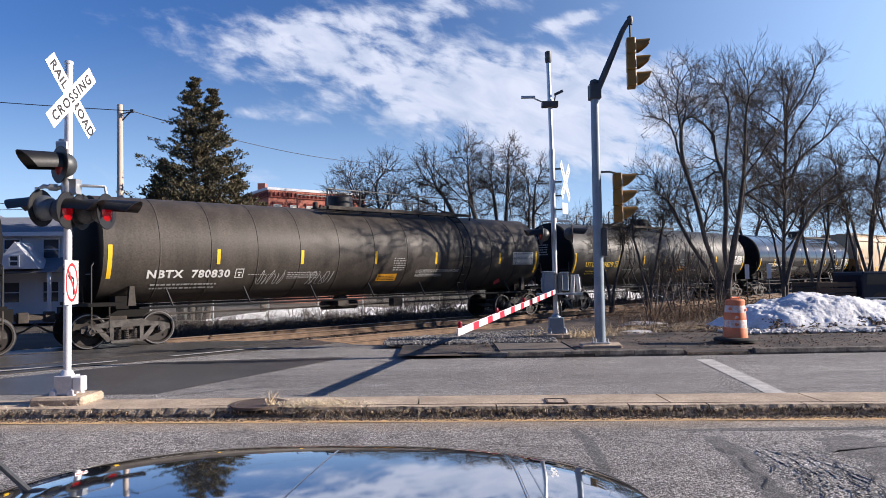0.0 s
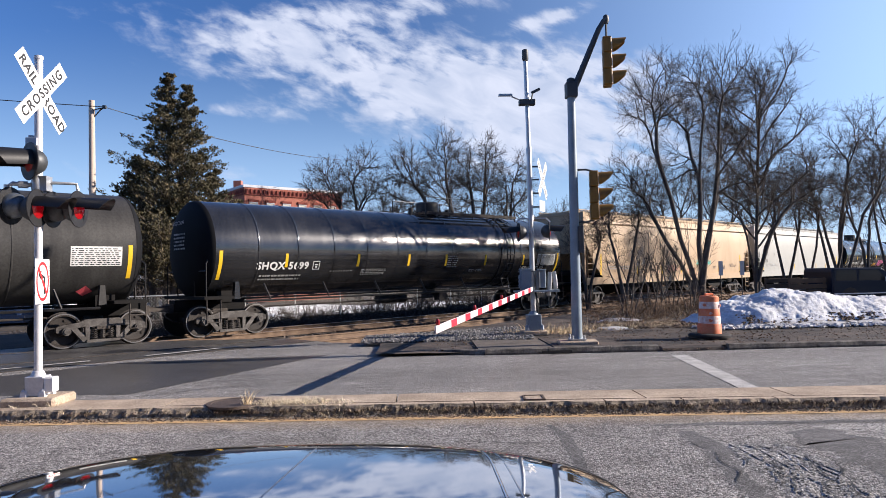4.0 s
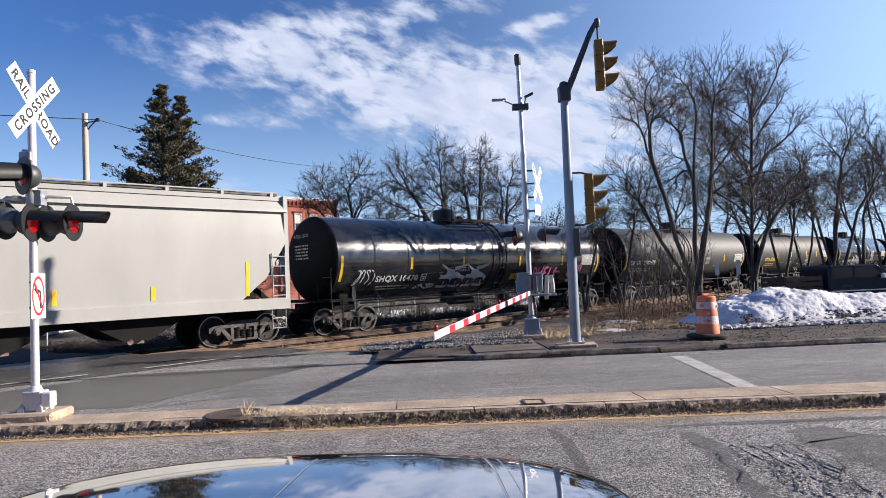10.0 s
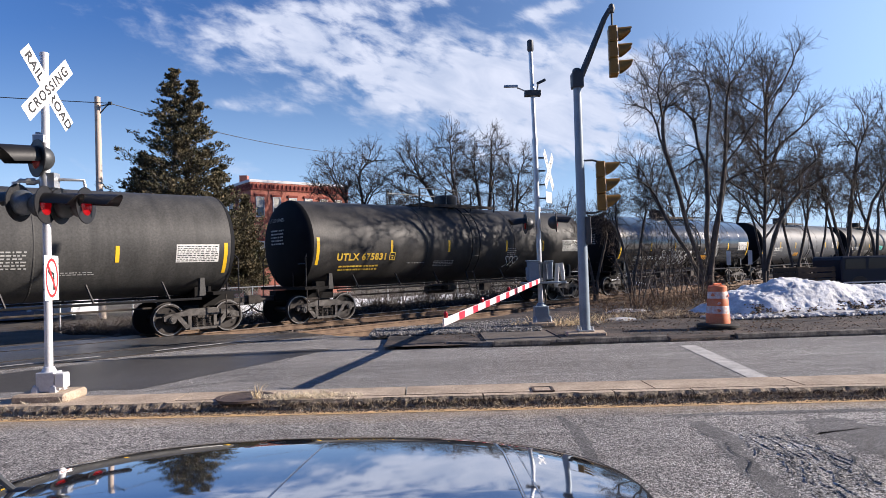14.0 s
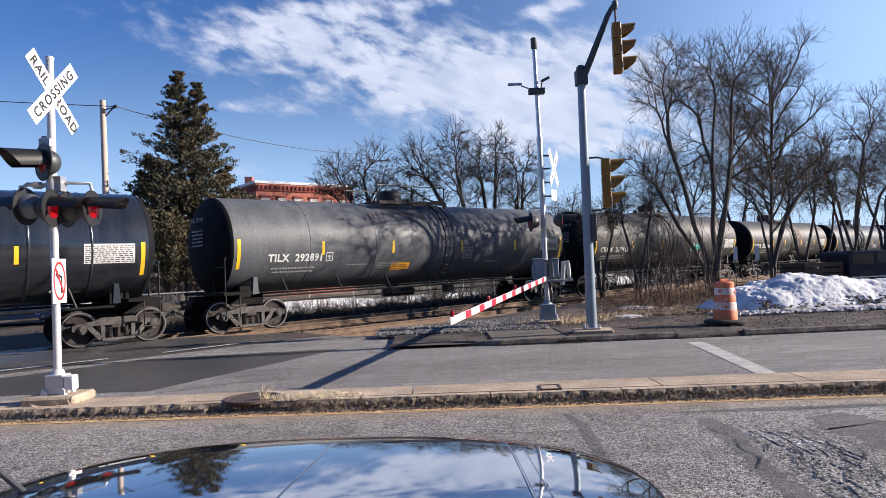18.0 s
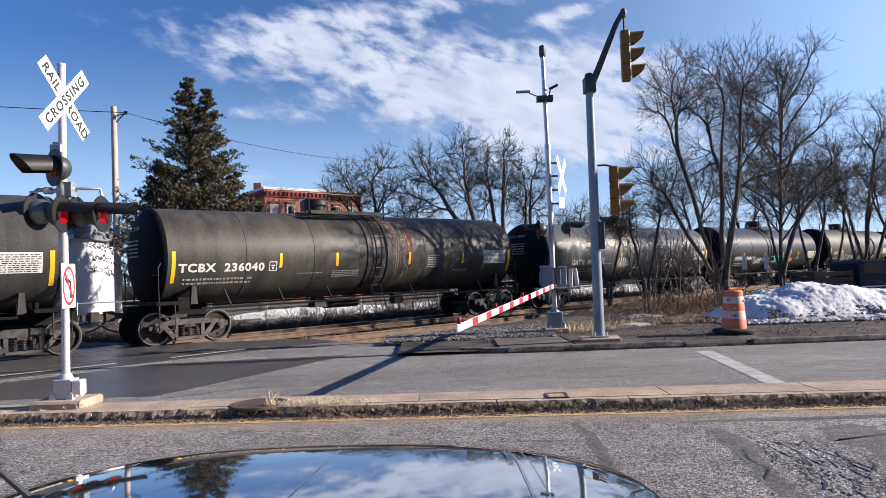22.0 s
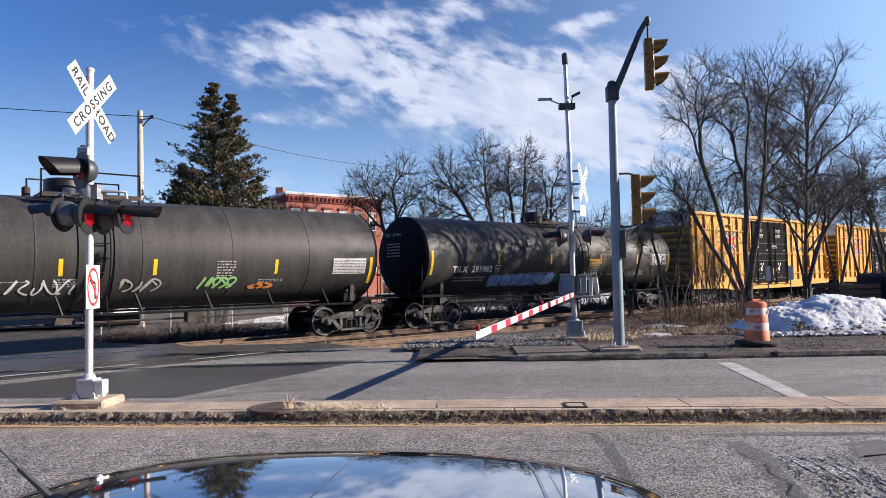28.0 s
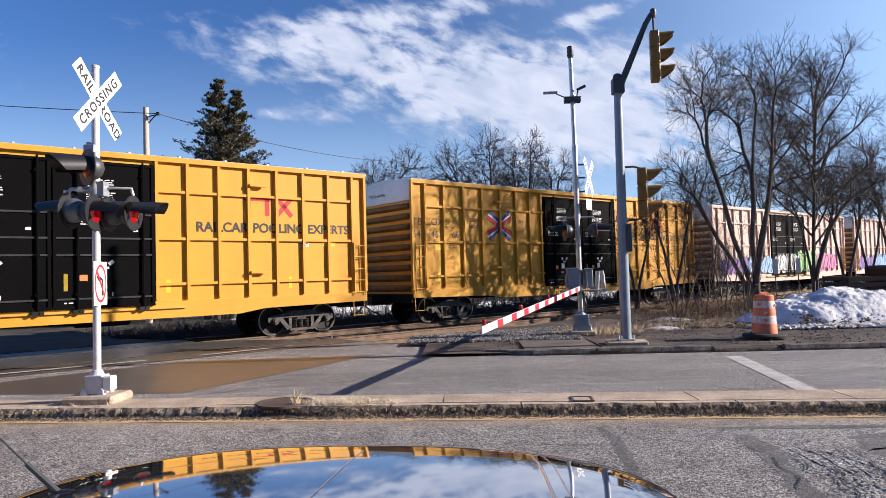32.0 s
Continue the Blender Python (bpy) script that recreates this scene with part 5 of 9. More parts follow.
crown_tree("maple_tree", (20.1, 32.0, 0.1), 37, (
    (((0, 0, -0.3), (0.03, 0, 1.2), (0.05, 0.05, 2.6), (0.10, 0, 3.6)), ((230, (0.75, 0.1, 7.0), (1.8, 1.9, 2.9)),)),
    (((0.1, 0, -0.3), (0.35, 0, 1.2), (0.9, 0, 2.9)), ((160, (2.4, 0, 6.4), (1.5, 1.6, 2.4)),)),
    (((-0.1, 0, -0.3), (-0.2, 0, 1.4), (-0.5, 0.2, 3.0)), ((130, (-1.3, 0.4, 6.0), (1.3, 1.4, 1.9)),)),
), "leafless tree behind the snow heap", fine=0.0058, taper=0.45, bits=2, bitlen=0.55, hollow=0.0, dense=1.5)
for x, y, h, sd, gs in ((18.0, 36.0, 7.6, 41, 1.0), (26.5, 36.0, 11.5, 43, 1.0), (8.5, 28.4, 5.4, 47, 0.9), (16.9, 31.0, 6.4, 49, 1.0), (7.4, 30.2, 4.6, 50, 0.9), (18.6, 30.2, 6.4, 51, 1.1), (23.5, 33.5, 8.6, 52, 1.0), (22.0, 38.0, 7.5, 53, 1.1)):
    crown_tree("maple_tree", (x, y, 0.05), sd, (
        (((0, 0, -0.3), (-0.02 * h, 0, 0.2 * h), (-0.04 * h, 0.01 * h, 0.34 * h)), ((100, (-0.12 * h, 0, 0.70 * h), (0.17 * h * gs, 0.18 * h, 0.26 * h)),)),
        (((0.05, 0, -0.3), (0.03 * h, 0, 0.2 * h), (0.07 * h, 0, 0.36 * h)), ((110, (0.12 * h, 0.02 * h, 0.72 * h), (0.17 * h * gs, 0.18 * h, 0.27 * h)),)),
    ), "slim leafless tree in the clump", fine=0.0052, taper=0.45, bits=2, bitlen=0.5, hollow=0.0, dense=1.9, group="slim trees in the clump")
# branching shrubs and thin saplings at the edge of the clump
for x, y, h, sd in ((6.75, 22.0, 3.2, 61), (7.75, 22.6, 2.8, 62), (8.9, 24.0, 3.4, 63)):
    crown_tree("shrub", (x, y, 0.05), sd, tuple(
        (((0.10 * q, 0.06 * (q % 2), -0.1), (0.16 * q, 0.05 * q, 0.14 * h), (0.24 * q + 0.05, 0.1 * (q % 2), 0.26 * h)), ((16, (0.42 * q, 0.25 * math.sin(2.0 * q + sd), 0.64 * h - 0.05 * h * abs(q)), (0.42, 0.45, 0.30 * h)),)) for q in (-1.6, -0.6, 0.4, 1.5)
    ), "leafless branching shrub at the edge of the clump", fine=0.0052, taper=0.52, bits=1, bitlen=0.35, hollow=0.0, group="shrubs by the line")
for i, (x, y, h, sd) in enumerate(((9.4, 23.6, 3.8, 65), (8.4, 25.8, 4.6, 66), (9.6, 27.2, 4.6, 69))):
    bare_tree("sapling", (x, y, 0.05), h, sd, 2 if i % 2 else 3, "thin leafless sapling in the scrub", SHRUB, r=0.030, splay=0.34, group="saplings in the scrub")
# beyond the railway: foot, crown's middle, half width, half height
for x, y, cx, cz, hw, hh, sd, n in ((-5.7, 60, -6.5, 9.4, 4.2, 4.6, 71, 640), (-2.6, 63, -2.5, 8.0, 1.8, 3.4, 73, 160), (3.3, 59, 0.6, 10.1, 4.1, 5.0, 74, 620), (5.3, 60, 5.2, 10.2, 2.7, 4.9, 75, 460), (7.6, 61, 8.3, 9.0, 2.3, 4.4, 76, 330), (12.6, 64, 12.6, 6.4, 2.2, 3.0, 78, 170), (17.5, 66, 17.5, 6.0, 3.0, 3.2, 79, 170), (22.5, 60, 22.5, 8.0, 3.6, 4.4, 80, 240), (28, 62, 28, 8.2, 3.8, 4.6, 81, 240), (34, 66, 34, 9.0, 4.0, 5.0, 82, 240), (40, 60, 40, 8.6, 4.0, 4.8, 83, 220), (47, 66, 47, 9.0, 4.0, 5.0, 84, 220), (-25.5, 60, -25.5, 6.6, 3.4, 3.8, 85, 240)):
    lift = cz - hh
    dx = cx - x
    crown_tree("far_tree", (x, y, -0.4), sd, (
        (((0, 0, -0.3), (0.04 * dx, 0, 0.45 * lift), (0.1 * dx - 0.15, 0, lift * 0.9)), ((n // 2, (dx - 0.42 * hw, 0.3, cz - 0.1 * hh), (0.62 * hw, 0.7 * hw, 0.88 * hh)),)),
        (((0.3, 0, -0.3), (0.25, 0, 0.5 * lift), (0.1 * dx + 0.35, 0, lift)), ((n - n // 2, (dx + 0.36 * hw, -0.3, cz), (0.66 * hw, 0.7 * hw, hh)),)),
    ), "leafless tree on the far side of the railway", fine=0.0122, taper=0.45, bend=0.36, bits=2, bitlen=0.9, hollow=0.15, dense=1.55, group="bare trees beyond the railway", distant=True)


def cedar(at, height, width, seed, label, tops=((0, 0, 1.0),)):
    rng = random.Random(seed)
    t = thing("cedar_tree", label, "tree", at=pose(*at))
    segs = []
    vs, fs = [], []
    for tx, ty, th in tops:
        H = height * th
        segs.append((Vector((tx * 0.3, ty * 0.3, -0.2)), Vector((tx, ty, H * 0.97)), 0.26, 0.03, 9))
        n = int(235 * th)
        for i in range(n):
            f = (i + rng.random()) / n
            z = H * (0.16 + 0.84 * f)
            reach = width * ((1 - f) ** 1.12 * 0.98 + 0.035) * (0.62 + 0.42 * rng.random())
            a = rng.uniform(0, 6.283)
            # whole sides of the crown stand out or fall back in tiers
            reach *= 1.0 + 0.50 * noise.noise((math.cos(a) * 1.3 + tx * 3, math.sin(a) * 1.3, z * 0.75))
            loose = 0.35 + 0.65 * (1 - f)
            p0 = Vector((tx * (0.3 + 0.7 * f), ty * (0.3 + 0.7 * f), z))
            tip = p0 + Vector((math.cos(a) * reach, math.sin(a) * reach, reach * rng.uniform(0.15, 0.60)))
            segs.append((p0, tip, 0.035, 0.01, 5))
            m = 5 + int(9 * reach / width)
            for j in range(m):
                g = 1.02 * ((j + rng.random()) / m) ** 0.6
                c = p0.lerp(tip, g) + Vector((rng.gauss(0, 0.13), rng.gauss(0, 0.13), rng.gauss(0, 0.07))) * loose
                # a tuft: several small upward sprays
                for q in range(15):
                    d = Vector((rng.gauss(0, 0.7) + math.cos(a) * 0.5, rng.gauss(0, 0.7) + math.sin(a) * 0.5, rng.uniform(0.1, 1.3))).normalized()
                    ln = rng.uniform(0.09, 0.22)
                    s = d.orthogonal().normalized()
                    s.rotate(Matrix.Rotation(rng.uniform(0, 6.28), 3, d))
                    w = s * ln * 0.20
                    o = c + Vector((rng.gauss(0, 0.13), rng.gauss(0, 0.13), rng.gauss(0, 0.08))) * loose
                    k = len(vs)
                    vs += [o, o + d * ln * 0.5 + w, o + d * ln, o + d * ln * 0.5 - w]
                    fs.append((k, k + 1, k + 2, k + 3))
    part("trunk", limbs_mesh("trunk", segs[:1], M["bark"], 8), None, t)
    tagged(part("branchwork", limbs_mesh("branchwork", segs[1:], M["bark"], 4), None, t), kind="stuff")
    me = bpy.data.meshes.new("foliage")
    me.from_pydata(vs, [], fs)
    me.materials.append(M["needle"])
    tagged(part("foliage", me, None, t), kind="stuff")


cedar((-14.2, 38.0, -0.4), 13.55, 5.0, 5, "tall olive green cedar with two tips and an uneven crown", ((0.35, 0, 1.0), (1.25, 0.3, 0.955), (2.8, 0.2, 0.60), (-1.6, 0.4, 0.66)))
cedar((-10.6, 40.0, -0.4), 6.6, 1.4, 8, "low dark cedar beside the taller one")

# ---------------------------------------------------------------- beyond the railway
def window(parent, name, at, w, h, frame_mat, pane_mat, blind=0.0, depth=0.08):
    """A window in a wall; local x across, -y outward."""
    bm = B()
    for x, z, sx, sz in ((-w / 2, 0, 0.07, h + 0.07), (w / 2, 0, 0.07, h + 0.07), (0, h / 2, w, 0.07), (0, -h / 2, w + 0.12, 0.09), (0, 0, w, 0.05)):
        box(bm, (x, -0.02, z), (sx, depth, sz))
    f = part(name, bm, frame_mat, parent, at=at)
    for k in (-1, 1):
        bm = B()
        box(bm, (0, 0.0, k * h / 4), (w - 0.07, 0.01, h / 2 - 0.05))
        part("pane", bm, pane_mat if k < 0 or not blind else M["blind"], f)
    return f


def brick_building():
    t = thing("brick_building", "two-storey red brick building with a corbelled cornice", "building")
    A, C, E_ = Vector((-18.6, 64.5)), Vector((-15.4, 60.0)), Vector((-7.6, 66.4))
    back = A + (E_ - C)
    bm = B()
    prism(bm, [tuple(A), tuple(C), tuple(E_), tuple(back)], -0.5, 9.75)
    part("wall", bm, M["brick"], t)
    bm = B()
    cen = (A + E_) / 2
    prism(bm, [tuple(cen + (p - cen) * 1.02) for p in (A, C, E_, back)], 9.75, 9.98)
    part("coping", bm, M["siding"], t, "white coping along the parapet")
    for P, Q, wn in ((A, C, 2), (C, E_, 6)):
        d = (Q - P).normalized()
        ln = (Q - P).length
        out = Vector((d.y, -d.x))
        yaw = math.degrees(math.atan2(d.y, d.x))
        n = int(ln / 0.42)
        me = shared(("corbel",), lambda: (lambda b: (box(b, (0, 0, 0), (0.2, 0.16, 0.34)), finish(b, "corbel", M["brickdark"]))[1])(B()))
        for k in range(n):
            p = P + d * (ln * (k + 0.5) / n) + out * 0.06
            part("corbel", me, None, t, at=pose(p.x, p.y, 9.42, 0, 0, yaw))
        bm = B()
        p = (P + Q) / 2 + out * 0.05
        box(bm, (0, 0, 0), (ln, 0.12, 0.10))
        part("string_course", bm, M["brickdark"], t, at=pose(p.x, p.y, 9.14, 0, 0, yaw))
        for k in range(wn):
            s = 0.85 + k * (1.62 if wn > 2 else 2.4)
            p = P + d * s + out * 0.02
            for z in (7.55, 3.6):
                window(t, "window", pose(p.x, p.y, z, 0, 0, yaw), 0.72, 1.75, M["siding"], M["pane"], blind=1.0)
                bm = B()
                box(bm, (0, -0.04, 0), (1.0, 0.12, 0.20))
                part("lintel", bm, M["brickdark"], t, at=pose(p.x, p.y, z + 1.03, 0, 0, yaw))
    bm = B()
    box(bm, (-17.0, 64.0, 10.3), (0.7, 0.7, 1.1))
    part("chimney", bm, M["brick"], t)


brick_building()


def white_house():
    t = thing("white_house", "white clapboard house with a grey roof and a gabled porch", "house", at=pose(-25.2, 37.0, -0.4, 0, 0, 8))
    w, dpt, h = 9.5, 8.0, 4.9
    bm = B()
    box(bm, (0, dpt / 2, h / 2), (w, dpt, h))
    part("wall", bm, M["siding"], t)
    me = shared(("clap", w), lambda: (lambda b: (prism(b, [(0.0, 0.0), (-0.025, 0.0), (-0.006, 0.17), (0.0, 0.17)], -w / 2, w / 2, plane="yz"), finish(b, "clapboard", M["siding"]))[1])(B()))
    for k in range(int(h / 0.18)):
        part("clapboard", me, None, t, at=pose(0, 0, 0.05 + k * 0.18))
    bm = B()
    prism(bm, [(-0.5, h), (dpt + 0.5, h), (dpt / 2, h + 1.3)], -w / 2 - 0.3, w / 2 + 0.3, plane="yz")
    part("roof", bm, M["roofgrey"], t)
    bm = B()
    box(bm, (0, -0.48, h - 0.02), (w + 0.7, 0.1, 0.22))
    part("eave_board", bm, M["siding"], t)
    for x in (-3.0, -0.6, 1.6, 3.6):
        for z in (4.05, 1.7):
            window(t, "window", pose(x, -0.03, z), 0.85, 1.15, M["siding"], M["pane"])
    # porch with a small gable
    bm = B()
    prism(bm, [(-2.2, 2.75), (0.0, 3.6), (0.0, 2.75)], -4.0, 4.6, plane="yz")
    part("porch_roof", bm, M["roofgrey"], t)
    bm = B()
    prism(bm, [(1.6, 2.95), (3.9, 2.95), (2.75, 4.35)], -2.35, -0.4, plane="xz")
    part("gable", bm, M["siding"], t, "white porch gable")
    window(t, "window", pose(2.75, -2.37, 3.35), 0.45, 0.55, M["siding"], M["pane"])
    for x in (-3.8, -1.2, 1.6, 4.3):
        bm = B()
        box(bm, (x, -2.0, 1.45), (0.16, 0.16, 2.7))
        part("porch_post", bm, M["siding"], t)
    bm = B()
    box(bm, (0.3, -1.1, 0.3), (8.6, 2.2, 0.4))
    part("porch_floor", bm, M["roofgrey"], t)


white_house()


def second_house():
    t = thing("white_house", "plain white house wing with dark windows beyond the line", "house", at=pose(-36.5, 40.0, -0.4, 0, 0, 4))
    bm = B()
    box(bm, (0, 4, 3.4), (11, 8, 6.8))
    part("wall", bm, M["siding"], t)
    bm = B()
    prism(bm, [(-5.9, 6.8), (5.9, 6.8), (0, 10.0)], -0.4, 8.4, plane="xz")
    part("roof", bm, M["roofgrey"], t)
    for x in (-3.5, -1, 1.5, 4.0):
        for z in (2.0, 5.0):
            window(t, "window", pose(x, -0.03, z), 0.9, 1.5, M["siding"], M["pane"])


second_house()


def utility_pole():
    t = thing("utility_pole", "pale wooden utility pole with a wire bracket", "utility pole", at=pose(-17.1, 36.0, -0.4))
    bm = B()
    rod(bm, (0, 0, -0.5), (-0.05, 0, 11.65), 0.19, 0.145, seg=14)
    part("pole", bm, M["polewood"], t, smooth=40)
    bm = B()
    pipe(bm, [(0.05, 0, 10.75), (0.45, -0.05, 11.15), (0.62, -0.05, 11.25)], 0.035)
    pipe(bm, [(0.05, 0, 11.15), (0.62, -0.05, 11.25)], 0.03)
    box(bm, (0.64, -0.05, 11.28), (0.16, 0.14, 0.16))
    part("bracket", bm, M["darkgrey"], t)

    def wire(name, a, b, sag, r, label):
        pts = []
        for i in range(25):
            f = i / 24
            p = Vector(a).lerp(Vector(b), f)
            p.z -= sag * 4 * f * (1 - f)
            pts.append(p)
        bm = B()
        pipe(bm, pts, r, seg=5)
        tagged(new(name, finish(bm, name, M["cable"])), label, "cable")
    wire("overhead_wire", (-40, 26.5, 11.6), (-16.5, 36.0, 10.9), 0.25, 0.022, "black overhead wire running to the pole")
    wire("overhead_wire", (-16.5, 36.0, 10.9), (-5.0, 68.0, 13.2), 0.7, 0.022, "black overhead wire running past the cedar")
    for k, z in enumerate((6.1, 5.75)):
        wire("service_wire", (-44, 40, z + 1.3), (-17.1, 36.2, z), 0.3, 0.016, "thin service wire above the houses")


utility_pole()


def fence():
    t = thing("wire_fence", "grey chain-link fence with steel posts behind the track", "fence", at=track_pose(0, 8.0, -0.42))
    post = shared(("fpost",), lambda: (lambda b: (rod(b, (0, 0, 0), (0, 0, 1.55), 0.032, seg=8), finish(b, "post", M["galv"]))[1])(B()))
    for k in range(16):
        part("post", post, None, t, at=pose(7.0 + k * 2.6, 0, 0))
    bm = B()
    rod(bm, (7, 0, 1.5), (46, 0, 1.5), 0.024, seg=6)
    part("top_rail", bm, M["galv"], t)
    vs, fs = [], []
    step = 0.13
    for k in range(int(38 / step)):
        for s in (-1, 1):
            x0 = 7 + k * step
            a = Vector((x0, 0, 0.05 if s > 0 else 1.48))
            b = Vector((x0 + 1.43, 0, 1.48 if s > 0 else 0.05))
            n = len(vs)
            w = 0.004
            vs += [a + Vector((w, 0, 0)), a - Vector((w, 0, 0)), b - Vector((w, 0, 0)), b + Vector((w, 0, 0))]
            fs.append((n, n + 1, n + 2, n + 3))
    me = bpy.data.meshes.new("wire_mesh")
    me.from_pydata(vs, [], fs)
    me.materials.append(M["mesh"])
    tagged(part("wire_mesh", me, None, t), kind="stuff")


fence()


def mound(name, label, cx, cy, rx, ry, h, seed, material, base=0.0, rot=0.0, n=26, rough=0.25, prof=None, category="snow"):
    bm = B()
    off = seed * 7.3
    rows = []
    m = 14
    for j in range(m + 1):
        f = j / m
        row = []
        for i in range(n):
            a = 2 * math.pi * i / n
            k = 1 + 0.16 * noise.noise((math.cos(a) * 1.3 + off, math.sin(a) * 1.3, off))
            x, y = rx * f * k * math.cos(a), ry * f * k * math.sin(a)
            z = h * (1 - f ** 2.2) ** 1.0 * (1 + rough * noise.noise((x * 1.1 + off, y * 1.1, 0)))
            z += h * 0.10 * noise.noise((x * 4 + off, y * 4, 3)) * (1 - f)
            row.append(bm.verts.new((x, y, z - 0.04 * f)))
            if j == 0:
                break
        rows.append(row)
    for i in range(n):
        bm.faces.new((rows[0][0], rows[1][i], rows[1][(i + 1) % n]))
    for a, b in zip(rows[1:-1], rows[2:]):
        skin(bm, a, b)
    ob = new(name, finish(bm, name, material, smooth=70))
    ob.matrix_basis = pose(cx, cy, base, 0, 0, rot)
    return tagged(ob, label, category, "", "")


# thin snow left beside the far side of the line
for k, (u, lat, rx, ry, h) in enumerate(((-0.5, 11.8, 7.0, 1.2, 0.22), (27.5, 12.5, 10.5, 1.2, 0.34), (46, 11.5, 8.0, 1.5, 0.9), (17, 10.2, 2.6, 0.7, 0.35), (22, 16.0, 7.0, 1.5, 0.4))):
    p = track(u, lat)
    mound("snow_patch", "bank of old snow behind the track", p.x, p.y, rx, ry, h, 100 + k, M["snow"], base=-0.42, rot=RZ, n=48)


def far_scrub():
    """A belt of brush along the horizon: thin sticks and twigs."""
    rng = random.Random(9)
    segs = []
    for k in range(1500):
        x = rng.uniform(-70, 95)
        y = 74 + rng.uniform(0, 16) + 0.1 * abs(x)
        h = rng.uniform(1.5, 5.5) * (1.0 + 0.35 * math.sin(x * 0.15))
        a = Vector((x, y, -0.45))
        for q in range(5):
            d = Vector((rng.gauss(0, 0.35), rng.gauss(0, 0.3), 1)).normalized()
            b = a + d * h * rng.uniform(0.6, 1.0)
            segs.append((a, b, 0.05, 0.015, 0))
            c = a.lerp(b, rng.uniform(0.4, 0.7))
            segs.append((c, c + Vector((rng.gauss(0, 0.8), rng.gauss(0, 0.6), rng.uniform(0.4, 1.2))), 0.025, 0.01, 0))
    t = new("far_scrub", limbs_mesh("far_scrub", segs, M["twigfar"], 3))
    tagged(t, "grey-brown brush along the horizon", "brush", "", "stuff")
    segs = []
    # brush close behind the line
    for k in range(520):
        u, lat = rng.uniform(8.6, 75), rng.uniform(5.2, 12)
        a = track(u, lat, -0.45)
        h = rng.uniform(0.7, 2.6) * min(1.0, 0.30 + max(0.0, u - 17) * 0.09)
        for q in range(5):
            d = Vector((rng.gauss(0, 0.4), rng.gauss(0, 0.4), 1)).normalized()
            b = a + d * h * rng.uniform(0.5, 1.0)
            segs.append((a, b, 0.018, 0.006, 0))
            c = a.lerp(b, rng.uniform(0.4, 0.8))
            segs.append((c, c + Vector((rng.gauss(0, 0.3), rng.gauss(0, 0.3), rng.uniform(0.2, 0.6))), 0.01, 0.004, 0))
    # low dark tangle along the foot of the ballast
    for k in range(2600):
        u, lat = rng.uniform(5.5, 42), 4.3 + 4.6 * rng.random() ** 1.3
        if lat < 5.0 and u < 9:
            continue
        a = track(u, lat, -0.45)
        h = rng.uniform(0.25, 0.62) * (1.0 + 0.5 * noise.noise((u * 0.5, lat * 0.5, 2)))
        for q in range(3):
            d = Vector((rng.gauss(0, 0.9), rng.gauss(0, 0.9), 0.8)).normalized()
            b = a + d * h
            segs.append((a, b, 0.012, 0.008, 0))
            segs.append((b, b + Vector((rng.gauss(0, 0.25), rng.gauss(0, 0.25), rng.uniform(-0.15, 0.2))), 0.008, 0.004, 0))
    t = new("lineside_brush", limbs_mesh("lineside_brush", segs, M["twig"], 3))
    tagged(t, "bare brush behind the railway", "brush", "", "stuff")


far_scrub()


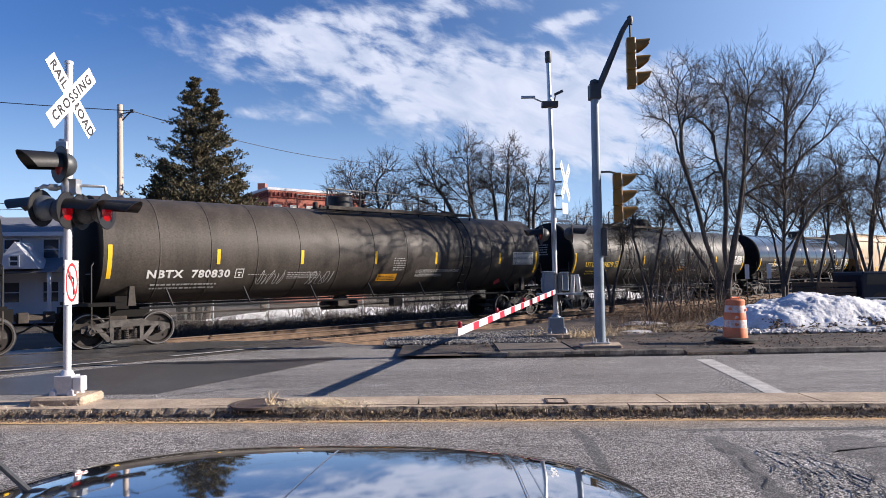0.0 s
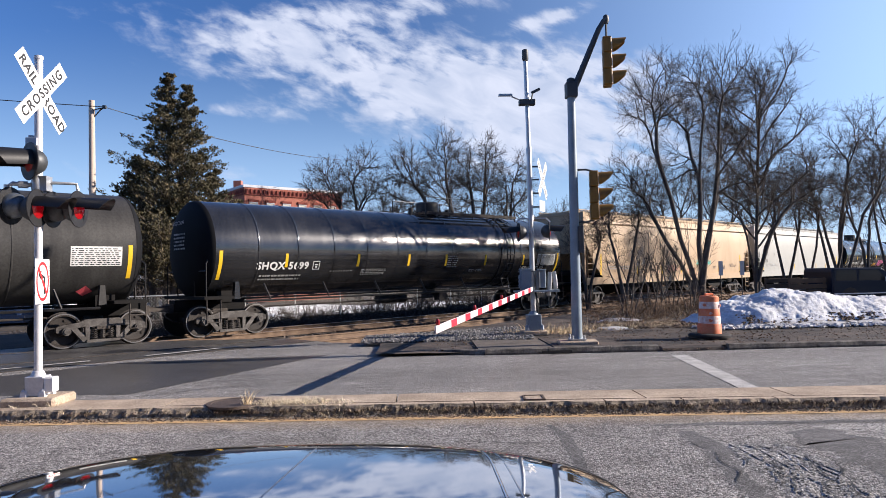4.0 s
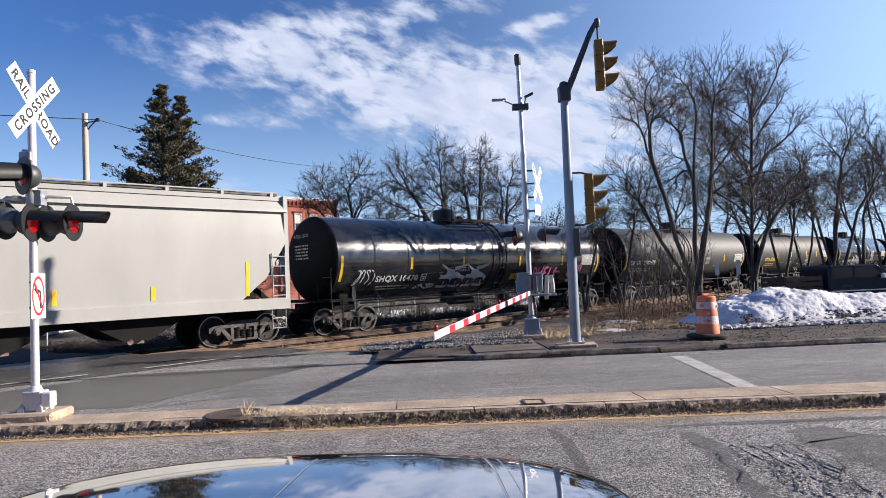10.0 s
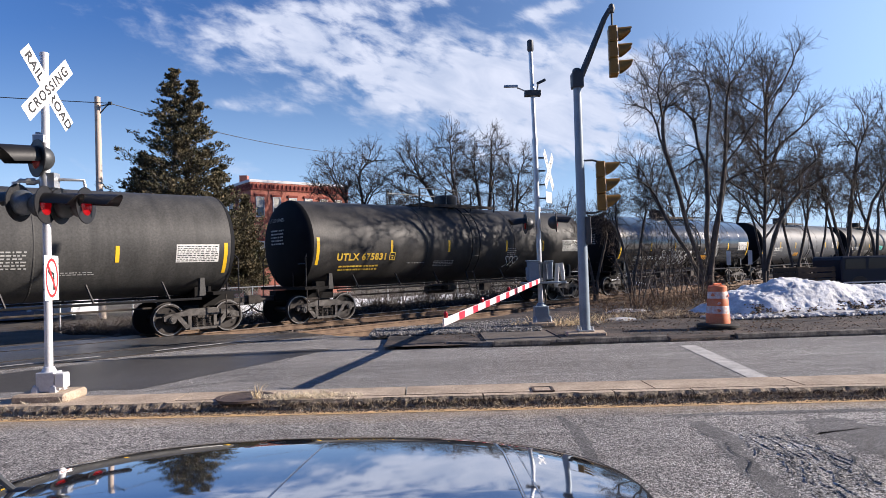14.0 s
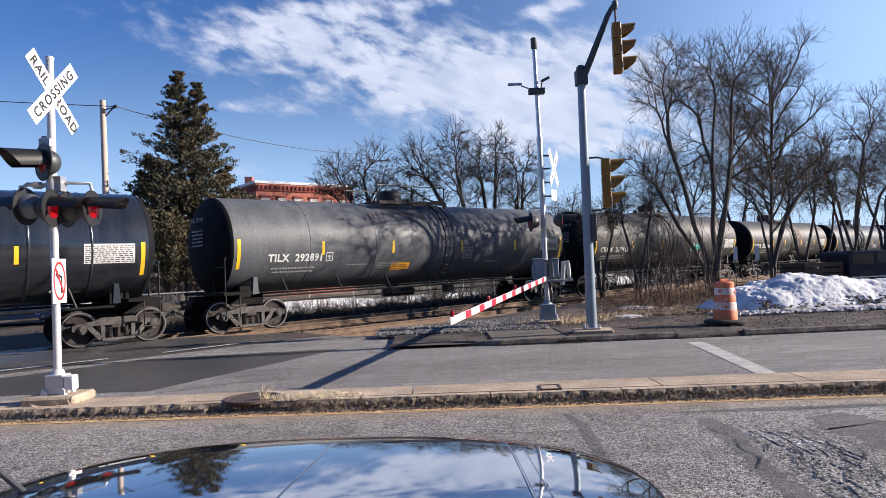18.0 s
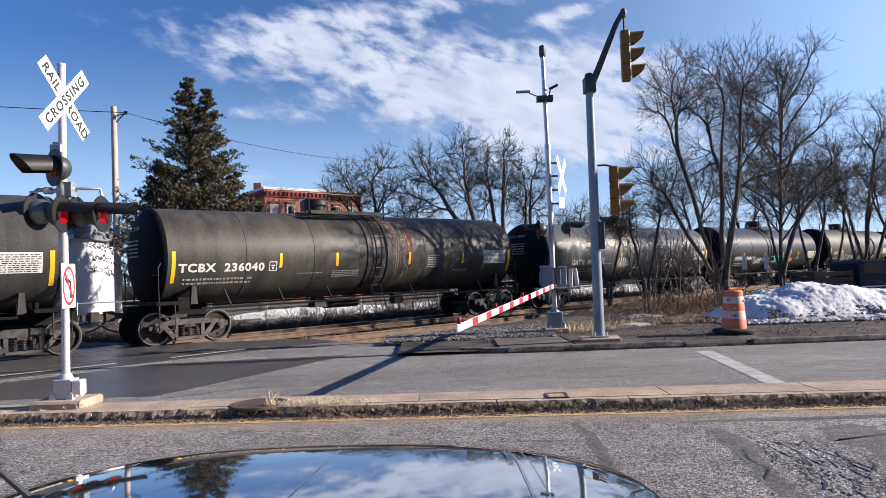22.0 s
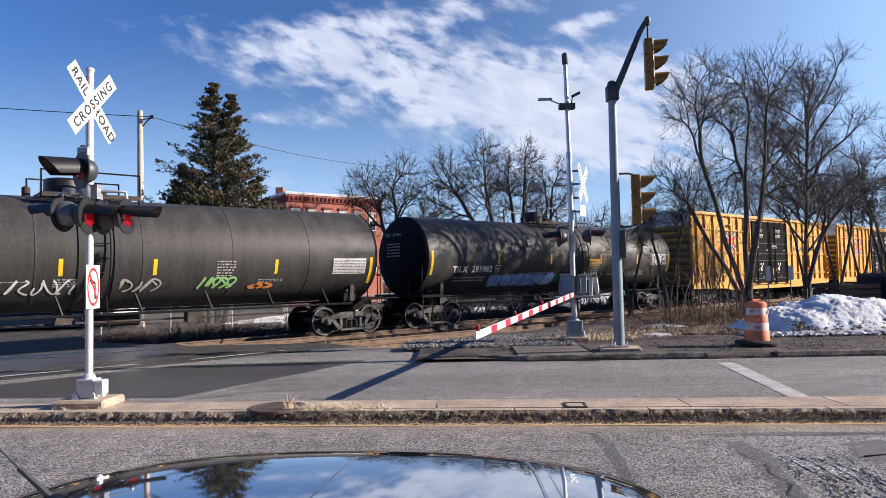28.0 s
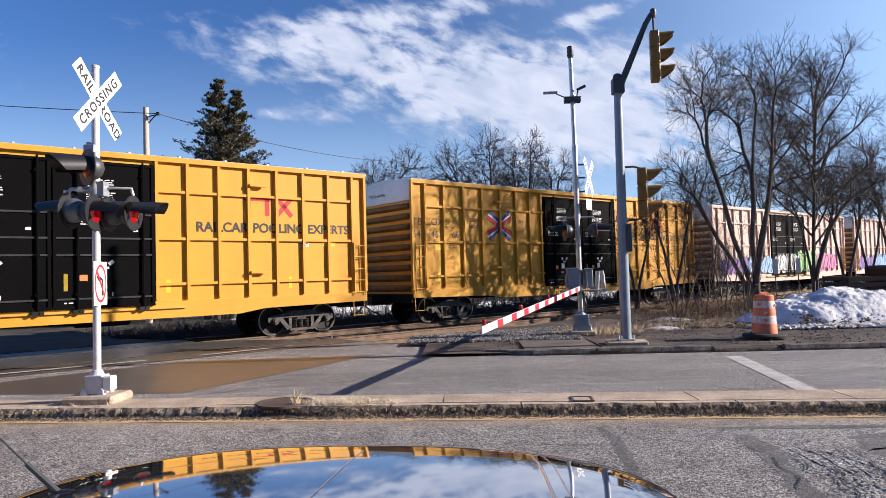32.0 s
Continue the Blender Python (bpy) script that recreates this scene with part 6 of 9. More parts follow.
def snow_heap():
    bm = B()
    prof = [(7.7, 0.0), (8.3, 0.22), (9.1, 0.60), (9.8, 0.74), (10.4, 0.83), (11.0, 0.88), (11.8, 0.82), (12.6, 0.72), (13.4, 0.64), (15, 0.58), (17, 0.66), (19, 0.5), (21, 0.3), (22.5, 0.0)]

    def top(x):
        for (a, za), (b, zb) in zip(prof[:-1], prof[1:]):
            if a <= x <= b:
                f = (x - a) / (b - a)
                f = f * f * (3 - 2 * f)
                return za + (zb - za) * f
        return 0.0
    nx, ny = 300, 80
    rows = []
    for j in range(ny + 1):
        v = -1 + 2 * j / ny
        row = []
        for i in range(nx + 1):
            x = 7.7 + 14.8 * (i / nx)
            h = top(x)
            half = 0.5 + 1.25 * min(1, h / 0.7)
            y = 20.15 + v * half + 0.25 * noise.noise((x * 0.7, 3, 1))
            k = max(0.0, 1 - abs(v) ** 2.0)
            z = h * k * (1 + 0.22 * noise.noise((x * 1.1, y * 1.1, 0)))
            z += (0.06 * noise.noise((x * 2.2, y * 2.2, 7)) + 0.035 * noise.noise((x * 6, y * 6, 2)) + 0.03 * noise.noise((x * 13, y * 13, 5)) + 0.03 * noise.noise((x * 27, y * 27, 9))) * min(1, k * 3)
            row.append(bm.verts.new((x, y, 0.08 + z - (0.05 if abs(v) == 1 else 0))))
        rows.append(row)
    for j in range(ny):
        for i in range(nx):
            bm.faces.new((rows[j][i], rows[j][i + 1], rows[j + 1][i + 1], rows[j + 1][i]))
    t = thing("snow_heap", "ploughed heap of crusty old snow on the verge", "snow heap")
    me = finish(bm, "snow", M["snow"], smooth=70)
    part("snow", me, None, t)
    # crust of grit along the foot
    rng = random.Random(3)
    for k in range(120):
        x = rng.uniform(9.0, 20)
        bm = B()
        pts = []
        r = rng.uniform(0.10, 0.34)
        top_, bot = [], []
        n = 9
        c = bm.verts.new((0, 0, r * 0.35))
        ringv = [bm.verts.new((r * 1.7 * rng.uniform(0.7, 1.1) * math.cos(6.283 * i / n), r * 0.8 * rng.uniform(0.7, 1.1) * math.sin(6.283 * i / n), -0.03)) for i in range(n)]
        for i in range(n):
            bm.faces.new((c, ringv[i], ringv[(i + 1) % n]))
        part("snow_clod", bm, M["verge"] if k % 3 == 0 else M["snowdirty"], t, at=pose(x, 18.35 - rng.uniform(-0.12, 0.35) + 0.2 * noise.noise((x, 0, 0)), 0.10, 0, 0, rng.uniform(-20, 20)), smooth=60)


snow_heap()
mound("snow_patch", "low patch of dirty snow by the scrub", 6.15, 21.0, 1.0, 0.32, 0.16, 7, M["snowdirty"], base=0.08)
mound("snow_patch", "low patch of dirty snow by the scrub", 5.2, 18.6, 0.75, 0.2, 0.07, 8, M["snowdirty"], base=0.10)


def pickup():
    t = thing("pickup_truck", "dark navy truck parked behind the snow", "truck", at=pose(15.5, 25.2, 0.06, 0, 0, 3))
    bm = B()
    prism(bm, [(0.0, 0.45), (0.0, 1.46), (0.06, 1.55), (2.0, 1.53), (2.55, 1.05), (3.6, 0.98), (3.7, 0.75), (3.7, 0.45)], 0.0, 1.8, plane="xz")
    part("cab", bm, M["truckblue"], t, bevel=0.05)
    for x0, x1 in ((0.14, 0.98), (1.06, 2.2)):
        bm = B()
        prism(bm, [(x0, 1.05), (x1, 1.05), (x1 - (0.38 if x1 > 2 else 0.02), 1.44), (x0 + 0.04, 1.44)], -0.006, 0.02, plane="xz")
        part("side_window", bm, M["lensdark"], t)
    bm = B()
    box(bm, (1.7, -0.01, 0.56), (3.3, 0.03, 0.04))
    part("sill_trim", bm, M["alupaint"], t)
    bm = B()
    box(bm, (2.12, -0.12, 1.08), (0.10, 0.16, 0.18))
    part("wing_mirror", bm, M["white"], t, bevel=0.02)
    for x in (0.7, 3.0):
        for y in (0.12, 1.78):
            bm = B()
            lathe(bm, [(y - 0.13, 0.22), (y - 0.13, 0.38), (y - 0.10, 0.40), (y + 0.10, 0.40), (y + 0.13, 0.38), (y + 0.13, 0.22)], axis="y", seg=22, at=(x, 0, 0.40))
            w = part("tyre", bm, M["rubber"], t, smooth=40)
            bm = B()
            lathe(bm, [(y - 0.11, 0.05), (y - 0.11, 0.22), (y + 0.11, 0.22), (y + 0.11, 0.05)], axis="y", seg=16, at=(x, 0, 0.40))
            part("rim", bm, M["galv"], w, smooth=40)
    bm = B()
    box(bm, (-0.08, 0.9, 0.55), (0.14, 1.7, 0.16))
    part("bumper", bm, M["darkgrey"], t, bevel=0.03)
    tr = thing("utility_trailer", "low brown plank trailer behind the pickup", "trailer", at=pose(14.65, 25.4, 0.10, 0, 0, 3))
    bm = B()
    box(bm, (0, 0.8, 0.62), (1.5, 1.7, 0.14))
    part("deck", bm, M["trailer"], tr, bevel=0.01)
    for y in (0.0, 1.62):
        for k in range(2):
            bm = B()
            box(bm, (0, y, 0.82 + k * 0.22), (1.5, 0.05, 0.17))
            part("side_board", bm, M["trailer"], tr, bevel=0.006)
        bm = B()
        lathe(bm, [(y - 0.1, 0.15), (y - 0.1, 0.28), (y + 0.1, 0.28), (y + 0.1, 0.15)], axis="y", seg=18, at=(-0.2, 0, 0.28))
        part("tyre", bm, M["rubber"], tr, smooth=40)
    for y in (0.0, 1.62):
        for x in (-0.7, 0, 0.7):
            bm = B()
            box(bm, (x, y + 0.04, 0.85), (0.07, 0.05, 0.6))
            part("stake", bm, M["trailer"], tr)
    for x, y in ((13.83, 31.0), (14.83, 31.0)):
        m = thing("marker_post", "small white marker plate on a dark post by the line", "marker post", at=pose(x, y, 0.1), group="marker posts")
        bm = B()
        rod(bm, (0, 0.04, -0.2), (0, 0.04, 1.90), 0.025, seg=8)
        part("post", bm, M["darkgrey"], m)
        bm = B()
        box(bm, (0, 0, 1.58), (0.20, 0.02, 0.66))
        part("plate", bm, M["white"], m, bevel=0.006)


pickup()

# ---------------------------------------------------------------- train
SLACK = ((0, -0.38), (1, -0.25), (2, 0.16), (3, 0.40), (6, 0.0), (8, 0.0), (9, 0.30), (10, 0.12), (11, 0.11), (12, 0.01), (13, -0.12), (14, -0.22), (15.5, 0.10), (17, 0.0), (18, 0.19), (19, 0.13), (20, 0.08), (21, 0.02), (22, -0.28), (23, -0.06), (24, -0.14), (25, 0.14), (26.5, 0.1), (28, 0.33), (29, -0.09), (30, 0.18), (31, 0.0), (32.01, -0.36))


def travelled(t):
    """How far the train has gone after t seconds."""
    k = t / 32.0
    gone = 32.0 * (8.4379 * k + 2.4204 * k ** 2 - 2.1958 * k ** 3 + 0.8466 * k ** 4)
    # slack running in and out of the couplers
    for (a, p), (b, q) in zip(SLACK[:-1], SLACK[1:]):
        if a <= t <= b:
            gone += p + (q - p) * (t - a) / (b - a)
            break
    return gone


CARS = []
WHEELSETS = []


def wheel_mesh():
    bm = B()
    for s in (-1, 1):
        y = 0.72 * s
        lathe(bm, [(y - 0.03 * s, 0.05), (y - 0.03 * s, 0.47), (y, 0.49), (y + 0.01 * s, 0.455), (y + 0.11 * s, 0.445), (y + 0.11 * s, 0.385), (y + 0.045 * s, 0.36), (y + 0.03 * s, 0.16), (y + 0.10 * s, 0.13), (y + 0.10 * s, 0.05)], axis="y", seg=28)
    rod(bm, (0, -0.95, 0), (0, 0.95, 0), 0.085, seg=10)
    # casting marks that show the turning
    for s in (-1, 1):
        for k in range(3):
            a = k * 2.1
            box(bm, (math.cos(a) * 0.27, s * 0.778, math.sin(a) * 0.27), (0.05, 0.02, 0.05))
    # bright worn rim on each wheel
    n = len(bm.faces)
    for s in (-1, 1):
        loops = [ring(bm, (0, s * y, 0), (0, 1, 0), r, 28) for y, r in ((0.826, 0.448), (0.828, 0.453), (0.836, 0.450), (0.836, 0.422), (0.826, 0.420))]
        for a, b in zip(loops[:-1], loops[1:]):
            skin(bm, a, b)
    bm.faces.ensure_lookup_table()
    for f in bm.faces[n:]:
        f.material_index = 1
    me = finish(bm, "wheelset", M["wheel"], smooth=40)
    me.materials.append(M["tread"])
    return me


def side_frame_mesh():
    bm = B()
    # cast frame: top bar, sloped arms to the journals, spring seat below
    outer = [(-1.12, 0.43), (-1.12, 0.56), (-0.98, 0.62), (-0.62, 0.66), (-0.40, 0.74), (0.40, 0.74), (0.62, 0.66), (0.98, 0.62), (1.12, 0.56), (1.12, 0.43), (0.90, 0.40), (0.74, 0.47), (0.48, 0.22), (0.38, 0.16), (-0.38, 0.16), (-0.48, 0.22), (-0.74, 0.47), (-0.90, 0.40)]
    prism(bm, [(x, z) for x, z in outer[:10]] + [(0.90, 0.41), (0.78, 0.54), (-0.78, 0.54), (-0.90, 0.41)], -0.07, 0.07, plane="xz")
    for s in (-1, 1):
        prism(bm, [(s * 0.82, 0.56), (s * 0.66, 0.56), (s * 0.33, 0.17), (s * 0.50, 0.17)], -0.06, 0.06, plane="xz")
        prism(bm, [(s * 0.44, 0.62), (s * 0.33, 0.62), (s * 0.33, 0.17), (s * 0.42, 0.17)], -0.055, 0.055, plane="xz")
        rod(bm, (s * 0.889, -0.13, 0.457), (s * 0.889, 0.05, 0.457), 0.105, seg=14)
        rod(bm, (s * 0.889, -0.16, 0.457), (s * 0.889, -0.13, 0.457), 0.07, seg=10)
    box(bm, (0, 0, 0.17), (0.82, 0.17, 0.07))
    return finish(bm, "side_frame", M["steelworn"], smooth=35)


def spring_mesh():
    bm = B()
    for k in (-0.2, 0.0, 0.2):
        pts = [(k + 0.062 * math.cos(a * 0.9), 0.062 * math.sin(a * 0.9), 0.21 + 0.30 * a / 40) for a in range(0, 41)]
        pipe(bm, pts, 0.017, seg=4)
    return finish(bm, "spring_nest", M["steelworn"])


def truck(car, u):
    t = new("truck")
    t.empty_display_size = 0.2
    t.parent = car
    t.location = (u, 0, 0)
    for s in (-1, 1):
        part("side_frame", shared("side_frame", side_frame_mesh), None, t, at=pose(0, 0.99 * s, 0, 0, 0, 0 if s < 0 else 180))
        part("spring_nest", shared("spring", spring_mesh), None, t, at=pose(0, 0.99 * s, 0))
    bm = shared("bolster", lambda: (lambda b: (box(b, (0, 0, 0.56), (0.34, 2.1, 0.22)), box(b, (0, 0, 0.72), (0.5, 0.5, 0.16)), finish(b, "bolster", M["steeldark"], bevel=0.02))[2])(B()))
    part("bolster", bm, None, t)
    for s in (-1, 1):
        w = part("wheelset", shared("wheelset", wheel_mesh), None, t, at=pose(s * 0.889, 0, 0.457))
        WHEELSETS.append((car, w))


def coupler_mesh():
    bm = B()
    box(bm, (0.35, 0, 0.86), (0.9, 0.16, 0.16))
    box(bm, (0.84, 0.02, 0.86), (0.24, 0.30, 0.28))
    pipe(bm, [(0.45, -0.28, 0.70), (0.75, -0.26, 0.50), (1.0, -0.22, 0.42)], 0.03)
    return finish(bm, "coupler", M["steeldark"], smooth=35, bevel=0.015)


def begin_car(name, label, category, mid):
    car = thing(name, label, category, group="cars of the freight train", at=track_pose(mid))
    CARS.append((car, mid))
    return car


def ends(car, half):
    for s in (-1, 1):
        part("coupler", shared("coupler", coupler_mesh), None, car, at=pose(s * (half - 0.55), 0, 0, 0, 0, 0 if s > 0 else 180))


def squiggle(x, z, w, h, n, seed, thick):
    """Strokes of sprayed letters: n loops across a field."""
    rng = random.Random(seed)
    data = []
    for k in range(n):
        cx = x + w * (k + 0.5) / n
        pts = []
        kind = rng.random()
        ph, tw = rng.uniform(0, 6.28), rng.choice((1, 1.5, 2))
        for i in range(15):
            a = i / 14
            px = cx + (w / n) * 0.62 * math.sin(ph + a * 6.28 * tw * 0.75) * (0.5 + 0.5 * kind)
            pz = z + h * (0.5 + 0.5 * math.cos(ph * 0.7 + a * 6.28 * (0.5 + 0.6 * kind)))
            pts.append((px, pz))
        data.append(stroke(pts, thick))
    return merge(*data)


STROKES = {"D": (((0.1, 0), (0.2, 1)), ((-0.1, 0.95), (0.6, 1.0), (0.85, 0.55), (0.5, 0.05), (0.0, 0.0))), "W": (((0.0, 1), (0.2, 0), (0.48, 0.8), (0.62, 0), (0.95, 1.05)),), "E": (((0.24, 1.05), (0.10, -0.05)), ((0.2, 0.95), (0.9, 1.0)), ((0.1, 0.05), (0.85, 0.0)), ((0.15, 0.5), (0.75, 0.55))), "L": (((0.24, 1.0), (0.10, -0.02)), ((0.05, 0.05), (1.0, 0.1))), "<": (((1.6, 0.6), (0.0, 0.62)), ((0.45, 0.95), (0.0, 0.62), (0.5, 0.25)))}


def sprayed_word(x, z, w, h, word, thick):
    """Hand-sprayed capitals, letter by letter."""
    data = []
    for k, ch in enumerate(word):
        for line in STROKES[ch]:
            pts = [(x + w * (k + 0.82 * px) / (len(word) + 0.6), z + h * pz) for px, pz in line]
            # round the corners as a spray can does
            for _ in range(2):
                pts = pts[:1] + [(p[0] + (q[0] - p[0]) * f, p[1] + (q[1] - p[1]) * f) for p, q in zip(pts[:-1], pts[1:]) for f in (0.25, 0.75)] + pts[-1:]
            data.append(stroke(pts, thick))
    return merge(*data)


def letter_shape(rng, cx, cz, w, h):
    """The outline of one fat sprayed letter."""
    m, out = 26, []
    n, tilt = rng.uniform(2.6, 4.5), rng.uniform(-0.18, 0.18)
    notch = [(rng.uniform(0, 6.28), rng.uniform(0.12, 0.34)) for _ in range(3)]
    for i in range(m):
        a = 2 * math.pi * i / m
        c, s_ = math.cos(a), math.sin(a)
        r = (abs(c) ** n + abs(s_) ** n) ** (-1 / n)
        for q, dd in notch:
            e = math.atan2(math.sin(a - q), math.cos(a - q))
            r *= 1 - dd * math.exp(-(e / 0.25) ** 2)
        x, z = c * r * w / 2, s_ * r * h / 2
        out.append((cx + x + z * tilt, cz + z))
    return out


def bubble(x, z, w, h, n, seed, swell=1.0):
    """Filled fat letters side by side."""
    rng = random.Random(seed)
    vs, fs = [], []
    for k in range(n):
        pts = letter_shape(rng, x + w * (k + 0.5) / n, z + h / 2 + rng.uniform(-0.05, 0.05) * h, w / n * 1.16 * swell, h * rng.uniform(0.85, 1.05) * swell)
        base = len(vs)
        vs.append((x + w * (k + 0.5) / n, z + h / 2))
        vs += pts
        m = len(pts)
        fs += [(base, base + 1 + i, base + 1 + (i + 1) % m) for i in range(m)]
    return vs, fs


def outlines(x, z, w, h, n, seed, thick):
    rng = random.Random(seed)
    data = []
    for k in range(n):
        pts = letter_shape(rng, x + w * (k + 0.5) / n, z + h / 2 + rng.uniform(-0.05, 0.05) * h, w / n * 1.16, h * rng.uniform(0.85, 1.05))
        data.append(stroke(pts + pts[:1], thick))
        cx, cz = x + w * (k + 0.5) / n, z + h / 2
        data.append(stroke([(cx - 0.08 * w / n, cz - 0.2 * h), (cx + rng.uniform(-0.2, 0.2) * w / n, cz + 0.02 * h), (cx + 0.05 * w / n, cz + 0.22 * h)], thick * 0.9))
    return merge(*data)


def drips(x, z, w, h, n, seed, thick):
    """Spilled product run down the shell in uneven streaks."""
    rng = random.Random(seed)
    data = []
    for k in range(n):
        px, ln, q = x + w * (k + rng.uniform(0.1, 0.9)) / n, h * rng.uniform(0.25, 1.0) ** 1.3, thick * rng.uniform(0.4, 1.4)
        pts = [(px + 0.015 * math.sin(i * 1.9 + k), z + rng.uniform(0, 0.02) - ln * i / 7) for i in range(8)]
        vs, fs = stroke(pts, q)
        vs[-2:] = [((vs[-1][0] + vs[-2][0]) / 2 - 0.003, vs[-1][1]), ((vs[-1][0] + vs[-2][0]) / 2 + 0.003, vs[-1][1])]
        data.append((vs, fs))
    return merge(*data)


def slabs(x, z, w, h, n, seed):
    """Angular leaning letters as flat slabs, and their outlines."""
    rng = random.Random(seed)
    vs, fs, edge = [], [], []
    for k in range(n):
        x0, x1 = x + w * (k + 0.04) / n, x + w * (k + 0.96) / n
        g, e = rng.uniform(-0.16, 0.16) * w / n, rng.uniform(0.10, 0.28) * h
        up = h if k % 2 else h - e
        ring_ = [(x0, z), (x1 - 0.12, z - 0.02 * h), (x1 + g, z + h * 0.42), (x1 + g * 0.5 + 0.04, z + up), ((x0 + x1) / 2 + g, z + up + (0.06 - 0.12 * (k % 2)) * h), (x0 + g - 0.05, z + h - 0.12 * (k % 2)), (x0 - g * 0.4, z + 0.5 * h)]
        i = len(vs)
        vs += [((x0 + x1) / 2, z + h * 0.5)] + ring_
        fs += [(i, i + 1 + q, i + 1 + (q + 1) % 7) for q in range(7)]
        edge.append(stroke(ring_ + ring_[:1], 0.032))
        edge.append(stroke([((x0 + x1) / 2 - g, z + 0.12 * h), ((x0 + x1) / 2 + g, z + 0.55 * h)], 0.03))
    return (vs, fs), merge(*edge)


def dataplate(x, z, w, h, seed, rows=7):
    """Rows of tiny stencilled print, as short bars."""
    rng = random.Random(seed)
    rs = []
    for k in range(rows):
        z0 = z + h * k / rows
        xx = x
        while xx < x + w - 0.05:
            ln = rng.uniform(0.03, 0.13)
            rs.append((xx, z0, min(x + w, xx + ln), z0 + h / rows * 0.46))
            xx += ln + rng.uniform(0.02, 0.05)
    return rects(rs)


def tank_car(spec):
    s0, s1 = spec["ends"]
    mid = (s0 + s1) / 2
    half = (s1 - s0) / 2
    R, ZC = spec.get("r", 1.50), spec.get("zc", 2.62)
    paint = paint_tank("tank_paint", tuple(c * 1.0 for c in spec["col"]), spec.get("rough", 0.5), spec.get("streak", tuple(c * 1.8 for c in spec["col"])))
    car = begin_car("tank_car", spec["label"], "tank car", mid)
    rng = random.Random(int(s0 * 10))

    def wrap(e):
        def f(x, z):
            a = (z - ZC) / R
            return (x, -(R + e) * math.cos(a), ZC + (R + e) * math.sin(a))
        return f
    # shell with shallow course rings and dished heads
    prof = []
    T = half + 0.16
    for i in range(7):
        a = math.pi / 2 * i / 6
        prof.append((-T - 0.40 * math.cos(a), R * math.sin(a) if i else 0.02))
    nring = spec.get("rings", 6)
    for k in range(1, nring):
        x = -T + 2 * T * k / nring
        if spec.get("rough", 0.5) < 0.32:
            # rounded jacket rims that catch the light
            prof += [(x + 0.038 * q, R + 0.017 * (1 - q * q)) for q in (-1, -0.7, -0.35, 0, 0.35, 0.7, 1)]
        else:
            prof += [(x - 0.022, R), (x - 0.012, R + 0.009), (x + 0.012, R + 0.009), (x + 0.022, R)]
    for i in range(7):
        a = math.pi / 2 * (1 - i / 6)
        prof.append((T + 0.40 * math.cos(a), R * math.sin(a) if i < 6 else 0.02))
    bm = B()
    lathe(bm, prof, axis="x", seg=48, at=(0, 0, ZC))
    part("tank", bm, paint, car, smooth=24)
    # dished heads welded over the ends; their black is shade put into the colour
    for sx in (-1, 1):
        bm = B()
        lathe(bm, [(sx * (T + 0.42 * math.cos(a)), (R + 0.006) * math.sin(a) if a else 0.02) for a in [math.pi / 2 * i / 9 for i in range(10)]], axis="x", seg=48, at=(0, 0, ZC))
        part("tank_head", bm, M["headblack"], car, "dished head of the tank, coloured black for its shade", smooth=50)
    cx, lx = spec["dome"] - half, spec["lad"] - half
    d0, d1 = spec["plat"][0] - half, spec["plat"][1] - half
    # raised jacket bands each side of the manway
    bm = B()
    for x in (lx - 0.42, lx + 0.42) if spec.get("bands", True) else ():
        lathe(bm, [(x - 0.09, R + 0.002), (x - 0.09, R + 0.03), (x + 0.09, R + 0.03), (x + 0.09, R + 0.002)], axis="x", seg=48, at=(0, 0, ZC))
        part("jacket_band", bm, paint, car, smooth=40)
        bm = B()
    bm.free()
    ztop = ZC + R
    bm = B()
    lathe(bm, [(ztop - 0.08, 0.42), (ztop + 0.10, 0.42), (ztop + 0.10, 0.48), (ztop + 0.44, 0.48), (ztop + 0.50, 0.42), (ztop + 0.52, 0.05)], seg=20, at=(cx, 0, 0))
    part("manway_housing", bm, M["black"], car, smooth=40)
    # platform, its frame and guard rails
    for k in range(9):
        bm = B()
        box(bm, ((d0 + d1) / 2, -0.98 + k * 0.245, ztop + 0.02), (d1 - d0, 0.12, 0.035))
        part("platform_slat", bm, M["steeldark"], car)
    for sy in (-1, 1):
        bm = B()
        box(bm, ((d0 + d1) / 2, sy * 1.06, ztop - 0.03), (d1 - d0, 0.05, 0.10))
        part("platform_edge", bm, M["steeldark"], car)
        bm = B()
        pipe(bm, [(d0, sy * 0.98, ztop - 0.2), (d0, sy * 0.98, ztop + 0.60), (d1, sy * 0.98, ztop + 0.60), (d1, sy * 0.98, ztop - 0.2)], 0.032)
        n_ = max(2, int((d1 - d0) / 1.2))
        for k in range(1, n_):
            x = d0 + (d1 - d0) * k / n_
            rod(bm, (x, sy * 0.98, ztop - 0.2), (x, sy * 0.98, ztop + 0.60), 0.024)
        part("guard_rail", bm, M["black"], car)
    for k in range(3):
        bm = B()
        x = cx - 0.9 + k * 0.9 + rng.uniform(-0.1, 0.1)
        if abs(x - cx) < 0.45:
            x = cx + 0.62
        lathe(bm, [(ztop - 0.05, 0.10), (ztop + 0.22, 0.10), (ztop + 0.26, 0.04)], seg=12, at=(x, rng.uniform(-0.3, 0.3), 0))
        part("valve", bm, M["steeldark"], car, smooth=40)
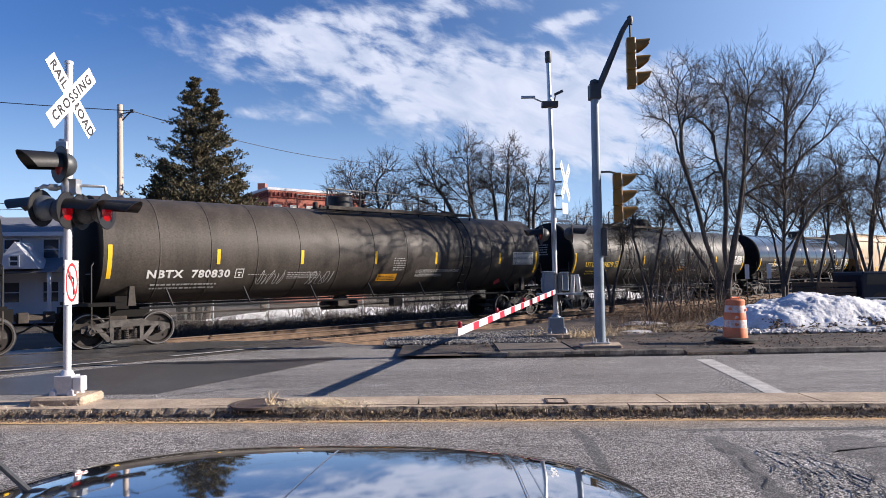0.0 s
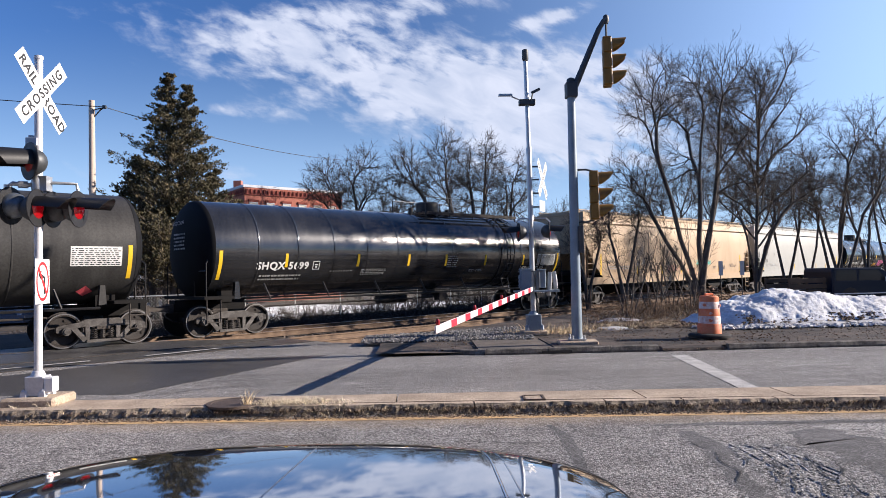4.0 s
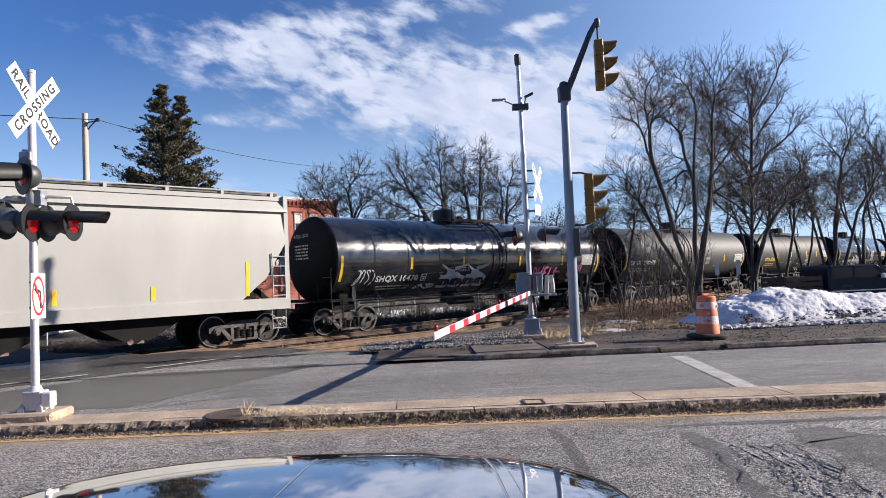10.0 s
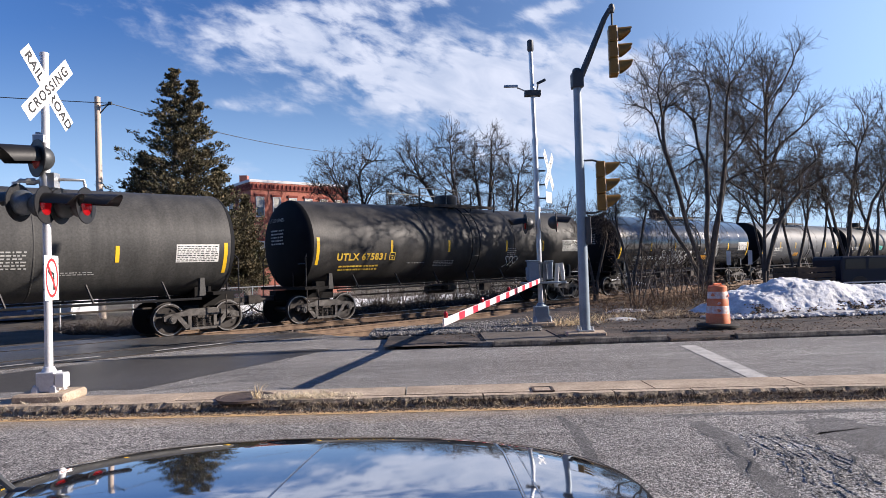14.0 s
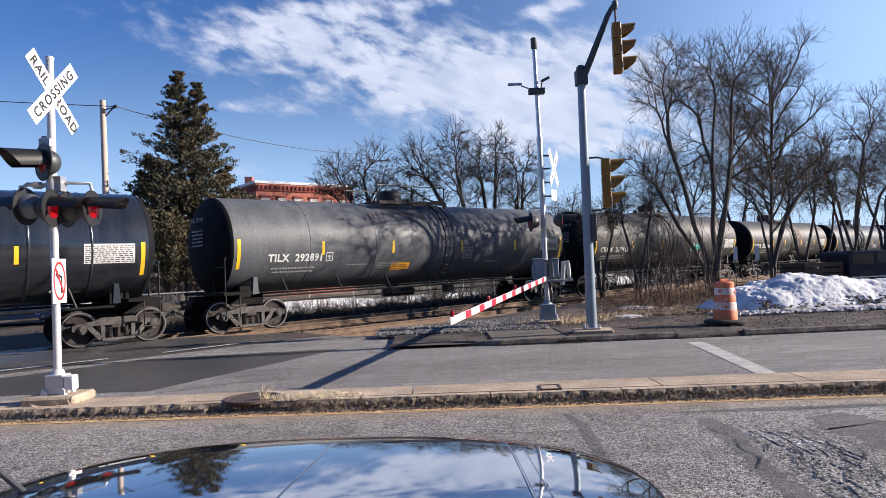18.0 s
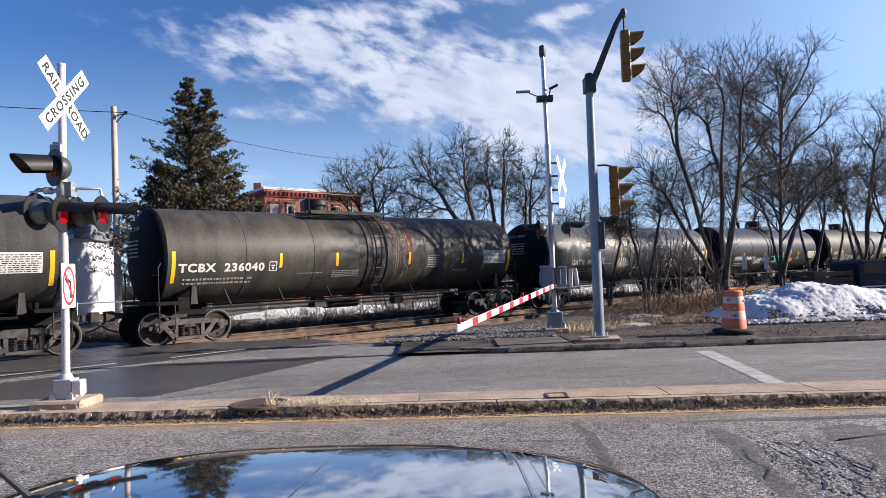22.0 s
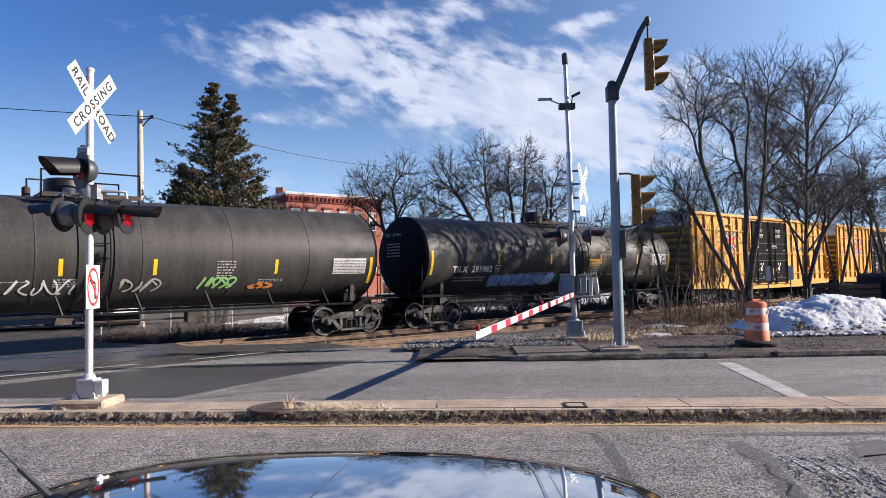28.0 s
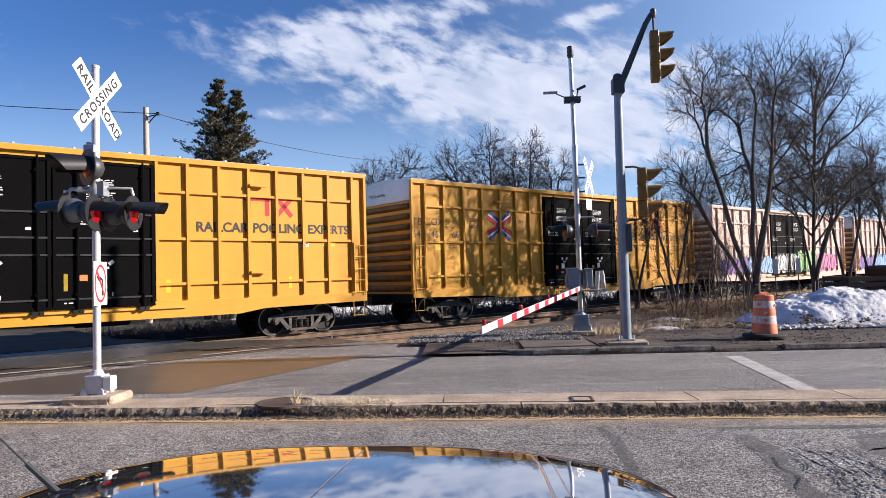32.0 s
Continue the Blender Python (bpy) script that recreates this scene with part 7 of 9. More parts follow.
    # side ladder over the belly
    for sy in (-1, 1):
        bm = B()
        for q in (-0.21, 0.21):
            pts = []
            for i in range(11):
                a = radians(66 - i * 11)
                pts.append((lx + q, sy * (R + 0.10) * math.cos(a), ZC + (R + 0.10) * math.sin(a)))
            pts.append((lx + q, sy * 1.42, 0.62))
            pipe(bm, pts, 0.022, seg=5)
        for i in range(9):
            a = radians(62 - i * 13.5)
            rod(bm, (lx - 0.21, sy * (R + 0.10) * math.cos(a), ZC + (R + 0.10) * math.sin(a)), (lx + 0.21, sy * (R + 0.10) * math.cos(a), ZC + (R + 0.10) * math.sin(a)), 0.016, seg=5)
        part("ladder", bm, M["black"], car)
        # running rail under the tank, with brackets
        bm = B()
        rod(bm, (-T + 0.9, sy * 1.42, ZC - R - 0.09), (T - 0.9, sy * 1.42, ZC - R - 0.09), 0.036, seg=6)
        nb = 7
        for k in range(nb):
            x = -T + 1.8 + (2 * T - 3.6) * k / (nb - 1)
            if abs(x - lx) > 0.5:
                rod(bm, (x, sy * 1.42, ZC - R - 0.09), (x - 0.14, sy * 1.24, ZC - R + 0.42), 0.03, seg=5)
        part("running_rail", bm, M["black"], car)
    # stub sills, end decks, steps and grab irons
    for sx in (-1, 1):
        x0 = sx * (half - 1.4)
        x1 = sx * (half + 0.85)
        bm = B()
        box(bm, ((x0 + x1) / 2, 0, 0.93), (abs(x1 - x0), 0.40, 0.34))
        box(bm, (sx * (half + 0.05), 0, 1.16), (0.9, 2.9, 0.09))
        box(bm, (sx * (half - 0.42), 0, ZC - R + 0.10), (0.5, 1.6, 0.42))
        part("end_sill", bm, M["undersill"], car)
        for sy in (-1, 1):
            bm = B()
            X = sx * (half + 0.42)
            pipe(bm, [(X, sy * 1.42, 1.15), (X, sy * 1.42, 0.45), (X - sx * 0.42, sy * 1.42, 0.45), (X - sx * 0.42, sy * 1.42, 1.15)], 0.022, seg=5)
            rod(bm, (X, sy * 1.42, 0.80), (X - sx * 0.42, sy * 1.42, 0.80), 0.02, seg=5)
            part("step", bm, M["steeldark"], car)
            bm = B()
            pipe(bm, [(X, sy * 1.38, 1.15), (X, sy * 1.38, 2.15), (X - sx * 0.1, sy * 1.30, 2.28)], 0.022, seg=5)
            rod(bm, (X, sy * 0.6, 1.15), (X, sy * 0.6, 1.95), 0.022, seg=5)
            rod(bm, (X, sy * 1.38, 1.95), (X, sy * 0.6, 1.95), 0.018, seg=5)
            part("grab_iron", bm, M["black"], car)
            # saddle bracket by the bolster
            bm = B()
            prism(bm, [(sx * (half - 0.62) - 0.10, 1.1), (sx * (half - 0.62) + 0.10, 1.1), (sx * (half - 0.62) + 0.06, 1.62), (sx * (half - 0.62) - 0.06, 1.62)], sy * 1.10, sy * 1.24, plane="xz")
            part("saddle", bm, paint, car)
        truck(car, sx * (half - 0.55))
    # brake gear under the belly
    bm = B()
    rod(bm, (-1.0, 0.3, 0.80), (0.4, 0.3, 0.80), 0.17, seg=12)
    box(bm, (1.7, -0.4, 0.85), (0.4, 0.3, 0.35))
    rod(bm, (-half + 1.6, 0, 0.78), (half - 1.6, 0, 0.78), 0.03, seg=6)
    box(bm, (cx, 0, ZC - R - 0.15), (0.5, 0.5, 0.4), taper=0.6)
    part("brake_gear", bm, M["steeldark"], car)
    ends(car, half + 1.4)
    # reflectors: tall at the ends, short between
    ey = spec.get("stripe_z", 2.38) - 0.2
    for k in spec.get("strips", (3.1, 6.1, 9.0, 12.2)):
        x = -half + k
        part_ = rects([(x - 0.05, ey - 0.02, x + 0.05, ey + 0.42)], 4)
        sheet("reflector", *part_, M["reflector"], car, "", wrap(0.006))
    for x in (-half, half):
        sheet("reflector", *rects([(x - 0.055, ey - 0.42, x + 0.055, ey + 0.50)], 8), M["reflector"], car, "tall yellow reflector at the tank end", wrap(0.006))
    # marks
    mark = spec.get("mark")
    if mark:
        mx, mz, mw = spec["mark_at"]
        lm = M[spec.get("mark_mat", "lettering")]
        full = max(v[0] for v in text_data(mark, 0.37, "LEFT", 1.12, 0.013)[0])
        for n, word in enumerate(mark.split()):
            data = text_data(word, 0.37, "LEFT", 1.12, 0.013)
            x0 = full - max(v[0] for v in data[0]) if n else 0.0
            sheet("car_number", [(-half + mx + (x0 + v[0]) * mw / full, mz - 0.12 + 0.9 * v[1]) for v in data[0]], data[1], lm, car, "stencilled reporting mark", wrap(0.007))
        sheet("weight_print", *dataplate(-half + mx + 0.15, mz - 0.52, mw * 0.8, 0.27, int(s0), 2), lm if spec.get("mark_mat") else M["letterthin"], car, "two rows of small stencilled print", wrap(0.007))
        bx, bz = -half + mx + mw + 0.16, mz - 0.15
        sheet("stencil_box", *rects([(bx, bz, bx + 0.26, bz + 0.025), (bx, bz + 0.27, bx + 0.26, bz + 0.295), (bx, bz, bx + 0.025, bz + 0.295), (bx + 0.235, bz, bx + 0.26, bz + 0.295), (bx + 0.07, bz + 0.15, bx + 0.19, bz + 0.19), (bx + 0.10, bz + 0.06, bx + 0.16, bz + 0.12)]), lm, car, "", wrap(0.007))
    if spec.get("plate", True):
        px = half - 1.42
        sheet("data_panel", *dataplate(px, spec.get("stripe_z", 2.38) - 0.22, 1.18, 0.46, int(s1), 9), M["letterblack"], car, "rows of small dark test data print", wrap(0.010))
        sheet("data_plate", *rects([(px - 0.03, spec.get("stripe_z", 2.38) - 0.25, px + 1.21, spec.get("stripe_z", 2.38) + 0.26)], 5), M["lettering"], car, "white test data panel", wrap(0.006))
    for k, (fx, fz, fw, fh, rows) in enumerate(spec.get("prints", ((5.2, 1.70, 1.1, 0.26, 4), (9.3, 1.95, 0.55, 0.5, 6), (10.6, 1.75, 0.8, 0.12, 2), (3.9, 1.85, 0.9, 0.05, 1)))):
        sheet("small_print", *dataplate(-half + fx, fz, fw, fh, int(s0) + k, rows), M["letterthin"], car, "", wrap(0.007))
    for fx, fz in spec.get("placards", ()):
        x = -half + fx
        sheet("placard", *rects([(x, fz, x + 0.85, fz + 0.30)], 2), M["placard"], car, "orange warning panel", wrap(0.008))
        sheet("placard_print", *dataplate(x + 0.06, fz + 0.04, 0.72, 0.22, 3, 3), M["letterblack"], car, "", wrap(0.011))
    for fx, fz, mt_ in spec.get("diamonds", ()):
        x = -half + fx
        sheet("hazard_diamond", [(x, fz - 0.2), (x + 0.2, fz), (x, fz + 0.2), (x - 0.2, fz)], [(0, 1, 2, 3)], M[mt_], car, "diamond hazard placard", wrap(0.04))
    for body, fx, fz, size in spec.get("words", ()):
        sheet("warning_words", *moved(text_data(body, size, "LEFT", 1.05), -half + fx, fz, 0.15), M["lettering"], car, "white warning lettering", wrap(0.008))
    for kind, fx, fz, w, h, n, mt_, seed, *rest in spec.get("graffiti", ()):
        x = -half + fx
        if kind == "word":
            sheet("graffiti", *sprayed_word(x, fz, w, h, n, seed), M[mt_], car, "pink sprayed capitals and an arrow", wrap(0.012))
        elif kind == "drip":
            sheet("spill_stain", *drips(x, fz, w, h, n, seed, rest[0]), M[mt_], car, "streaks of spilled product", wrap(0.010))
        elif kind == "slab":
            face, rim = slabs(x, fz, w, h, n, seed)
            sheet("graffiti", *face, M[mt_], car, "angular sprayed silver letters", wrap(0.011))
            sheet("graffiti_outline", *rim, M["lettering"], car, "", wrap(0.013))
        elif kind == "fill":
            halo, line = rest if rest else ("lettering", "g_dark")
            sheet("graffiti_halo", *bubble(x, fz, w, h, n, seed, 1.14), M[halo], car, "", wrap(0.009))
            sheet("graffiti", *bubble(x, fz, w, h, n, seed), M[mt_], car, "sprayed fat letters", wrap(0.011))
            sheet("graffiti_outline", *outlines(x, fz, w, h, n, seed, 0.045), M[line], car, "", wrap(0.013))
        else:
            sheet("graffiti", *squiggle(x, fz, w, h, n, seed, rest[0] if rest else 0.04), M[mt_], car, "sprayed scrawl", wrap(0.012))
    # number on the dark head
    bm = B()
    data = merge(moved(text_data(mark or "0", 0.17), 0, 0), moved(dataplate(0.1, -0.75, 0.8, 0.55, 5, 5), 0, 0)) if mark else None
    if data:
        sheet("head_number", *data, M["letterthin"], car, "", lambda x, z: (-T - 0.42 - 0.012, -0.35 + x * -1.0 + 0.9, ZC + 0.75 + z))
    bm.free()



tank_car(dict(ends=(-14.6, 2.23), col=(0.034, 0.031, 0.029), lad=8, plat=(6, 10), dome=7, mark=None, label="black tank car with grey road dust"))
tank_car(dict(ends=(4.99, 21.91), col=(0.045, 0.038, 0.032), streak=(0.075, 0.064, 0.054), rough=0.55, stripe_z=2.41, strips=(2.92, 5.65, 8.51, 11.26, 14.68), mark="NBTX  780830", mark_at=(0.96, 1.91, 2.36), placards=((8.70, 1.52),), words=(("LIQUEFIED PETROLEUM GAS", 10.37, 1.86, 0.16), ("NON-ODORIZED", 10.37, 1.68, 0.16)), diamonds=((14.93, 1.35, "hazred"),), graffiti=(("line", 4.2, 1.5, 0.9, 0.5, 5, "letterthin", 2, 0.02), ("line", 5.9, 1.45, 1.0, 0.5, 6, "letterthin", 3, 0.02)), rings=12, lad=12.78, plat=(6.9, 13.5), dome=8.0, bands=False, label="dusty brown-black tank car lettered in white"))
tank_car(dict(ends=(24.69, 41.65), col=(0.030, 0.029, 0.028), streak=(0.048, 0.047, 0.045), rough=0.5, stripe_z=2.36, strips=(3.44, 5.69, 7.73, 10.5, 13.39), mark="UTLX 959679", mark_mat="letteryellow", mark_at=(0.78, 2.15, 2.2), placards=((9.15, 1.72),), diamonds=((15.95, 1.35, "hazred"),), lad=4.4, plat=(3.4, 9.4), dome=7.7, bands=False, label="black tank car with yellow lettering"))
tank_car(dict(ends=(44.2, 60.5), col=(0.016, 0.017, 0.019), streak=(0.026, 0.027, 0.030), rough=0.27, stripe_z=2.24, strips=(2.2, 5.0, 7.3, 9.2, 11.45, 13.87), mark="SHQX 5699", mark_at=(1.18, 2.08, 1.85), words=(("NON-ODORIZED", 13.75, 1.82, 0.20), ("LIQUEFIED PETROLEUM GAS", 13.75, 1.66, 0.14)), diamonds=((15.2, 1.25, "hazred"),), lad=12.9, plat=(8.6, 13.9), dome=9.6, rings=12, label="glossy black pressure tank car"))
tank_car(dict(ends=(103.72, 119.17), prints=((5.2, 2.0, 1.1, 0.2, 3), (3.9, 1.95, 0.9, 0.05, 1)), col=(0.017, 0.019, 0.023), streak=(0.031, 0.034, 0.040), rough=0.29, stripe_z=2.36, strips=(3.15, 5.9, 9.41, 12.47), mark="SHQX 10470", mark_at=(1.56, 1.80, 2.02), placards=((9.0, 1.50),), diamonds=((13.55, 1.30, "lettering"),), graffiti=(("slab", 4.75, 1.25, 2.75, 1.05, 4, "g_silver", 5), ("line", 3.6, 1.25, 1.0, 0.22, 3, "g_silver", 6, 0.07), ("word", 10.46, 1.46, 2.15, 0.60, "DWEL<", "g_pink", 0.10), ("fill", 13.08, 1.52, 1.05, 0.62, 5, "g_pink", 12, "g_pink", "g_dark"), ("line", 0.6, 1.55, 0.9, 0.6, 4, "lettering", 15, 0.03)), lad=8.17, plat=(5.83, 8.86), dome=6.35, rings=10, label="black tank car with silver and pink graffiti"))
tank_car(dict(ends=(121.95, 136.87), col=(0.042, 0.042, 0.041), streak=(0.075, 0.074, 0.071), rough=0.55, stripe_z=2.31, strips=(3.13, 6.09, 8.8, 11.92), mark="CRGX  290035", mark_at=(0.36, 2.15, 2.66), lad=6.94, plat=(5.86, 8.26), dome=7.4, rings=3, label="dusty charcoal tank car with white lettering"))
tank_car(dict(ends=(140.03, 154.55), col=(0.028, 0.027, 0.026), streak=(0.052, 0.050, 0.048), rough=0.55, stripe_z=2.49, strips=(3.07, 5.9, 9.23, 11.66), mark="UTLX 675831", mark_mat="letteryellow", mark_at=(0.76, 2.14, 2.08), graffiti=(("line", 9.2, 1.55, 0.8, 0.5, 3, "lettering", 21),), lad=7.3, plat=(4.9, 9.06), dome=7.2, rings=3, bands=False, label="dull black tank car with yellow lettering"))
tank_car(dict(ends=(158.01, 173.29), col=(0.013, 0.016, 0.021), streak=(0.025, 0.029, 0.036), rough=0.29, stripe_z=2.40, strips=(2.97, 5.6, 9.31, 12.35), mark="SHQX 10474", mark_at=(1.47, 1.77, 1.95), placards=((8.9, 1.55),), diamonds=((13.3, 1.38, "lettering"),), graffiti=(("fill", 4.15, 1.22, 2.95, 1.08, 5, "g_silver", 31), ("fill", 7.2, 1.75, 0.42, 0.42, 1, "g_silver", 33), ("line", 10.0, 1.62, 1.0, 1.15, 10, "g_silver", 34, 0.016), ("line", 10.1, 1.85, 0.8, 0.9, 8, "g_silver", 37, 0.012), ("line", 8.6, 2.85, 0.9, 0.42, 5, "lettering", 36, 0.035)), lad=8.19, plat=(5.7, 8.74), dome=6.4, rings=11, label="black tank car with a large silver graffiti"))
tank_car(dict(ends=(176.03, 191.45), col=(0.080, 0.086, 0.096), streak=(0.120, 0.128, 0.140), rough=0.5, stripe_z=2.46, strips=(2.92, 5.83, 9.23, 12.33), mark="TILX  292891", mark_at=(0.97, 2.17, 1.92), placards=((5.84, 1.58),), graffiti=(("drip", 5.0, 3.85, 2.6, 0.8, 18, "g_dark", 44, 0.06), ("drip", 8.3, 3.8, 0.9, 0.9, 6, "g_dark", 45, 0.06)), lad=8.49, plat=(5.6, 8.84), dome=6.9, bands=False, label="grey tank car with an orange warning panel"))
tank_car(dict(ends=(194.27, 209.31), col=(0.040, 0.039, 0.038), streak=(0.070, 0.068, 0.066), rough=0.55, stripe_z=2.33, strips=(3.18, 6.24, 8.95, 12.07), mark="CRGX  290115", mark_at=(0.39, 2.16, 2.5), graffiti=(("line", 9.4, 1.95, 1.1, 0.36, 6, "g_teal", 51, 0.09),), lad=6.94, plat=(5.42, 8.37), dome=7.2, rings=3, label="charcoal tank car with white lettering and a teal tag"))
tank_car(dict(ends=(212.29, 225.96), col=(0.039, 0.038, 0.036), streak=(0.082, 0.074, 0.062), rough=0.48, r=1.42, zc=2.48, stripe_z=2.29, strips=(3.29, 5.35, 8.42, 11.06), mark="TCBX  236040", mark_at=(0.14, 2.12, 2.6), graffiti=(("drip", 7.3, 3.80, 1.1, 2.7, 34, "letterthin", 55, 0.012), ("drip", 7.3, 3.85, 1.3, 2.7, 46, "rust", 56, 0.020), ("drip", 6.5, 3.8, 0.5, 1.8, 7, "g_dark", 57, 0.04), ("drip", 7.9, 3.75, 0.5, 1.2, 4, "g_dark", 58, 0.03)), lad=7.08, plat=(4.6, 7.63), dome=5.4, label="dark tank car with rust-brown spill stains"))
tank_car(dict(ends=(228.78, 242.99), col=(0.064, 0.067, 0.072), streak=(0.098, 0.102, 0.108), rough=0.42, r=1.38, zc=2.42, mark="GATX  89259", mark_at=(1.55, 1.97, 2.1), stripe_z=2.17, strips=(3.52, 5.5, 7.86, 9.68, 11.8), graffiti=(("line", 5.0, 1.62, 0.9, 0.5, 5, "lettering", 61, 0.04), ("line", 9.9, 1.6, 1.2, 0.42, 6, "lettering", 63, 0.05), ("drip", 5.2, 3.72, 0.9, 0.9, 9, "g_dark", 64, 0.09), ("drip", 5.7, 3.72, 0.55, 1.7, 7, "g_dark", 67, 0.11), ("drip", 0.7, 2.55, 3.6, 0.8, 30, "letterthin", 65, 0.012), ("drip", 7.0, 2.3, 0.3, 0.35, 3, "letteryellow", 66, 0.09)), diamonds=((12.9, 1.35, "letterthin"),), lad=6.76, plat=(5.82, 7.58), dome=6.8, label="grey tank car streaked with spill marks"))
tank_car(dict(ends=(245.56, 259.8), col=(0.021, 0.021, 0.022), streak=(0.038, 0.038, 0.039), rough=0.34, r=1.46, zc=2.50, stripe_z=2.05, strips=(2.32, 5.37, 8.38, 11.02), mark="SHPX 203904", mark_at=(1.16, 1.91, 2.42), graffiti=(("line", 3.95, 1.50, 1.1, 0.38, 6, "lettering", 71, 0.05), ("line", 6.94, 1.55, 1.7, 0.45, 7, "g_teal", 73, 0.08)), placards=((9.27, 1.55),), lad=6.37, plat=(5.73, 8.63), dome=7.1, rings=4, label="semi-gloss black tank car with a teal tag"))
tank_car(dict(ends=(263.1, 277.66), col=(0.032, 0.031, 0.031), streak=(0.058, 0.056, 0.054), rough=0.55, stripe_z=2.23, strips=(2.55, 5.35, 7.6, 11.13), mark="CRGX  160111", mark_at=(0.75, 2.12, 1.75), graffiti=(("line", 2.7, 1.40, 1.2, 0.6, 7, "lettering", 81, 0.035), ("line", 4.17, 1.48, 1.7, 0.42, 6, "lettering", 83, 0.05), ("line", 6.6, 1.50, 1.2, 0.40, 5, "letterthin", 84, 0.05), ("line", 8.8, 1.55, 1.1, 0.36, 5, "g_green", 85, 0.07), ("line", 10.3, 1.52, 0.8, 0.18, 3, "g_orange", 87, 0.07)), diamonds=((14.0, 1.38, "letterthin"),), lad=6.25, plat=(5.0, 7.34), dome=5.7, label="black tank car covered with chalk-like tags"))
tank_car(dict(ends=(280.32, 295.88), col=(0.038, 0.037, 0.036), streak=(0.066, 0.064, 0.062), rough=0.52, stripe_z=2.5, strips=(3.39, 6.51, 9.96, 12.83), mark="TILX  293982", mark_at=(1.03, 2.10, 2.04), placards=((9.03, 2.20),), graffiti=(("fill", 3.15, 1.22, 3.7, 0.66, 6, "g_blue", 91, "g_green", "g_purple"), ("line", 6.8, 1.35, 1.2, 0.42, 4, "g_teal", 95, 0.05), ("line", 8.9, 1.48, 1.3, 0.42, 5, "lettering", 97, 0.04), ("line", 12.2, 1.7, 1.3, 0.26, 5, "letterthin", 99, 0.03)), lad=8.73, plat=(6.25, 8.89), dome=7.0, bands=False, label="dark tank car with a blue graffiti piece"))


def ladder(bm, x, y, z0, z1, w=0.42, rungs=6, axis="x"):
    for i in range(rungs):
        z = z0 + (z1 - z0) * i / (rungs - 1)
        a, b = ((x - w / 2, y, z), (x + w / 2, y, z)) if axis == "x" else ((x, y - w / 2, z), (x, y + w / 2, z))
        rod(bm, a, b, 0.018, seg=5)
    for q in (-1, 1):
        a = (x + q * w / 2, y, z0 - 0.1) if axis == "x" else (x, y + q * w / 2, z0 - 0.1)
        rod(bm, a, (a[0], a[1], z1 + 0.1), 0.02, seg=5)


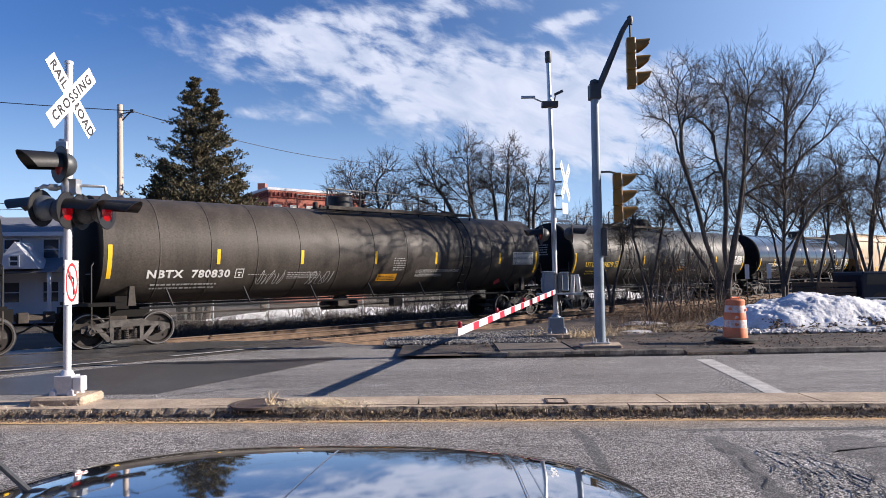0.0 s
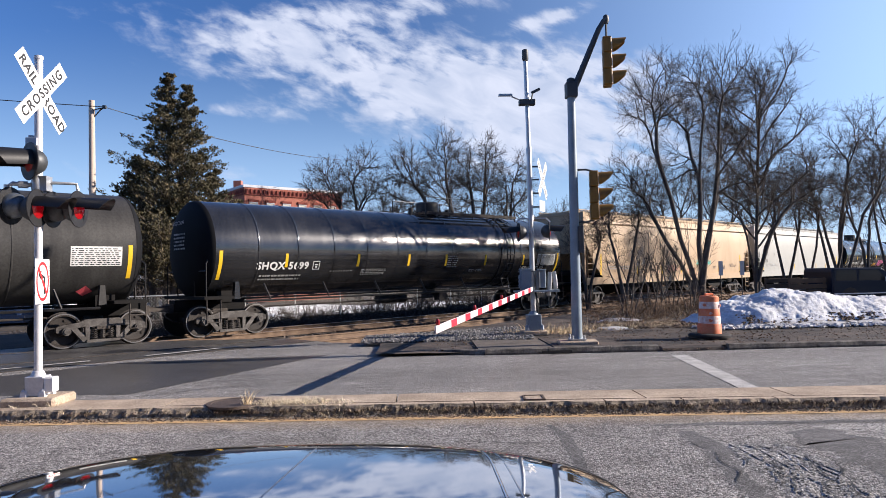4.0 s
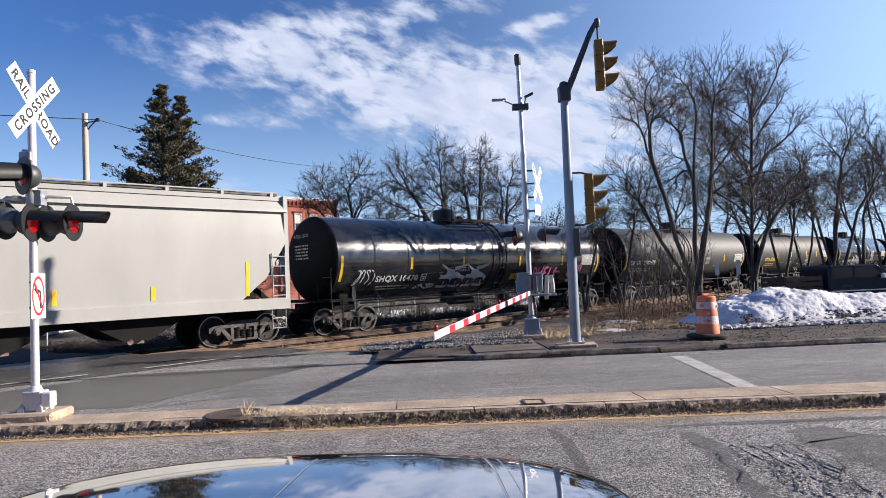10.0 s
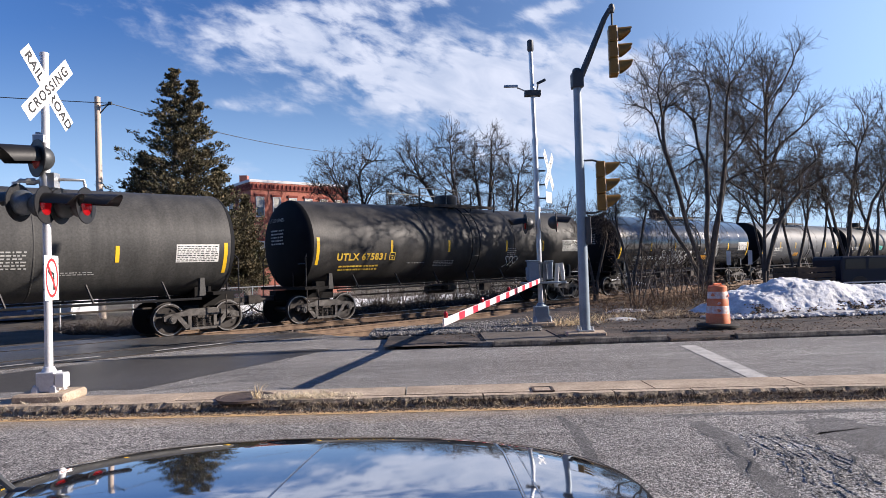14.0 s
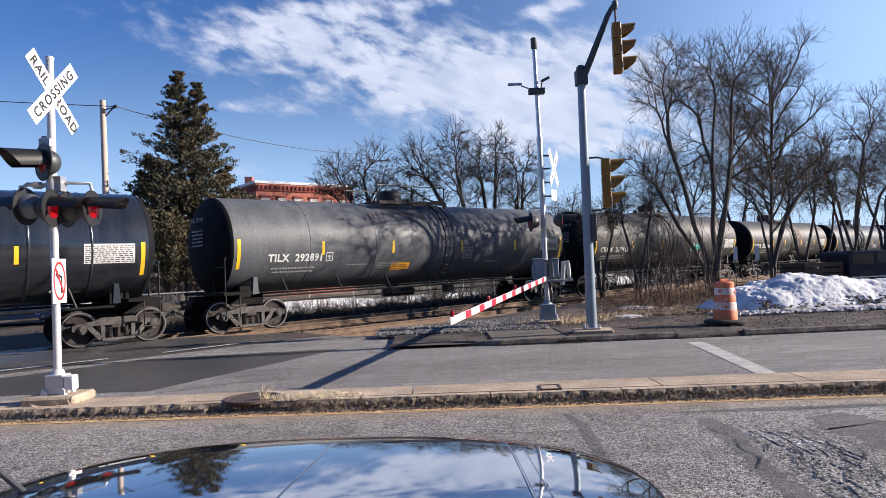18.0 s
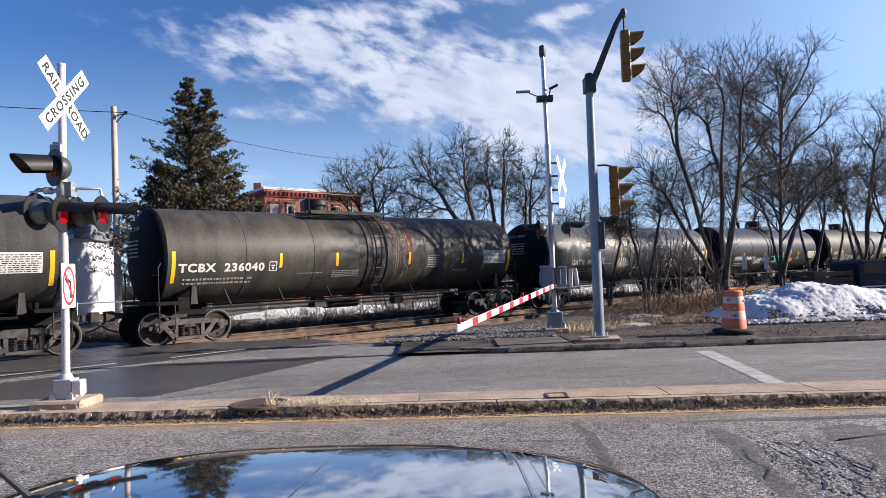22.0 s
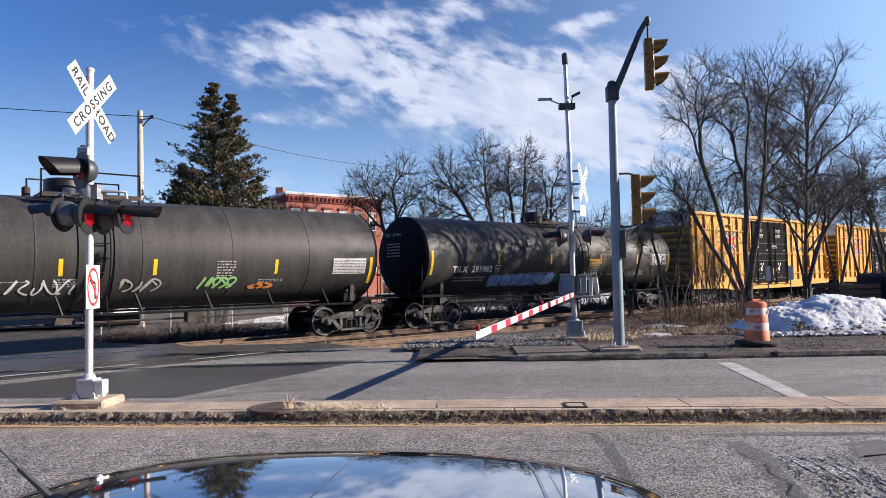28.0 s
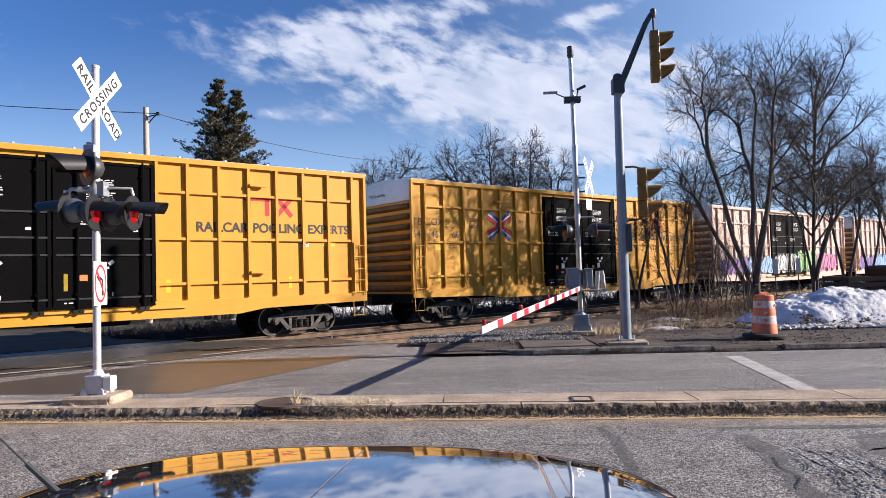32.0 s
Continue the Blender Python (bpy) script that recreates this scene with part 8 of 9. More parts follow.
def box_car(s0, s1, body, dirty, label, number, style):
    mid, half = (s0 + s1) / 2, (s1 - s0) / 2
    car = begin_car("box_car", label, "box car", mid)
    W, Z0, Z1 = 1.58, 1.02, 5.06
    bm = B()
    box(bm, (0, 0, (Z0 + Z1) / 2), (2 * half - 0.12, 2 * W - 0.10, Z1 - Z0))
    part("body_shell", bm, body, car)
    bm = B()
    prism(bm, [(-W - 0.03, Z1 - 0.02), (W + 0.03, Z1 - 0.02), (W + 0.03, Z1 + 0.05), (0, Z1 + 0.16), (-W - 0.03, Z1 + 0.05)], -half, half, plane="yz")
    for k in range(14):
        x = -half + 0.7 + k * (2 * half - 1.4) / 13
        box(bm, (x, 0, Z1 + 0.09), (0.06, 2 * W - 0.5, 0.10))
    part("roof", bm, M["boxgalv"], car)

    def wrap(e):
        return lambda x, z: (x, -(W + 0.02 + e), z)
    doors = (6.88 - half, 11.70 - half)
    xs = [-half + x for x in (0.07, 0.66, 1.52, 2.46, 3.42, 4.38, 5.26, 6.06, 6.74)]
    rw = half - doors[1]
    xr = [doors[1] + 0.06] + [doors[1] + (rw - 0.55) * k / 7 for k in range(1, 8)] + [half - 0.07]
    for sy in (-1, 1):
        y = sy * (W - 0.05)
        # framing posts and girts proud of the sheets
        for x in xs + xr:
            bm = B()
            box(bm, (x, sy * (W - 0.005), (Z0 + Z1) / 2 + 0.1), (0.085, 0.10, Z1 - Z0 - 0.30))
            part("side_post", bm, body, car)
        for x0, x1 in ((-half + 0.66, doors[0]), (doors[1], half - 0.55)):
            for z in (1.68, 2.90, 4.17):
                bm = B()
                box(bm, ((x0 + x1) / 2, sy * (W - 0.012), z), (x1 - x0, 0.07, 0.075))
                part("side_girt", bm, body, car)
        bm = B()
        box(bm, (0, sy * (W - 0.01), Z1 - 0.03), (2 * half - 0.05, 0.13, 0.14))
        part("top_chord", bm, body, car)
        bm = B()
        prism(bm, [(-half + 0.05, 1.22), (-half + 0.05, 0.95), (-half + 3.6, 0.90), (-half + 4.4, 0.78), (half - 4.4, 0.78), (half - 3.6, 0.90), (half - 0.05, 0.95), (half - 0.05, 1.22)], sy * (W - 0.08), sy * (W + 0.02), plane="xz")
        part("side_sill", bm, body, car)
        bm = B()
        box(bm, ((doors[0] + doors[1]) / 2, sy * (W + 0.05), 1.06), (doors[1] - doors[0] + 1.6, 0.07, 0.06))
        part("door_track", bm, dirty, car)
        # two plug doors
        dw = (doors[1] - doors[0]) / 2
        for k in range(2):
            cx = doors[0] + dw * (k + 0.5)
            bm = B()
            box(bm, (cx, sy * (W + 0.0), 2.98), (dw - 0.03, 0.12, 3.70))
            door = part("door", bm, M["boxblack"], car, "black plug door")
            for z in (1.38, 2.46, 2.88, 3.50):
                bm = B()
                box(bm, (cx, sy * (W + 0.068), z), (dw - 0.16, 0.035, 0.045))
                part("door_rib", bm, M["doorrib"], door)
            for x, w_, z, h_ in ((cx, dw - 0.03, 4.79, 0.07), (cx, dw - 0.03, 1.17, 0.07), (cx - dw / 2 + 0.06, 0.07, 2.98, 3.56), (cx + dw / 2 - 0.06, 0.07, 2.98, 3.56)):
                bm = B()
                box(bm, (x, sy * (W + 0.072), z), (w_, 0.03, h_))
                part("door_frame", bm, M["boxblack"], door)
            for q in (-0.27, 0.37):
                bm = B()
                rod(bm, (cx + q * dw, sy * (W + 0.11), 1.10), (cx + q * dw, sy * (W + 0.11), 4.86), 0.026, seg=6)
                for z in (1.5, 2.46, 3.5, 4.5):
                    box(bm, (cx + q * dw, sy * (W + 0.10), z), (0.11, 0.05, 0.06))
                part("lock_rod", bm, M["boxblack"], door)
                bm = B()
                box(bm, (cx + q * dw, sy * (W + 0.09), 1.08), (0.26, 0.10, 0.07))
                rod(bm, (cx + q * dw - 0.08, sy * (W + 0.06), 1.07), (cx + q * dw - 0.08, sy * (W + 0.16), 1.07), 0.05, seg=8)
                rod(bm, (cx + q * dw + 0.08, sy * (W + 0.06), 1.07), (cx + q * dw + 0.08, sy * (W + 0.16), 1.07), 0.05, seg=8)
                part("door_roller", bm, M["black"], door)
            if sy < 0:
                flat = lambda x, z: (x, -(W + 0.066), z)
                e = doors[0] + dw * k
                for (px, pz, w_, h_, rows) in ((0.80, 4.18, 0.60, 0.22, 4), (0.76, 3.86, 0.68, 0.22, 4), (0.22, 3.22, 0.62, 0.22, 4), (0.95, 1.68, 0.22, 0.06, 1), (0.26, 1.27, 0.25, 0.06, 1)):
                    sheet("door_print", *dataplate(e + px, pz, w_, h_, k + int(pz * 10), rows), M["lettering"], car, "", flat)
                sheet("door_mark", *rects([(e + 0.99, 1.85, e + 1.19, 2.06), (e + 1.34, 1.42, e + 1.37, 1.52), (e + 1.86, 3.06, e + 1.98, 3.13)]), M["lettering"], car, "", flat)
                sheet("door_mark", *merge(stroke([(e + 1.00, 2.30), (e + 1.10, 2.22)], 0.09), stroke([(e + 1.27, 2.22), (e + 1.38, 2.31)], 0.09), stroke([(e + 1.10, 2.13), (e + 1.28, 2.14)], 0.06)), M["lettering"], car, "", flat)
                sheet("door_tag", *rects([(e + 0.60, 1.82, e + 0.78, 1.97)]), M["g_orange"], car, "", flat)
                if k:
                    sheet("door_mark", *merge(stroke([(e + 0.82 + 0.07 * math.cos(0.7 * i), 3.32 + 0.08 * math.sin(0.7 * i)) for i in range(10)], 0.03)), M["lettering"], car, "", flat)
                    sheet("reflector", *rects([(e + 0.25, 1.58, e + 0.34, 2.00)]), M["reflectordull"], car, "", flat)
        # ladders by the corners
        for x in (-half + 0.34, half - 0.34):
            bm = B()
            ladder(bm, x, sy * (W + 0.07), 1.25, 2.75, 0.40, 5)
            part("ladder", bm, dirty, car)
            bm = B()
            pipe(bm, [(x - 0.2, sy * (W - 0.02), 0.95), (x - 0.2, sy * (W - 0.02), 0.50), (x + 0.2, sy * (W - 0.02), 0.50), (x + 0.2, sy * (W - 0.02), 0.95)], 0.02, seg=5)
            part("step", bm, dirty, car)
    # corrugated ends, galvanised at the top
    for sx in (-1, 1):
        bm = B()
        for k in range(9):
            z = 1.28 + k * 0.36
            prism(bm, [(sx * (half - 0.06), z - 0.12), (sx * (half + 0.055), z - 0.04), (sx * (half + 0.055), z + 0.04), (sx * (half - 0.06), z + 0.12)], -W + 0.12, W - 0.12, plane="xz")
        part("end_ribs", bm, M["endgrime"], car, "ribbed end wall brown with grime")
        bm = B()
        box(bm, (sx * (half - 0.045), 0, 4.72), (0.06, 2 * W - 0.12, 0.72))
        part("end_top_sheet", bm, M["boxgalv"], car, "galvanised top of the end wall")
        sheet("end_number", *text_data("TBOX " + number.replace(" ", ""), 0.17), M["letterblack"], car, "", (lambda x, z: (-half - 0.02, 0.9 - x, 4.62 + z)) if sx < 0 else (lambda x, z: (half + 0.02, -0.9 + x, 4.62 + z)))
        bm = B()
        box(bm, (sx * (half - 0.06), 0, 0.93), (0.14, 2 * W - 0.1, 0.30))
        box(bm, (sx * (half + 0.30), 0, 0.88), (0.8, 0.42, 0.36))
        part("end_sill", bm, M["undersill"], car)
        truck(car, sx * (half - 2.15))
    bm = B()
    box(bm, (0, 0, 0.92), (2 * half, 0.5, 0.32))
    for k in range(6):
        box(bm, (-half + 3 + k * (2 * half - 6) / 5, 0, 0.98), (0.14, 2 * W - 0.2, 0.16))
    rod(bm, (1.0, 0.5, 0.72), (2.4, 0.5, 0.72), 0.18, seg=12)
    part("under_frame", bm, M["undersill"], car)
    ends(car, half + 0.85)
    if style == "yellow":
        a, b, c = number.split(" ")
        for body_, x, z in (("TB", 0.02, 3.50), ("OX", 0.86, 3.50), (a, 0.02, 3.06), (b, 0.84, 3.06), (c, 1.82, 3.06)):
            sheet("car_number", *moved(text_data(body_, 0.36), -half + x + 0.1, z), M["letterblack"], car, "black stencilled reporting mark", wrap(-0.066))
        for w_, x, z in (("next", 2.78, 3.68), ("load", 2.78, 3.43), ("any", 5.36, 3.68), ("road", 5.36, 3.43)):
            sheet("slogan", *moved(text_data(w_, 0.28), -half + x, z), M["letterblack"], car, "small black slogan", wrap(-0.066))
        # crossed red and blue chevrons
        lx, lz = -half + 4.38, 3.56
        for q in (-1, 1):
            for p in (-1, 1):
                sheet("emblem_bar", *stroke([(lx + q * 0.66, lz + p * 0.31), (lx + q * 0.07, lz + p * 0.02)], 0.17), M["logored"], car, "", wrap(-0.0605))
                sheet("emblem_bar", *stroke([(lx + q * 0.62, lz + p * 0.44), (lx + q * 0.09, lz + p * 0.15)], 0.06), M["white"], car, "", wrap(-0.0590))
                sheet("emblem_bar", *stroke([(lx + q * 0.56, lz + p * 0.54), (lx + q * 0.03, lz + p * 0.18)], 0.12), M["logoblue"], car, "", wrap(-0.0575))
            sheet("emblem_bar", *stroke([(lx + q * 0.03, lz + 0.19), (lx + q * 0.12, lz), (lx + q * 0.03, lz - 0.19)], 0.07), M["logoblue"], car, "", wrap(-0.0555))
        # round-headed red emblem right of the doors
        ex, ez = doors[1] + 2.60, 3.62
        sheet("emblem", *rects([(ex, ez, ex + 0.14, ez + 0.56), (ex - 0.1, ez + 0.42, ex + 0.80, ez + 0.56), (ex + 0.58, ez, ex + 0.72, ez + 0.56)]), M["logored"], car, "red company emblem", wrap(-0.066))
        sheet("emblem", *merge(stroke([(ex + 0.95, ez), (ex + 1.45, ez + 0.56)], 0.14), stroke([(ex + 1.20, ez + 0.28), (ex + 1.45, ez)], 0.14), stroke([(ex + 0.95, ez + 0.56), (ex + 1.20, ez + 0.28)], 0.14)), M["logored"], car, "", wrap(-0.064))
        sx_ = doors[1] + 1.12
        for word in ("RAILCAR", "POOLING", "EXPERTS"):
            data = text_data(word, 0.38, "LEFT", 1.0, 0.010)
            sheet("slogan", *moved(data, sx_, 3.12), M["letterblack"], car, "black painted slogan", wrap(-0.062))
            sx_ += max(v[0] for v in data[0]) + 0.13
        sheet("notice", *rects([(half - 1.62, 2.72, half - 1.17, 2.90)]), M["reflector"], car, "", wrap(-0.066))
        sheet("notice", *rects([(half - 2.42, 2.70, half - 2.12, 2.88)]), M["white"], car, "", wrap(-0.066))
        sheet("notice_print", *dataplate(half - 2.40, 2.72, 0.26, 0.14, 4, 2), M["logoblue"], car, "", wrap(-0.063))
        sheet("notice", *rects([(-half + 1.1, 2.62, -half + 1.75, 2.85)]), M["reflector"], car, "", wrap(-0.066))
        for k in range(5):
            x = -half + 1.2 + k * 3.6
            if doors[0] - 0.2 < x < doors[1] + 0.2:
                continue
            sheet("reflector", *rects([(x, 1.45, x + 0.12, 1.80)]), M["reflector"], car, "", wrap(-0.066))
        for x in (-half + 4.28, doors[1] + 2.9):
            for z in (1.95, 4.48):
                bm = B()
                box(bm, (x, -(W + 0.07), z), (0.5, 0.10, 0.07))
                part("tack_board_clip", bm, dirty, car)
    else:
        rng = random.Random(int(s0))
        for k, (g, seed) in enumerate((("g_purple", 3), ("g_blue", 8), ("g_silver", 14), ("g_green", 19), ("g_pink", 25))):
            x = -half + 0.8 + k * (2 * half - 2.5) / 5
            sheet("graffiti", *bubble(x, 1.25, 3.0, rng.uniform(0.9, 1.5), 4, seed), M[g], car, "sprayed fat letters along the lower side", wrap(0.046))
            sheet("graffiti_outline", *squiggle(x, 1.35, 3.0, 1.0, 7, seed + 40, 0.06), M["g_dark"], car, "", wrap(0.05))


box_car(298.0, 316.42, M["boxyellow"], M["boxdirty"], "clean yellow high-cube box car with black double doors", "64 46 65", "yellow")
box_car(318.25, 336.8, M["boxyellow"], M["boxdirty"], "yellow high-cube box car with black doors and soot marks", "64 46 66", "yellow")
box_car(338.75, 357.3, M["boxpink"], M["boxdirty"], "faded tan box car with a frieze of graffiti", "", "plain")
box_car(359.2, 377.7, M["boxpink"], M["boxdirty"], "faded tan box car with a frieze of graffiti", "", "plain")


def slim(data):
    """Condensed lettering."""
    return ([(p[0] * 0.78,) + tuple(p[1:]) for p in data[0]],) + tuple(data[1:])


def hopper_car(s0, s1, paint, label, mark, number, graffiti):
    mid, half = (s0 + s1) / 2, (s1 - s0) / 2
    car = begin_car("hopper_car", label, "covered hopper", mid)
    W, Z0, Z1 = 1.58, 1.05, 4.44
    # cross-section of the bulging body side
    sec = [(W - 0.02, 1.30), (W + 0.02, 2.0), (W + 0.02, 3.2), (W - 0.06, 4.1), (W - 0.22, Z1)]
    slope = 1.65

    def yat(z):
        for (a, z0), (b, z1) in zip(sec[:-1], sec[1:]):
            if z <= z1:
                return a + (b - a) * max(0, (z - z0)) / (z1 - z0)
        return sec[-1][0]
    for sy in (-1, 1):
        # side sheet: full length above, drawn in at the ends below
        bm = B()
        rows = []
        for y, z in sec:
            cut = slope * max(0.0, (2.62 - z) / 1.32) if z < 2.62 else 0.0
            xs = [-half + 0.05 + cut + (2 * (half - 0.05 - cut)) * k / 12 for k in range(13)]
            rows.append([bm.verts.new((x, sy * y, z)) for x in xs])
        mid_row = None
        for a, b in zip(rows[:-1], rows[1:]):
            for k in range(12):
                bm.faces.new((a[k], a[k + 1], b[k + 1], b[k]))
        part("side_sheet", bm, paint, car, smooth=40)
        bm = B()
        box(bm, (0, sy * (W - 0.16), Z1 + 0.02), (2 * half - 0.06, 0.16, 0.12))
        prism(bm, [(sy * (W + 0.05), Z1 - 0.40), (sy * (W + 0.03), Z1 - 0.32), (sy * (W - 0.16), Z1 + 0.02), (sy * (W - 0.26), Z1), (sy * (W - 0.08), Z1 - 0.40)], -half + 0.03, half - 0.03, plane="yz")
        part("top_chord", bm, paint, car)
        bm = B()
        box(bm, (0, sy * (W + 0.0), 1.20), (2 * half - 0.1, 0.16, 0.34))
        part("side_sill", bm, paint, car)
        for sx in (-1, 1):
            bm = B()
            box(bm, (sx * (half - 0.08), sy * (W - 0.06), 2.85), (0.14, 0.14, 3.4))
            part("corner_post", bm, paint, car)
            bm = B()
            ladder(bm, sx * (half - 0.42), sy * (W + 0.06), 1.45, 2.65, 0.44, 5)
            part("ladder", bm, paint, car)
            bm = B()
            x = sx * (half - 0.42)
            pipe(bm, [(x - 0.23, sy * W, 1.05), (x - 0.23, sy * W, 0.45), (x + 0.23, sy * W, 0.45), (x + 0.23, sy * W, 1.05)], 0.022, seg=5)
            rod(bm, (x - 0.23, sy * W, 0.75), (x + 0.23, sy * W, 0.75), 0.018, seg=5)
            part("step", bm, paint, car)
        # walkway rails along the roof edge
        bm = B()
        for k in range(12):
            x = -half + 0.3 + k * (2 * half - 0.6) / 11
            box(bm, (x, sy * 1.12, Z1 + 0.12), (0.09, 0.06, 0.26))
            box(bm, (x, sy * 0.95, Z1 + 0.10), (0.05, 0.40, 0.05), (sy * 20, 0, 0))
        rod(bm, (-half + 0.1, sy * 1.12, Z1 + 0.26), (half - 0.1, sy * 1.12, Z1 + 0.26), 0.022, seg=6)
        part("roof_rail", bm, paint, car)
    bm = B()
    prism(bm, [(-(W - 0.2), Z1), (W - 0.2, Z1), (0.9, Z1 + 0.18), (-0.9, Z1 + 0.18)], -half + 0.05, half - 0.05, plane="yz")
    part("roof", bm, paint, car)
    for y in (-1.06, -0.94, -0.82, -0.70, 0.70, 0.82, 0.94, 1.06):
        bm = B()
        box(bm, (0, y, Z1 + 0.20), (2 * half - 0.1, 0.05, 0.06))
        part("running_board", bm, M["steelworn"], car, "dark steel bar of the roof walk")
    bm = B()
    box(bm, (0, 0, Z1 + 0.24), (2 * half - 2.0, 0.6, 0.10))
    part("hatch_trough", bm, paint, car)
    for sx in (-1, 1):
        # end bulkhead, slope sheet and dark platform
        bm = B()
        prism(bm, [(sx * (half - 0.10), 2.55), (sx * (half - 0.10), Z1), (sx * (half - 0.18), Z1), (sx * (half - 0.18), 2.65), (sx * (half - 2.5), 1.25), (sx * (half - 2.42), 1.15)], -W + 0.12, W - 0.12, plane="xz")
        part("end_sheet", bm, paint, car)
        bm = B()
        box(bm, (sx * (half - 0.9), 0, 1.08), (1.9, 2 * W - 0.1, 0.10))
        box(bm, (sx * (half - 0.3), 0, 0.90), (2.2, 0.45, 0.34))
        rod(bm, (sx * (half - 1.0), -0.5, 1.55), (sx * (half - 1.0), 0.5, 1.55), 0.2, seg=12)
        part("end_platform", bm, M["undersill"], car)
        # added black plate in place of the shade in the end opening, with struts
        bm = B()
        box(bm, (sx * (half - 1.75), 0, 1.55), (0.06, 2 * W - 0.3, 0.95))
        for q in (-0.9, 0.9):
            box(bm, (sx * (half - 0.95), q, 1.75), (1.6, 0.06, 0.16), (0, sx * 40, 0))
        part("end_web", bm, M["undersill"], car, "added black plate standing in for shade under the slope sheet")
        truck(car, sx * (half - 1.33))
    # discharge hoppers
    n = 4
    for k in range(n):
        x = -half + 4.55 + k * (2 * half - 9.1) / (n - 1)
        bm = B()
        prism(bm, [(x - 1.55, 1.10), (x + 1.55, 1.10), (x + 0.35, 0.42), (x - 0.35, 0.42)], -1.25, 1.25, plane="xz")
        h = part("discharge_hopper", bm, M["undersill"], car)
        bm = B()
        box(bm, (x, 0, 0.38), (0.7, 1.5, 0.14))
        rod(bm, (x - 0.2, -1.25, 0.40), (x - 0.2, 1.25, 0.40), 0.08, seg=10)
        part("outlet_gate", bm, M["outlet"], h, "pale worn outlet gate")
    bm = B()
    box(bm, (0, 0, 0.95), (2 * half - 3, 0.4, 0.3))
    part("centre_sill", bm, M["undersill"], car)
    ends(car, half + 0.45)

    def wrap(e):
        return lambda x, z: (x, -(yat(z) + e + 0.004), z)
    left = -half + (1.95 if mark[0] == "D" else 1.62)
    sheet("car_number", *moved(slim(text_data(mark, 0.33, "LEFT", 1.0)), left, 2.50), M["letterblack"], car, "black stencilled reporting mark", wrap(0.006))
    sheet("car_number", *moved(slim(text_data(number, 0.33, "LEFT", 1.0)), left, 2.02), M["letterblack"], car, "", wrap(0.006))
    sheet("weight_print", *dataplate(-half + 1.9, 1.75, 2.2, 0.22, int(s0), 2), M["letterthin"], car, "", wrap(0.006))
    sheet("stencil_box", *rects([(-half + 3.24, 2.44, -half + 3.46, 2.455), (-half + 3.24, 2.675, -half + 3.46, 2.69), (-half + 3.24, 2.44, -half + 3.255, 2.69), (-half + 3.445, 2.44, -half + 3.46, 2.69)]), M["letterblack"], car, "", wrap(0.006))
    for k in (1.4, 4.82, 7.45, 9.7, 12.2, 14.6, 2 * half - 1.45):
        x = -half + k
        tall = k == 1.4 or k > 16
        sheet("reflector", *rects([(x - 0.06, 1.48, x + 0.06, 2.50 if tall else 1.86)], 3), M["reflector"], car, "", wrap(0.006))
    for fx, fz, w, h, n_, mt_, seed, th in graffiti:
        sheet("graffiti", *squiggle(-half + 2 * half * fx, fz, w, h, n_, seed, th), M[mt_], car, "sprayed scrawl", wrap(0.008))


SCRAWL = (
    (0.45, 2.75, 0.9, 0.30, 5, "rust", 3, 0.018), (0.75, 3.08, 0.8, 0.26, 5, "rust", 4, 0.018), (4.75, 1.92, 1.0, 0.16, 7, "letterthin", 5, 0.018), (5.9, 1.90, 2.2, 0.20, 13, "g_dark", 6, 0.018), (4.4, 1.48, 0.32, 0.36, 3, "g_dark", 8, 0.028), (4.95, 1.52, 1.5, 0.22, 8, "g_dark", 9, 0.026), (6.6, 1.52, 1.05, 0.20, 6, "g_dark", 10, 0.022), (2.6, 1.62, 1.2, 0.34, 6, "g_dark", 21, 0.024), (4.4, 1.12, 2.2, 0.18, 8, "letterthin", 23, 0.018))
PIECES = (
    (8.05, 1.50, 0.95, 0.42, 7, "g_pale_red", 12, 0.05), (9.45, 1.58, 0.55, 0.24, 4, "g_dark", 13, 0.03), (8.9, 1.62, 0.9, 0.3, 6, "g_pale_red", 14, 0.03), (10.45, 1.55, 1.0, 0.22, 6, "g_pale_red", 15, 0.06), (11.5, 1.94, 1.95, 0.22, 11, "g_teal", 16, 0.055), (11.6, 1.50, 1.5, 0.42, 4, "g_dark", 17, 0.022), (13.75, 1.66, 0.35, 0.16, 3, "g_dark", 18, 0.02), (15.0, 1.62, 0.45, 0.26, 5, "g_dark", 19, 0.03), (16.1, 1.74, 1.0, 0.22, 6, "g_dark", 20, 0.022), (9.2, 1.28, 3.6, 0.16, 10, "g_pale_red", 22, 0.02))
hopper_car(62.46, 81.67, M["hoptan"], "tan covered hopper car with scribbled graffiti along its foot", "DOWX", "66998", tuple((q[0] / 19.21,) + q[1:] for q in SCRAWL + PIECES))
hopper_car(82.77, 101.62, M["hopgrey"], "pale grey covered hopper car with black lettering", "NCIX", "6238", ())

